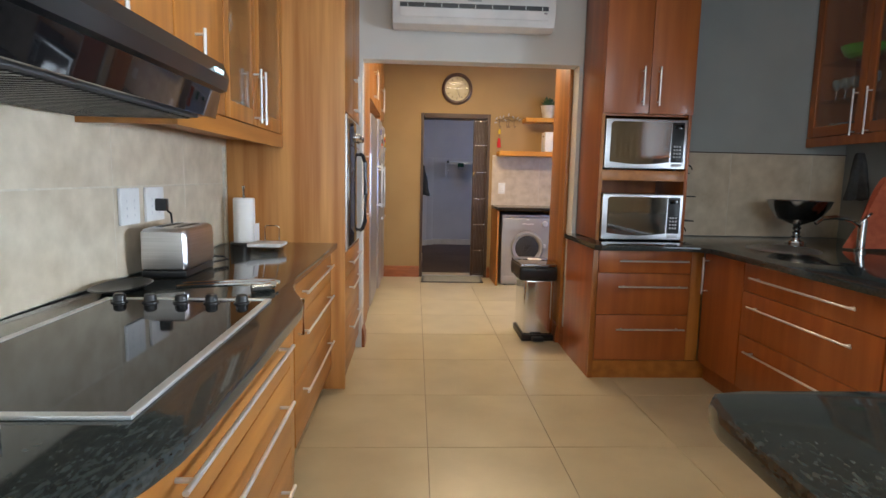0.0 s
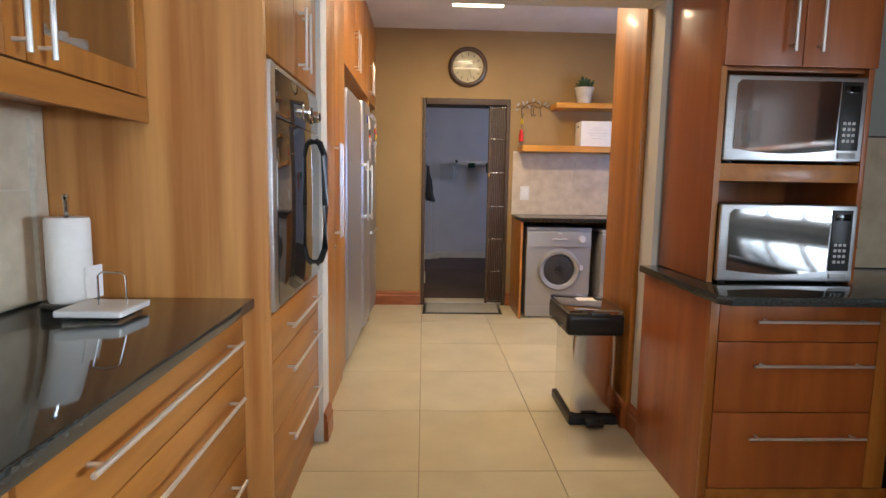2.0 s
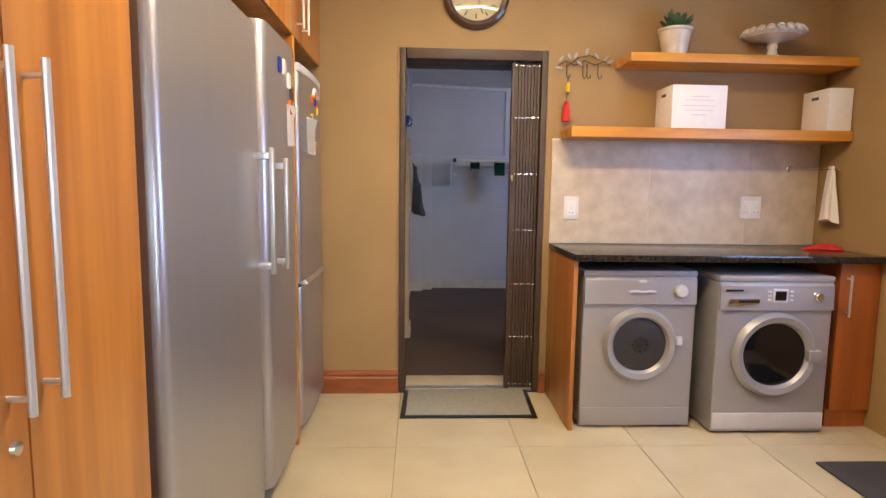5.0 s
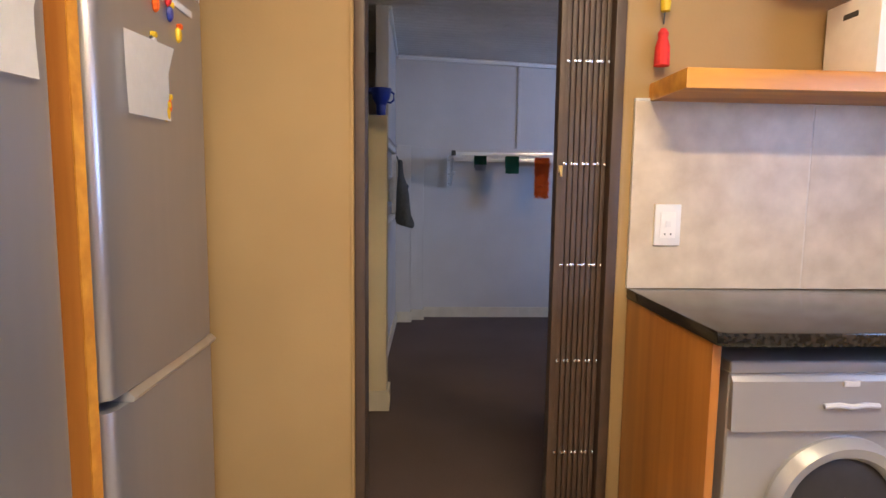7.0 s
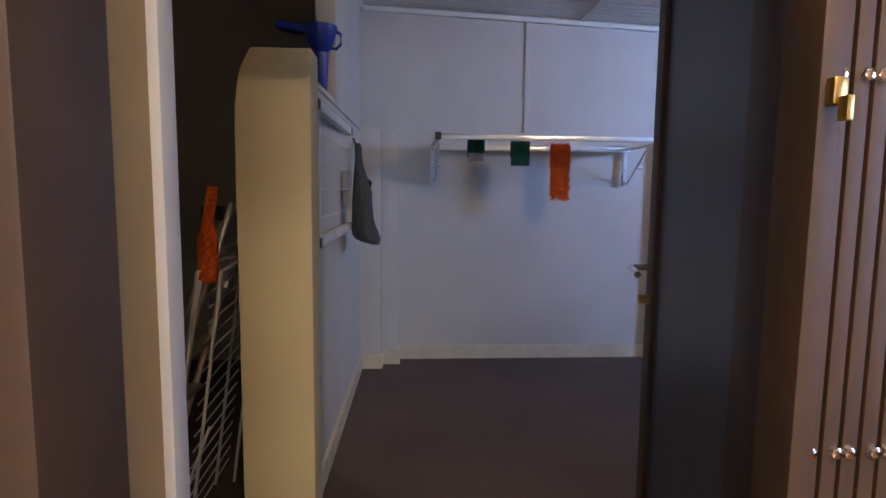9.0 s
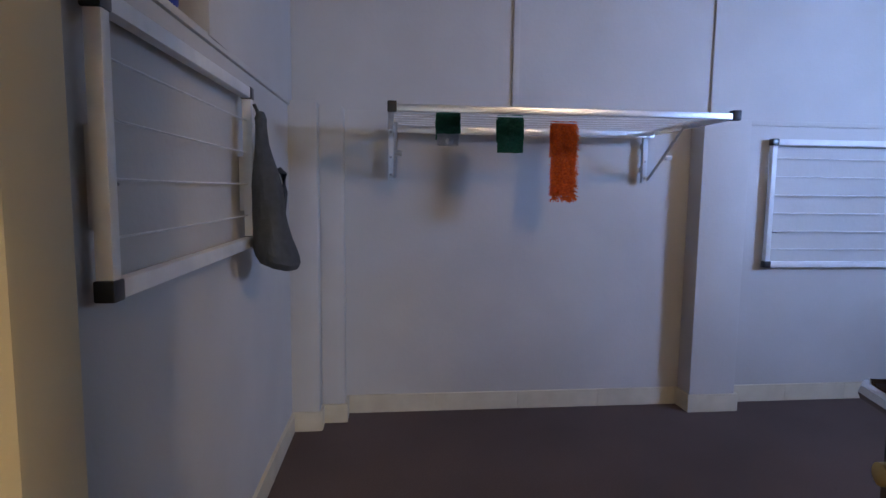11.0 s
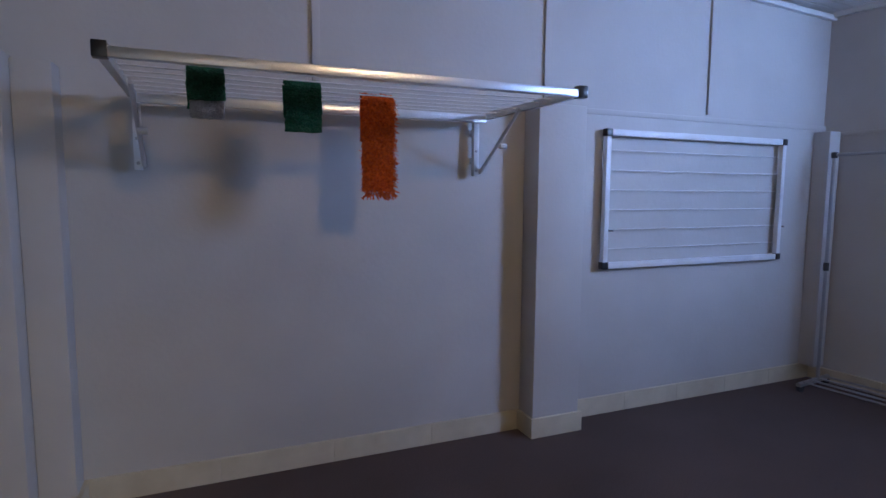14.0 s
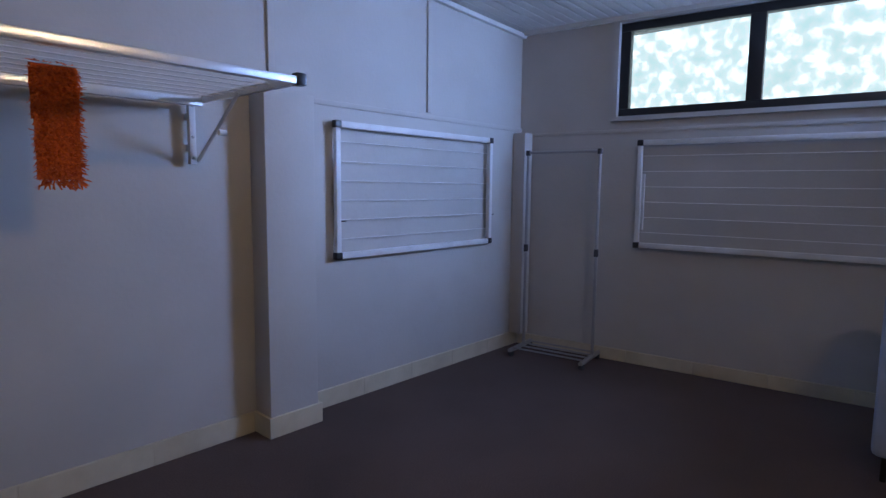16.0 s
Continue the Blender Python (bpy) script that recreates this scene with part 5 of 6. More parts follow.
part("body", box(1.158, 2.0, 4.275, 4.70, 0.09, 2.70), WOOD_V, c)
part("plinth", box(1.158, 2.0, 4.30, 4.66, 0.0, 0.09), WOOD_H, c)
part("skirting", prism([(1.135 - d, z) for d, z in SK], 4.275, 4.72, axis="y"), SKIRT_WOOD, c, "reddish wooden skirting")

# pedal bin
c = thing("pedal_bin", (1.0, 4.55, 0), "stainless steel pedal bin with a black lid rim", "bin")
B0, B1, B2, B3 = 0.865, 1.10, 4.32, 4.70
part("base", box(B0 - 0.012, B1 + 0.008, B2 - 0.012, B3 + 0.012, 0.0, 0.05, 0.010, seg=3), BLACK, c)
part("body", box(B0, B1, B2, B3, 0.045, 0.50, 0.03, seg=4), CHROME, c, "polished steel body")
part("collar", box(B0 - 0.05, B1 + 0.012, B2 - 0.05, B3 + 0.010, 0.485, 0.602, 0.03, seg=4), BLACK, c)
part("lid", box(B0 - 0.044, B1 + 0.006, B2 - 0.044, B3 + 0.004, 0.594, 0.622, 0.013, seg=3), MIRROR_GLASS, c, "shiny dark lid")
part("pedal", box(0.93, 1.02, B2 - 0.075, B2 - 0.01, 0.012, 0.04, 0.008, seg=3), BLACK, c)
part("lid_tab", box(0.93, 1.03, B2 - 0.058, B2 - 0.03, 0.584, 0.609, 0.006), BLACK, c)
part("bag_edge", tube([(B0 - 0.046, B2 + 0.03, 0.530), (B0 - 0.053, 4.42, 0.505), (B0 - 0.053, 4.50, 0.520), (B0 - 0.053, 4.60, 0.500), (B0 - 0.048, B3 - 0.05, 0.520)], 0.006), BLACK, c)
tagged(mesh("paper_slip", box(0.93, 1.03, 4.50, 4.58, 0.6225, 0.625, 0.001), PAPER), "small cream paper slip on the bin lid", "paper")

# laundry worktop with side panel
c = thing("worktop_laundry", (1.8, 6.9, 0.90), "polished dark granite laundry worktop", "worktop")
part("slab", prism([(0.967, 7.175), (0.967, 6.60), (0.985, 6.585), (2.615, 6.585), (2.615, 7.175)], 0.905, 0.94, 0.006), GRANITE_B, c)
c = thing("worktop_side_panel", (0.985, 6.9, 0), "cherry wood panel that carries the worktop", "panel")
part("panel", box(0.972, 0.994, 6.625, 7.18, 0.0, 0.904, 0.002), WOOD_V, c)
c = thing("laundry_cupboard", (2.5, 6.9, 0), "reddish cherry cupboard beside the washing machine", "cupboard")
part("body", box(2.39, 2.615, 6.66, 7.18, 0.0, 0.904), WOOD_RED, c)
part("door", box(2.392, 2.612, 6.638, 6.658, 0.10, 0.90, 0.002), WOOD_RED, c)
bb = rod((2.43, 6.606, 0.62), (2.43, 6.606, 0.84), 0.006)
for z in (0.64, 0.82):
    rod((2.43, 6.638, z), (2.43, 6.606, z), 0.005, bb)
part("handle", bb, SATIN, c, "slim steel bar handle")


def porthole(c, x, y, z, ro, ri, glassmat, dryer):
    M = Matrix.Translation((x, y, z)) @ Matrix.Rotation(math.pi / 2, 4, "X")
    ring = part("door_ring", lathe([(ri, -0.004), (ri, 0.010), (ri + 0.012, 0.028), ((ri + ro) / 2 + 0.01, 0.036), (ro - 0.012, 0.028), (ro, 0.008), (ro, -0.004)], M, n=48), SILVER, c, "round door ring")
    part("porthole_glass", lathe([(ri, 0.006), (ri * 0.85, 0.012), (ri * 0.5, 0.018), (0, 0.020)], M, n=40), glassmat, ring)
    part("drum", lathe([(ri * 0.98, 0.003), (ri * 0.9, 0.0), (0, 0.0)], M, n=32), BLACK, ring)
    if dryer:
        for i in range(8):
            a = 2 * math.pi * i / 8
            part("vent_hole", lathe([(0, 0.024), (0.010, 0.023), (0.011, 0.014)], M @ Matrix.Translation((0.035 * math.cos(a), 0.035 * math.sin(a), 0)), n=8), BLACK, ring)
        part("hub", lathe([(0, 0.024), (0.016, 0.023), (0.018, 0.014)], M, n=12), BLACK, ring)
    return ring


def washer(name, label, x0, x1, yf, dryer):
    zt = 0.852 if dryer else 0.84
    c = thing(name, ((x0 + x1) / 2, yf + 0.27, 0), label, "washing machine" if not dryer else "tumble dryer")
    part("body", box(x0, x1, yf, yf + 0.50, 0.012, zt - 0.03, 0.012, seg=3), SILVER, c)
    part("top", box(x0 - 0.001, x1 + 0.001, yf - 0.004, yf + 0.50, zt - 0.032, zt, 0.010, seg=3), SILVER, c)
    part("control_panel", prism([(yf - 0.016, zt - 0.175), (yf - 0.010, zt - 0.05), (yf + 0.004, zt - 0.033), (yf + 0.01, zt - 0.033), (yf + 0.01, zt - 0.175)], x0 + 0.004, x1 - 0.004, 0.003, "x"), SILVER, c)
    part("kick_panel", box(x0 + 0.005, x1 - 0.005, yf - 0.006, yf + 0.01, 0.03, 0.115, 0.004), PALE_GREY if not dryer else SILVER, c)
    for xx in (x0 + 0.06, x1 - 0.06):
        for yy in (yf + 0.06, yf + 0.44):
            part("foot", lathe([(0, 0), (0.02, 0), (0.02, 0.014), (0, 0.014)], Matrix.Translation((xx, yy, 0)), n=10), RUBBER, c)
    cx, cz = (x0 + x1) / 2 + 0.005, 0.46 if dryer else 0.43
    porthole(c, cx, yf - 0.002, cz, 0.197 if dryer else 0.222, 0.142 if dryer else 0.165, DARK_METAL if dryer else BLACK_GLASS, dryer)
    M = Matrix.Translation((x1 - 0.09, yf - 0.012, zt - 0.105)) @ Matrix.Rotation(math.pi / 2, 4, "X")
    part("dial", lathe([(0, 0.024), (0.026, 0.023), (0.031, 0.018), (0.034, 0.003), (0.036, 0)] if dryer else [(0, 0.02), (0.018, 0.019), (0.022, 0.015), (0.024, 0.002), (0.026, 0)], M, n=24), CHROME if not dryer else PALE_GREY, c)
    if dryer:
        part("door_catch", box(cx + 0.19, cx + 0.222, yf - 0.03, yf, cz + 0.0, cz + 0.045, 0.008, seg=3), PALE_GREY, c)
        bb = tube([(cx - 0.07, yf - 0.018, zt - 0.11), (cx - 0.035, yf - 0.024, zt - 0.105), (cx, yf - 0.02, zt - 0.112), (cx + 0.035, yf - 0.024, zt - 0.105), (cx + 0.07, yf - 0.018, zt - 0.11)], 0.007)
        part("emblem", bb, PALE_GREY, c)
        part("badge", box(cx - 0.02, cx + 0.02, yf - 0.016, yf - 0.008, zt - 0.062, zt - 0.048, 0.002), PALE_GREY, c)
    else:
        part("drawer_pull", prism([(x0 + 0.04, zt - 0.145), (x0 + 0.05, zt - 0.115), (x0 + 0.20, zt - 0.108), (x0 + 0.20, zt - 0.14), (x0 + 0.09, zt - 0.152)], yf - 0.026, yf - 0.008, 0.003, "y"), CHROME, c, "bright detergent drawer pull")
        part("drawer_gap", box(x0 + 0.09, x0 + 0.20, yf - 0.0275, yf - 0.012, zt - 0.135, zt - 0.118, 0.002), BLACK, c)
        part("display", box(x0 + 0.285, x0 + 0.345, yf - 0.018, yf - 0.008, zt - 0.125, zt - 0.075, 0.003), BLACK_GLASS, c)
        part("display_bezel", box(x0 + 0.275, x0 + 0.355, yf - 0.0165, yf - 0.008, zt - 0.135, zt - 0.065, 0.003), PALE_GREY, c)
        for i in range(3):
            for s in (-1, 1):
                part("button", box(x0 + 0.315 + s * 0.058 - 0.008, x0 + 0.315 + s * 0.058 + 0.008, yf - 0.019, yf - 0.008, zt - 0.128 + i * 0.022, zt - 0.118 + i * 0.022, 0.002), PALE_GREY, c)
        part("maker_mark", box(x0 + 0.03, x0 + 0.12, yf - 0.016, yf - 0.008, zt - 0.078, zt - 0.068, 0.001), BLACK, c)
        part("door_catch", box(cx + 0.165, cx + 0.235, yf - 0.045, yf, cz - 0.03, cz + 0.03, 0.010, seg=3), SILVER, c)
    return c


washer("tumble_dryer", "silver front-loading tumble dryer under the worktop", 1.035, 1.635, 6.655, True)
washer("washing_machine", "silver front-loading washing machine under the worktop", 1.71, 2.315, 6.575, False)

# floating shelves and what stands on them
for name, x0, z0, z1 in (("floating_shelf", 1.325, 1.968, 2.015), ("floating_shelf", 1.015, 1.555, 1.612)):
    tagged(mesh(name, prism([(x0, 6.93), (2.615, 6.93), (2.615, 7.188), (x0, 7.188)], z0, z1, 0.003), WOOD_SHELF), "thick honey-coloured floating wooden shelf", "shelf", "floating shelves")
for x0, x1, d in ((1.575, 1.885, 0.0), (2.47, 2.61, 0.0)):
    c = thing("storage_box", ((x0 + x1) / 2, 7.05, 1.612), "white cardboard storage box with hand holes", "box", "storage boxes")
    part("box", box(x0, x1, 6.945, 7.165, 1.6125, 1.85, 0.003), PAPER, c)
    part("hand_hole", box(x0 - 0.001, x0 + 0.003, 7.03, 7.09, 1.795, 1.812, 0.001), RUBBER, c)
    if d == 0.0 and x0 < 2:
        for i, (w, zz) in enumerate(((0.10, 1.785), (0.16, 1.765), (0.19, 1.735), (0.16, 1.71), (0.09, 1.685))):
            part("print_line", box(1.73 - w / 2, 1.73 + w / 2, 6.9435, 6.9448, zz, zz + 0.004), PALE_GREY, c, "faint grey printed ornament")
c = thing("potted_succulent", (1.62, 7.06, 2.015), "green succulent in a weathered cream pot", "pot plant")
part("pot", lathe([(0, 0.0), (0.062, 0.0), (0.066, 0.01), (0.088, 0.14), (0.094, 0.145), (0.094, 0.158), (0.085, 0.158), (0.08, 0.13), (0, 0.13)], Matrix.Translation((1.62, 7.06, 2.0155))), CERAMIC, c)
rnd = random.Random(8)
for i in range(22):
    a, tilt, ln = i * 2.4, 0.15 + 0.045 * i, 0.10 + rnd.uniform(0, 0.05)
    b = lathe([(0.003, 0), (0.016, ln * 0.35), (0.020, ln * 0.65), (0.012, ln * 0.9), (0, ln)], Matrix.Translation((1.62, 7.06, 2.15)) @ Matrix.Rotation(a, 4, "Z") @ Matrix.Rotation(tilt, 4, "Y") @ Matrix.Diagonal((0.45, 1.25, 1, 1)), n=8)
    part("leaf", b, LEAF, c)
c = thing("cake_stand", (2.19, 7.06, 2.015), "white ceramic cake stand with a flower rim", "cake stand")
MC = Matrix.Translation((2.19, 7.06, 2.0155))
part("stand", lathe([(0, 0), (0.065, 0.0), (0.06, 0.012), (0.03, 0.03), (0.022, 0.06), (0.028, 0.075), (0.022, 0.09), (0.06, 0.11), (0.135, 0.125), (0.15, 0.15), (0.145, 0.152), (0.12, 0.135), (0, 0.13)], MC), CERAMIC, c)
for i in range(20):
    a = 2 * math.pi * i / 20
    part("flower", lathe([(0, 0.012), (0.010, 0.010), (0.014, 0.016), (0.022, 0.008), (0.018, -0.006), (0, -0.008)], MC @ Matrix.Translation((0.15 * math.cos(a), 0.15 * math.sin(a), 0.150)) @ Matrix.Rotation(a, 4, "Z") @ Matrix.Rotation(1.0, 4, "Y"), n=9), CERAMIC, c)

# clock
c = thing("wall_clock", (0.5, 7.17, 2.18), "round wall clock with a dark rim and cream dial", "clock")
MK = Matrix.Translation((0.497, LY, 2.368)) @ Matrix.Rotation(math.pi / 2, 4, "X")
part("rim", lathe([(0.150, 0.0), (0.148, 0.028), (0.156, 0.040), (0.172, 0.044), (0.186, 0.036), (0.192, 0.018), (0.192, 0.0)], MK, n=48), CLOCK_RIM, c)
dial = part("dial", lathe([(0, 0.014), (0.149, 0.014), (0.149, 0.002)], MK, n=48), CLOCK_FACE, c)
part("cover_glass", lathe([(0, 0.034), (0.08, 0.032), (0.149, 0.026)], MK, n=48), GLASS, c)
for i in range(12):
    a = 2 * math.pi * i / 12
    bb = box(-0.004, 0.004, 0.105, 0.132, 0.0142, 0.0155)
    bmesh.ops.transform(bb, matrix=MK @ Matrix.Rotation(a, 4, "Z"), verts=bb.verts)
    part("hour_mark", bb, CLOCK_RIM, dial)
for a, ln, w in ((radians(-52), 0.075, 0.005), (radians(-160), 0.11, 0.0035)):
    bb = box(-w, w, -0.018, ln, 0.017, 0.0185)
    bmesh.ops.transform(bb, matrix=MK @ Matrix.Rotation(a, 4, "Z"), verts=bb.verts)
    part("pointer", bb, CLOCK_RIM, dial)


def switch_plate(x0, x1, z0, z1, label):
    c = thing("wall_switch", ((x0 + x1) / 2, 7.17, z0), label, "socket")
    part("plate", box(x0, x1, 7.168, 7.178, z0, z1, 0.004, seg=3), WHITE, c)
    part("inset", box(x0 + 0.018, x1 - 0.018, 7.1655, 7.169, z0 + 0.025, z1 - 0.025, 0.002), PAPER, c)
    n = 2 if x1 - x0 > 0.1 else 1
    for i in range(n):
        cx = x0 + (x1 - x0) * (i + 0.5) / n
        part("rocker", box(cx - 0.009, cx + 0.009, 7.1635, 7.167, z0 + 0.062, z0 + 0.082, 0.001), WHITE, c)
        part("hole", box(cx - 0.012, cx - 0.008, 7.1642, 7.166, z0 + 0.036, z0 + 0.042), RUBBER, c)
        part("hole", box(cx + 0.008, cx + 0.012, 7.1642, 7.166, z0 + 0.036, z0 + 0.042), RUBBER, c)


switch_plate(1.048, 1.136, 1.085, 1.222, "white wall switch on the tiles")
switch_plate(2.135, 2.262, 1.10, 1.235, "white double socket on the tiles")

# wire bird hook rack and tassel
c = thing("hook_rack", (1.14, 7.17, 1.9), "bronze wire branch hook rack with birds", "hook rack")
bb = tube([(0.985, 7.172, 1.985), (1.03, 7.17, 2.01), (1.08, 7.17, 1.985), (1.14, 7.17, 2.015), (1.20, 7.17, 1.99), (1.25, 7.17, 2.012), (1.295, 7.172, 1.99)], 0.0032)
tube([(1.03, 7.17, 1.975), (1.10, 7.17, 2.03), (1.17, 7.17, 2.045), (1.23, 7.17, 2.02)], 0.0028, bb)
part("branch", bb, BRONZE, c)
for x in (1.035, 1.13, 1.155, 1.22):
    part("hook", tube([(x, 7.17, 2.0), (x, 7.168, 1.93), (x + 0.006, 7.16, 1.91), (x + 0.015, 7.15, 1.915), (x + 0.016, 7.148, 1.93)], 0.0028), BRONZE, c)
for i, (x, z, t) in enumerate(((1.0, 2.02, 0.6), (1.05, 2.035, -0.5), (1.085, 2.04, 0.4), (1.15, 2.065, 0.2), (1.21, 2.04, -0.6), (1.265, 2.03, 0.7), (1.29, 2.01, 1.1), (0.99, 1.97, 1.6), (1.11, 2.0, -0.9))):
    b = lathe([(0, -0.024), (0.007, -0.010), (0.009, 0.004), (0.005, 0.016), (0, 0.024)], Matrix.Translation((x, 7.168, z)) @ Matrix.Rotation(t, 4, "Y") @ Matrix.Diagonal((1, 0.35, 1, 1)), n=8)
    part("leaf" if i % 3 else "bird", b, SILVER, c)
c = thing("key_tassel", (1.037, 7.15, 1.66), "red tassel with a yellow bead on a hook", "tassel")
part("cord", tube([(1.045, 7.155, 1.92), (1.04, 7.155, 1.87), (1.037, 7.155, 1.79)], 0.0025), RUBBER, c)
part("bead", lathe([(0, -0.03), (0.014, -0.025), (0.016, 0.0), (0.012, 0.028), (0, 0.032)], Matrix.Translation((1.04, 7.155, 1.855)), n=12), YELLOW, c)
part("tassel", lathe([(0, 0.0), (0.024, 0.0), (0.022, 0.06), (0.015, 0.085), (0.017, 0.10), (0.008, 0.115), (0, 0.118)], Matrix.Translation((1.037, 7.155, 1.662)), n=14), RED, c)

# towel rail, dish cloths at the end of the worktop
c = thing("towel_rail", (2.5, 7.1, 1.41), "thin chrome swing rail with a striped cloth", "rail")
part("rail", rod((2.42, 7.165, 1.405), (2.60, 6.98, 1.40), 0.004), CHROME, c)
part("mount", box(2.40, 2.44, 7.16, 7.178, 1.39, 1.42, 0.003), CHROME, c)
draped("striped_cloth", "folded white cloth over the rail", PAPER, 2.575, 7.02, 1.10, 1.42, 0.16, True, "cloth", 0.3, 9)
draped("red_cloth", "crumpled red cloth lying on the worktop", RED, 2.52, 6.95, 0.941, 0.975, 0.15, False, "cloth", 0.6, 11)

# door mat
c = thing("door_mat", (0.47, 7.02, 0), "pale grey door mat with a black rubber border", "mat")
part("border", prism([(0.082, 6.785), (0.845, 6.785), (0.865, 7.262), (0.098, 7.262)], 0.001, 0.008, 0.003), BLACK, c)
part("mat_surface", prism([(0.112, 6.815), (0.815, 6.815), (0.838, 7.24), (0.126, 7.24)], 0.004, 0.013, 0.002), MAT, c)
tagged(mesh("dark_mat", box(2.05, 2.5, 5.6, 6.25, 0.001, 0.012, 0.003), RUBBER), "dark rubber mat on the tiled floor", "mat")

# collapsed security gate
c = thing("security_gate", (0.835, 7.25, 0), "dark bronze trellis security gate folded to one side", "gate")
GX0, GX1 = 0.725, 0.890
n = 8
for i in range(n):
    x = GX0 + 0.026 + (GX1 - GX0 - 0.034) * i / (n - 1)
    part("slat", box(x - 0.0078, x + 0.0078, LY + 0.022, LY + 0.052, 0.025, DH - 0.065, 0.003), BRONZE, c)
    for z in (0.045, 0.35, 0.68, 1.013, 1.351, 1.684, 1.985):
        M = Matrix.Translation((x + (0.004 if i % 2 else -0.002), LY + 0.022, z)) @ Matrix.Rotation(math.pi / 2, 4, "X")
        part("rivet", lathe([(0, 0.006), (0.0055, 0.004), (0.007, 0)], M, n=8), CHROME, c)
part("leading_post", box(GX0 - 0.004, GX0 + 0.018, LY + 0.008, LY + 0.062, 0.02, DH - 0.063, 0.004), BRONZE, c)
lk = part("lock", box(GX0 + 0.001, GX0 + 0.014, LY - 0.002, LY + 0.010, 1.322, 1.345, 0.003), BRASS, c, "brass gate lock")
part("key", box(GX0 + 0.004, GX0 + 0.010, LY - 0.014, LY - 0.003, 1.308, 1.328, 0.001), BRASS, c)

# inner door, open into the drying room
HINGE = Matrix.Translation((0.905, DY + 0.035, 0)) @ Matrix.Rotation(radians(90 - 12), 4, "Z")
c = thing("inner_door", (0.905, DY + 0.035, 0.01), "dark framed door, its panel coloured with a bluish window reflection, standing open", "door")


def leaf(b):
    bmesh.ops.transform(b, matrix=HINGE, verts=b.verts)
    return b


part("stile", leaf(box(0.0, 0.10, -0.04, 0.0, 0.01, 2.0, 0.003)), BRONZE, c)
part("stile", leaf(box(0.70, 0.775, -0.04, 0.0, 0.01, 2.0, 0.003)), BRONZE, c)
part("rail", leaf(box(0.10, 0.70, -0.04, 0.0, 0.01, 0.13, 0.003)), BRONZE, c)
part("rail", leaf(box(0.10, 0.70, -0.04, 0.0, 1.92, 2.0, 0.003)), BRONZE, c)
part("panel", leaf(box(0.10, 0.70, -0.026, -0.012, 0.13, 1.92)), DOOR_REFLECTION, c)
bb = tube([(0.735, 0.0, 1.04), (0.735, 0.045, 1.04), (0.72, 0.055, 1.04), (0.62, 0.055, 1.035)], 0.009)
h = part("lever_handle", leaf(bb), CHROME, c, "satin lever handle")
part("lock_cylinder", leaf(lathe([(0, 0.03), (0.012, 0.028), (0.014, 0)], Matrix.Translation((0.735, 0.0, 0.95)) @ Matrix.Rotation(-math.pi / 2, 4, "X"), n=14)), BRASS, c)

# ---- drying room ----


def airer_flat(name, label, M, w, z0, z1, lines):
    """A folded wall clothes airer: u along the wall, v out from it."""
    c = thing(name, tuple(M @ Vector((w / 2, 0.03, z0))), label, "clothes airer", "wall clothes airers")

    def pl(b):
        bmesh.ops.transform(b, matrix=M, verts=b.verts)
        bmesh.ops.recalc_face_normals(b, faces=b.faces)
        return b
    t = 0.034
    part("top_rail", pl(box(t, w - t, 0.022, 0.052, z1 - t, z1, 0.004)), WHITE_METAL, c)
    part("bottom_rail", pl(box(t, w - t, 0.022, 0.052, z0, z0 + t, 0.004)), WHITE_METAL, c)
    for u in (0.0, w - t):
        part("side_rail", pl(box(u + 0.002, u + t - 0.002, 0.022, 0.052, z0 + t, z1 - t, 0.004)), WHITE_METAL, c)
        for z in (z0 - 0.001, z1 - t - 0.002):
            part("corner_cap", pl(box(u - 0.003, u + t + 0.003, 0.019, 0.055, z - 0.001, z + t + 0.004, 0.005)), BLACK, c)
    for i in range(lines):
        z = z0 + t + (z1 - z0 - 2 * t) * (i + 0.7) / (lines + 0.4)
        sag = 0.0012
        b = tube([(t, 0.035, z), (w * 0.3, 0.035, z - sag), (w * 0.7, 0.035, z - sag), (w - t, 0.035, z)], 0.0027, n=5)
        part("line", pl(b), CORD, c)
    for u in (t * 0.5 - 0.01, w - t * 0.5 - 0.01):
        part("wall_bracket", pl(box(u - 0.02, u - 0.004, 0.0, 0.024, z0 + 0.12, z1 - 0.22, 0.002)), WHITE_METAL, c)
        part("latch", pl(rod((u - 0.05, 0.03, z0 + 0.20), (u, 0.03, z0 + 0.205), 0.004)), CHROME, c)
    return c


NORTH = Matrix.Translation((4.06, FY, 0)) @ Matrix.Rotation(math.pi, 4, "Z")
airer_flat("clothes_airer", "white folded wall clothes airer with cord lines", NORTH, 1.35, 0.81, 1.54, 6)
EAST = WALL @ Matrix.Translation((2.62, 0, 0)) @ Matrix.Rotation(math.pi, 4, "Z")
airer_flat("clothes_airer", "long white folded wall clothes airer below the window", EAST, 1.735, 0.81, 1.52, 6)
WEST = Matrix.Translation((0.052, 9.73, 0)) @ Matrix.Rotation(-math.pi / 2 - 0.026, 4, "Z")
airer_flat("clothes_airer", "white folded wall clothes airer on the dividing wall", WEST, 0.97, 1.035, 1.555, 4)

# open airer on the north wall
c = thing("open_clothes_airer", (1.27, 10.45, 1.29), "white wall clothes airer folded out with cloths", "clothes airer", "wall clothes airers")
AX0, AX1, AF, AB, AZ = 0.55, 2.01, 10.03, 10.70, 1.555
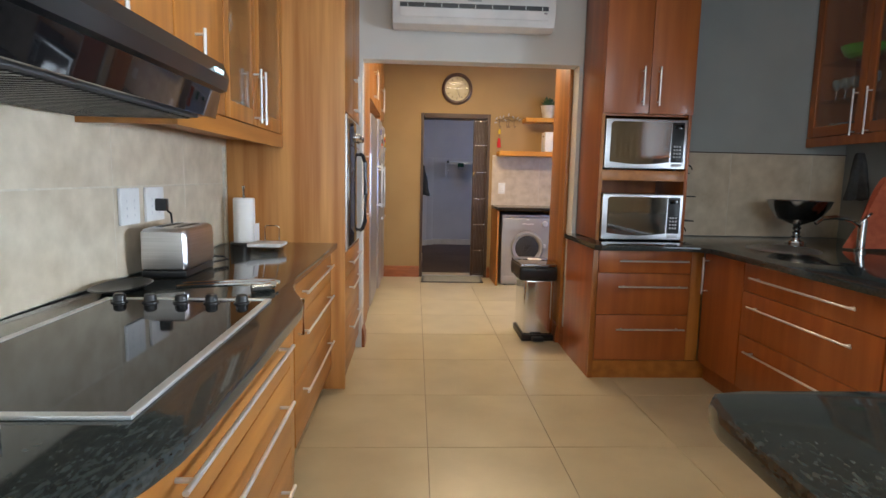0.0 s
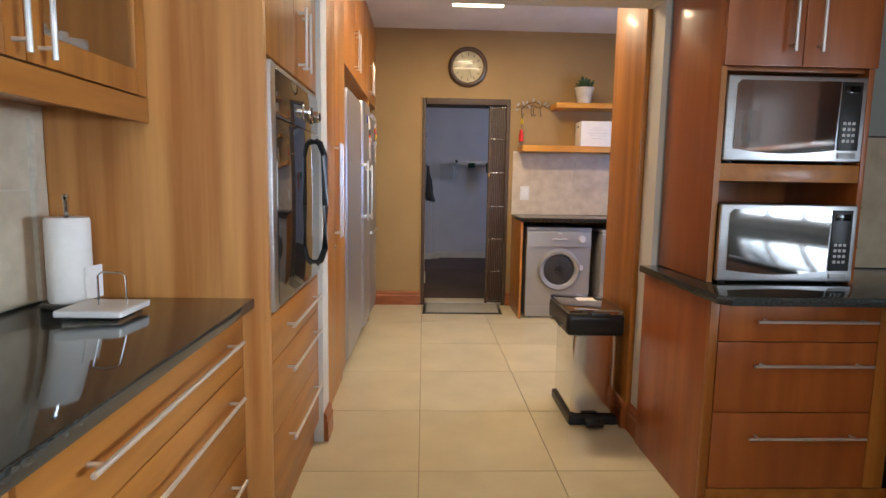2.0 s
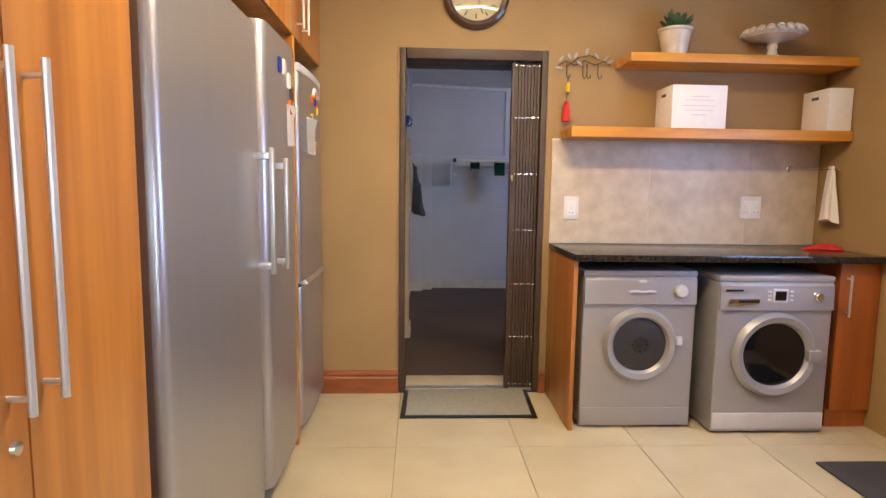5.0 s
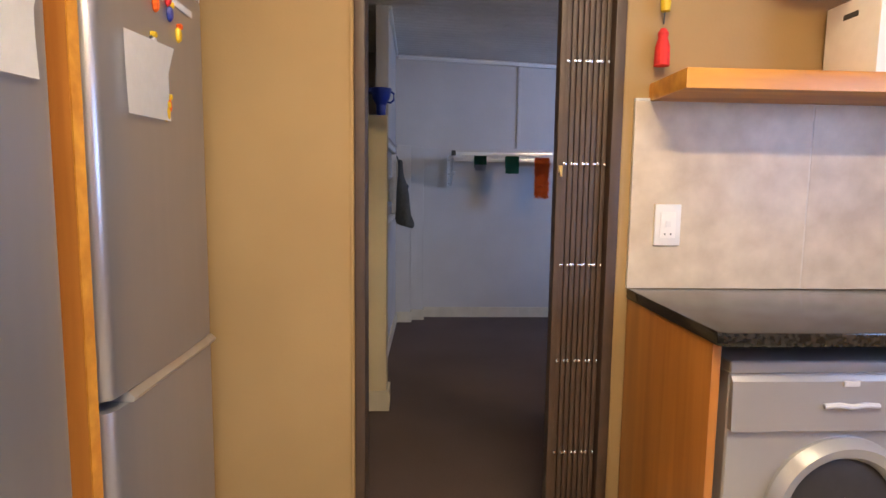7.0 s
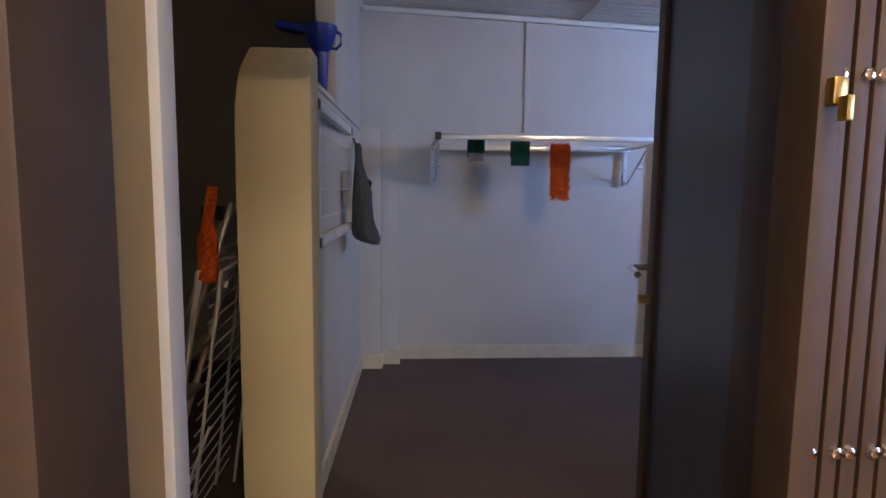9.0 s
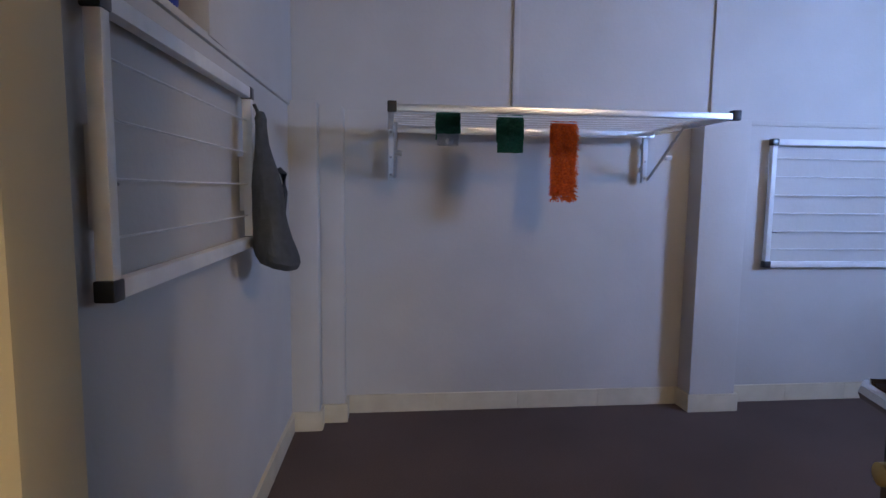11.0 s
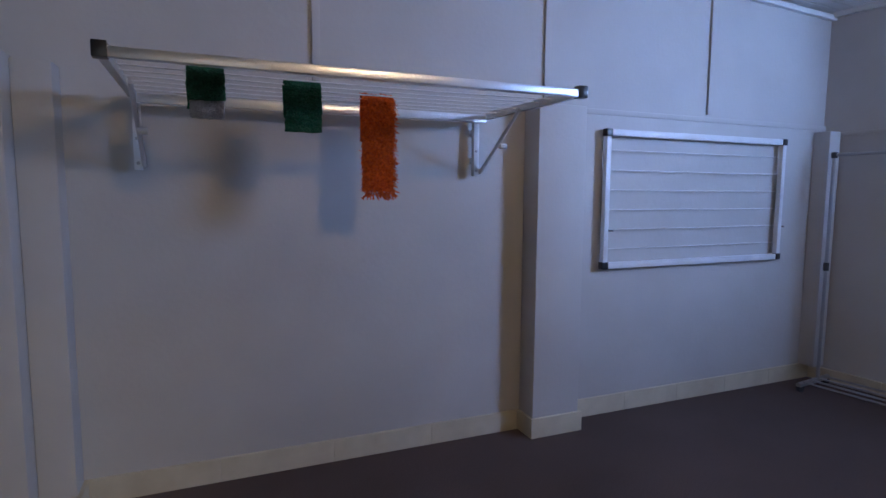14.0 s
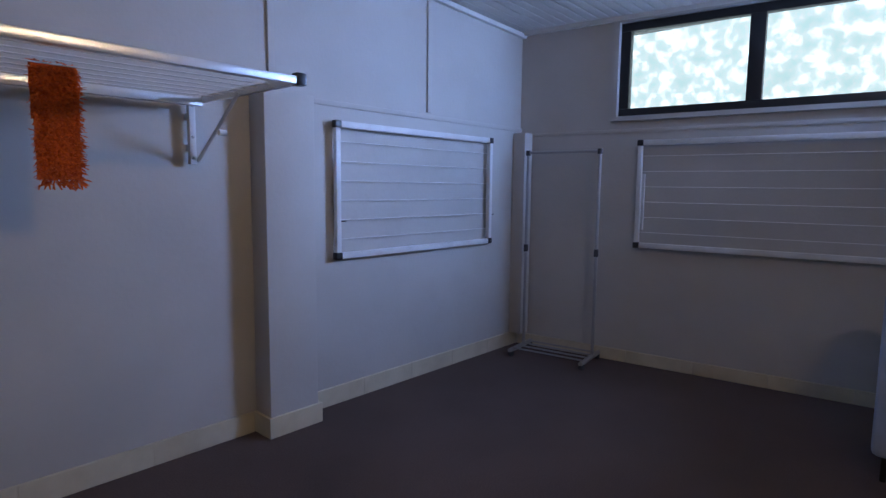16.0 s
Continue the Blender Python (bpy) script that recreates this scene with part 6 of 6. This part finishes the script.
part("front_rail", box(AX0 + 0.015, AX1 - 0.015, AF - 0.012, AF + 0.012, AZ - 0.018, AZ + 0.009, 0.004), ALU, c)
part("back_rail", box(AX0 + 0.03, AX1 - 0.04, AB - 0.012, AB + 0.012, AZ - 0.035, AZ + 0.0, 0.004), ALU, c)
for x in (AX0 + 0.0, AX1 - 0.03):
    part("side_arm", box(x + 0.003, x + 0.027, AF + 0.014, AB + 0.03, AZ - 0.016, AZ + 0.013, 0.004), ALU, c)
    part("corner_cap", box(x - 0.003, x + 0.033, AF - 0.016, AF + 0.018, AZ - 0.021, AZ + 0.021, 0.004), BLACK, c)
for i in range(7):
    y = AF + 0.08 + i * 0.085
    part("line", tube([(AX0 + 0.02, y, AZ), (1.0, y, AZ - 0.006), (1.5, y, AZ - 0.006), (AX1 - 0.02, y, AZ)], 0.0026, n=5), CORD, c)
for x in (0.57, 1.962):
    br = part("wall_bracket", box(x - 0.014, x + 0.014, FY - 0.055, FY - 0.03, 1.285, 1.56, 0.003), WHITE_METAL, c)
    part("standoff", box(x - 0.010, x + 0.010, FY - 0.032, FY, 1.34, 1.37, 0.002), WHITE_METAL, c)
    part("standoff", box(x - 0.010, x + 0.010, FY - 0.032, FY, 1.47, 1.50, 0.002), WHITE_METAL, c)
    part("strut", rod((x + 0.02, FY - 0.05, 1.30), (x + 0.02, 10.42, AZ - 0.01), 0.008), ALU, c)
    part("strut_knob", rod((x + 0.018, 10.58, 1.41), (x + 0.05, 10.58, 1.41), 0.012), WHITE, c)
    for z in (1.31, 1.40, 1.53):
        part("screw", lathe([(0, 0.003), (0.006, 0.002), (0.007, 0)], Matrix.Translation((x, FY - 0.055, z)) @ Matrix.Rotation(math.pi / 2, 4, "X"), n=8), SILVER, br)


def hung_cloth(name, label, mat, x0, x1, y, front, back, shaggy, seedv):
    """A cloth folded over one line of the airer."""
    rnd = random.Random(seedv)
    b = bmesh.new()
    path = [(y + 0.016, AZ - back * (1 - i / 6)) for i in range(6)] + [(y + 0.013, AZ - 0.004), (y + 0.006, AZ + 0.010), (y - 0.006, AZ + 0.010), (y - 0.014, AZ - 0.004)]
    path += [(y - 0.018, AZ - front * i / 12) for i in range(1, 13)]
    rows = [[b.verts.new((x0 + (x1 - x0) * j / 8 + rnd.uniform(-0.002, 0.002), py + 0.005 * math.sin(j * 1.1 + pz * 14), pz + rnd.uniform(-0.002, 0.002))) for j in range(9)] for py, pz in path]
    for a, d in zip(rows, rows[1:]):
        for j in range(8):
            b.faces.new((a[j], a[j + 1], d[j + 1], d[j]))
    bmesh.ops.recalc_face_normals(b, faces=b.faces)
    bmesh.ops.solidify(b, geom=b.faces[:], thickness=0.008)
    if shaggy:
        for _ in range(1500):
            t = rnd.random() * (front + 0.03)
            x = rnd.uniform(x0 - 0.002, x1 + 0.002)
            z = AZ + 0.012 - t
            d = Vector((rnd.uniform(-0.7, 0.7) + (x - (x0 + x1) / 2) * 10, -rnd.uniform(0.4, 1.0), rnd.uniform(-1.0, 0.15))).normalized() * rnd.uniform(0.014, 0.026)
            p = Vector((x, y - 0.020, z))
            s = Vector((0.003, 0, 0.001))
            v = [b.verts.new(p - s), b.verts.new(p + s), b.verts.new(p + d + s * 0.6), b.verts.new(p + d - s * 0.6), b.verts.new(p + Vector((0, 0.003, 0.003)))]
            b.faces.new(v[:4])
            b.faces.new((v[0], v[3], v[4]))
            b.faces.new((v[2], v[1], v[4]))
    else:
        for _ in range(1400):
            t = rnd.random() * front
            x, z = rnd.uniform(x0, x1), AZ - t
            p = Vector((x, y - 0.024, z))
            d = Vector((rnd.uniform(-0.4, 0.4), -1, rnd.uniform(-0.6, 0.2))).normalized() * 0.008
            v = [b.verts.new(p + Vector((-0.003, 0, 0))), b.verts.new(p + Vector((0.003, 0, 0))), b.verts.new(p + d)]
            b.faces.new(v)
    return tagged(mesh(name, b, mat), label, "cloth", "cloths on the airer")


LINE = [AF + 0.08 + i * 0.085 for i in range(7)]
hung_cloth("green_cloth", "short green fleece duster folded over the airer line", GREEN, 0.755, 0.855, LINE[1], 0.085, 0.11, False, 1)
hung_cloth("grey_lining", "grey lining of the green duster", SILVER, 0.759, 0.851, LINE[1] + 0.022, 0.135, 0.10, False, 6)
hung_cloth("green_cloth", "long green fleece duster folded over the airer line", GREEN, 1.035, 1.150, LINE[2], 0.155, 0.11, False, 2)
hung_cloth("orange_cloth", "shaggy orange chenille mop cover on the airer line", ORANGE, 1.332, 1.450, LINE[4], 0.345, 0.16, True, 3)

# grey bag hanging from the corner of the west airer
def hanging_bag():
    b = bmesh.new()
    rows = []
    prof = [(0.0, 0.018, 0.0), (0.06, 0.028, 0.002), (0.14, 0.036, 0.006), (0.22, 0.055, 0.018), (0.32, 0.075, 0.035), (0.42, 0.082, 0.045), (0.52, 0.098, 0.06), (0.59, 0.115, 0.075), (0.64, 0.10, 0.08), (0.66, 0.05, 0.09)]
    for t, w, off in prof:
        row = []
        for j in range(20):
            a = 2 * math.pi * j / 20
            r = 1 + 0.10 * math.sin(3 * a + t * 9) + 0.05 * math.sin(7 * a + t * 20)
            row.append(b.verts.new((0.137 + off * 0.55 + w * 0.6 * r * math.cos(a), 9.67 + off * 0.3 + w * 1.1 * r * math.sin(a), 1.475 - t * 0.76 - 0.05 * (w * 6) * max(0, math.cos(a)) * (t > 0.5))))
        rows.append(row)
    for r0, r1 in zip(rows, rows[1:]):
        for j in range(20):
            b.faces.new((r0[j], r0[(j + 1) % 20], r1[(j + 1) % 20], r1[j]))
    b.faces.new(rows[0])
    b.faces.new(rows[-1][::-1])
    bmesh.ops.recalc_face_normals(b, faces=b.faces)
    bmesh.ops.subdivide_edges(b, edges=b.edges[:], cuts=1, use_grid_fill=True, smooth=0.6)
    return b


c = thing("peg_bag", (0.2, 9.84, 0.84), "dark grey cloth peg bag hanging from an airer", "bag")
part("sack", hanging_bag(), GREY_CLOTH, c)
part("strap", tube([(0.160, 9.75, 1.27), (0.168, 9.755, 1.285), (0.180, 9.76, 1.292), (0.192, 9.765, 1.28), (0.193, 9.765, 1.22), (0.182, 9.76, 1.10)], 0.012), GREY_CLOTH, c)
part("hanger", tube([(0.125, 9.72, 1.45), (0.117, 9.72, 1.485), (0.108, 9.715, 1.505)], 0.006), GREY_CLOTH, c)

# blue jug on the ledge of the dividing wall
c = thing("blue_jug", (0.03, 9.2, 1.653), "blue plastic funnel jug on the wall ledge", "jug")
MJ = Matrix.Translation((0.02, 9.22, 1.653))
part("body", lathe([(0, 0.0), (0.022, 0.0), (0.026, 0.01), (0.034, 0.16), (0.058, 0.205), (0.070, 0.25), (0.072, 0.268), (0.067, 0.268), (0.054, 0.21), (0, 0.19)], MJ), BLUE, c)
part("spout", prism([(-0.03, 1.885), (-0.15, 1.905), (-0.165, 1.918), (-0.14, 1.928), (-0.03, 1.922)], 9.18, 9.26, 0.004, "y"), BLUE, c)
part("handle", tube([(0.085, 9.22, 1.905), (0.105, 9.22, 1.89), (0.105, 9.22, 1.85), (0.085, 9.22, 1.83), (0.06, 9.22, 1.835)], 0.007), BLUE, c)

# bulkhead lamp beside the back door
c = thing("bulkhead_lamp", (1.88, 7.55, 2.20), "round white bulkhead wall lamp, switched on", "wall lamp")
MBK = Matrix.Translation((1.88, DY + 0.02, 2.30)) @ Matrix.Rotation(-math.pi / 2, 4, "X")
part("base", lathe([(0, 0.0), (0.13, 0.0), (0.13, 0.03), (0.115, 0.035)], MBK), WHITE, c)
part("diffuser", lathe([(0.115, 0.03), (0.11, 0.06), (0.08, 0.085), (0, 0.095)], MBK), LAMP_ON, c)

# garment rail in the corner
c = thing("garment_rail", (4.33, 10.45, 0), "slim grey metal garment rail standing on the carpet", "garment rail")
GA, GB = Vector((4.33, 10.66, 0)), Vector((4.40, 10.14, 0))
for p in (GA, GB):
    post = part("post", rod(p + Vector((0, 0, 0.05)), p + Vector((0, 0, 1.45)), 0.011), SILVER, c)
    part("joint", rod(p + Vector((0, 0, 0.74)), p + Vector((0, 0, 0.79)), 0.016), RUBBER, post)
    part("top_elbow", rod(p + Vector((0, 0, 1.43)), p + Vector((0, 0, 1.465)), 0.017), RUBBER, post)
    part("foot_bar", rod(p + Vector((-0.22, -0.03, 0.045)), p + Vector((0.12, 0.015, 0.045)), 0.016), SILVER, c)
    for d in (-0.2, 0.10):
        part("castor", lathe([(0, -0.012), (0.022, -0.012), (0.024, 0), (0.022, 0.012), (0, 0.012)], Matrix.Translation(p + Vector((d, d * 0.14, 0.024))) @ Matrix.Rotation(math.pi / 2, 4, "X"), n=14), RUBBER, c)
part("top_bar", rod(GA + Vector((0, 0, 1.45)), GB + Vector((0, 0, 1.45)), 0.010), SILVER, c)
for d in (-0.18, -0.10, -0.02, 0.06):
    part("shelf_bar", rod(GA + Vector((d, d * 0.14, 0.06)), GB + Vector((d, d * 0.14, 0.06)), 0.006), SILVER, c)

# laundry basket at the edge of the view
c = thing("laundry_basket", (4.2, 8.1, 0), "pale blue striped cloth laundry hamper", "laundry hamper")
HAMPER = material("pale_blue_cloth", (0.40, 0.48, 0.66), 0.85, second=(0.34, 0.41, 0.58), scale=12, bump=0.3, bump_scale=80)
part("sack", box(3.74, 4.20, 8.02, 8.54, 0.10, 0.80, 0.04, seg=4), HAMPER, c)
for z, mt in ((0.75, RED), (0.68, GREEN), (0.60, ORANGE), (0.46, RED)):
    part("stripe", box(3.7375, 4.2025, 8.06, 8.48, z, z + 0.012, 0.003), mt, c)
for x in (3.77, 4.17):
    for y in (8.05, 8.49):
        part("leg", rod((x, y, 0), (x, y, 0.12), 0.012), IRON, c)

# alcove: folding ladder, drying rack, orange mop
c = thing("step_ladder", (-0.5, 8.9, 0), "folded aluminium step ladder leaning in the alcove", "ladder")
LA, LB = Vector((-0.62, 8.75, 0.0)), Vector((-0.34, 9.15, 1.18))
for d in (0.0, 0.30):
    part("stile", rod(LA + Vector((0, d, 0.01)), LB + Vector((0, d, 0)), 0.014), ALU, c)
    part("foot_cap", rod(LA + Vector((-0.002, d - 0.003, 0.0)), LA + Vector((0.01, d + 0.014, 0.05)), 0.018), ORANGE, c)
for i in range(1, 6):
    p = LA.lerp(LB, i / 6)
    part("tread", box(p.x - 0.03, p.x + 0.03, p.y + 0.01, p.y + 0.29, p.z - 0.012, p.z + 0.012, 0.003), ALU, c)
part("rear_leg", rod((-0.80, 9.0, 0.01), LB + Vector((-0.03, 0.05, -0.03)), 0.012), ALU, c)
part("top_cap", box(-0.46, -0.38, 9.12, 9.2, 1.11, 1.17, 0.008), BLACK, c)
c = thing("drying_rack", (-0.3, 8.75, 0), "folded white wire drying rack beside the wall", "drying rack")
for x, y in ((-0.43, 8.60), (-0.36, 8.62)):
    bb = tube([(x, y, 0.007), (x + 0.13, y + 0.02, 0.97), (x + 0.15, y + 0.25, 0.99), (x + 0.15, y + 0.45, 0.97), (x + 0.02, y + 0.45, 0.007)], 0.0065)
    part("frame", bb, WHITE_METAL, c)
for i in range(16):
    t = 0.08 + i * 0.055
    part("wire", rod((-0.43 + 0.13 * t + 0.05, 8.61 + 0.02 * t, t), (-0.40 + 0.13 * t + 0.03, 9.07, t + 0.03), 0.0028, n=6), WHITE_METAL, c)
part("brace", rod((-0.42, 8.59, 0.05), (-0.27, 8.60, 0.45), 0.005), WHITE_METAL, c)
c = thing("floor_mop", (-0.25, 8.75, 0), "orange fringed mop leaning behind the wall", "mop")
part("pole", rod((-0.48, 8.70, 0.005), (-0.26, 8.66, 1.22), 0.011), ALU, c)
part("grip", rod((-0.282, 8.664, 1.10), (-0.255, 8.659, 1.25), 0.018), ORANGE, c)
b = lathe([(0, 0.10), (0.018, 0.095), (0.03, 0.04), (0.034, -0.05), (0.028, -0.09), (0, -0.10)], Matrix.Translation((-0.275, 8.665, 1.03)), n=20)
rnd = random.Random(12)
for v in b.verts:
    v.co += Vector((rnd.uniform(-1, 1), rnd.uniform(-1, 1), rnd.uniform(-1, 1))) * 0.010
part("fringe", b, ORANGE, c)

# ---- tiles: walls and floor, piece by piece ----


def tile_mesh(name, sx, sy, sz, mat, bevel=0.0015):
    """A tile with its corner at the origin; the mesh is shared by all alike."""
    b = box(0, sx, 0, sy, 0, sz, bevel, seg=1)
    me = bpy.data.meshes.new(name)
    b.to_mesh(me)
    b.free()
    me.materials.append(mat)
    return me


def lay(me, name, parent, x, y, z):
    ob = new(name, me)
    ob.parent = parent
    ob.location = (x, y, z)


def wall_tiles(name, label, axis, plane, a0, a1, z0, z1, w, h, start, zstart, mat=None, thick=0.014):
    """Tiles on a wall. axis: the way they run; plane: the wall's face; the pieces stand proud of it."""
    root = tagged(new(name), label, "wall tiles", kind="structure")
    s = 1 if axis == "y" else -1
    bed = box(plane, plane + 0.0133, a0, a1, z0, z1) if axis == "y" else box(a0, a1, plane - 0.0133, plane, z0, z1)
    part("grout_bed", bed, GROUT_PALE, root)
    cache = {}
    z = zstart
    while z < z1:
        za, zb = max(z, z0), min(z + h, z1)
        a = start
        while a < a1 and zb - za > 0.01:
            aa, ab = max(a, a0), min(a + w, a1)
            if ab - aa > 0.01:
                key = (round(ab - aa, 3), round(zb - za, 3))
                if key not in cache:
                    g = 0.004
                    cache[key] = tile_mesh("wall_tile", thick, key[0] - g, key[1] - g, SPLASH) if axis == "y" else tile_mesh("wall_tile", key[0] - g, thick, key[1] - g, SPLASH)
                lay(cache[key], "wall_tile", root, plane if axis == "y" else aa + 0.002, aa + 0.002 if axis == "y" else plane - thick, za + 0.002)
            a += w
        z += h


wall_tiles("splashback_hob", "mottled beige stone tile splashback", "y", KX0 + 0.012, -1.6, 3.275, 0.881, 1.62, 0.62, 0.34, 2.055 - 0.62 * 6, 0.87)
wall_tiles("splashback_sink", "mottled beige stone tile splashback", "x", WY - 0.002, 1.785, 3.19, 0.881, 1.49, 0.62, 0.62, 1.70, 0.87)
wall_tiles("splashback_laundry", "mottled beige stone tile splashback", "x", LY - 0.001, 0.967, 2.61, 0.941, 1.556, 0.60, 0.62, 0.967, 0.94)
bb = box(0.967, 2.61, LY - 0.016, LY - 0.001, 1.556, 1.564)
structure("tile_edge_trim", bb, WHITE_METAL, "thin white tile edge strip", "trim")
structure("tile_edge_sink", box(1.785, 3.19, WY - 0.018, WY - 0.001, 1.49, 1.498), CLOCK_RIM, "thin dark tile edge strip", "trim")
structure("tile_corner_trim", box(-1.066, -1.05, 3.20, 3.2145, 0.881, 1.41), GROUT_PALE, "pale sealant line at the tile corner", "trim")

TX, TY, DX, DTY = 0.075 - 0.605 * 2, 2.535 - 0.652 * 8, 0.605, 0.652
shared = {}
for i in range(8):
    for j in range(16):
        x0, x1 = max(TX + i * DX, -1.09), min(TX + (i + 1) * DX, KX1)
        y0, y1 = max(TY + j * DTY, KY0), min(TY + (j + 1) * DTY, LY)
        if x1 - x0 < 0.02 or y1 - y0 < 0.02:
            continue
        key = (round(x1 - x0, 3), round(y1 - y0, 3))
        if key not in shared:
            shared[key] = tile_mesh("floor_tile", key[0] - 0.004, key[1] - 0.004, 0.008, TILE, 0.001)
        lay(shared[key], "floor_tile", floor, x0 + 0.002, y0 + 0.002, -0.008)
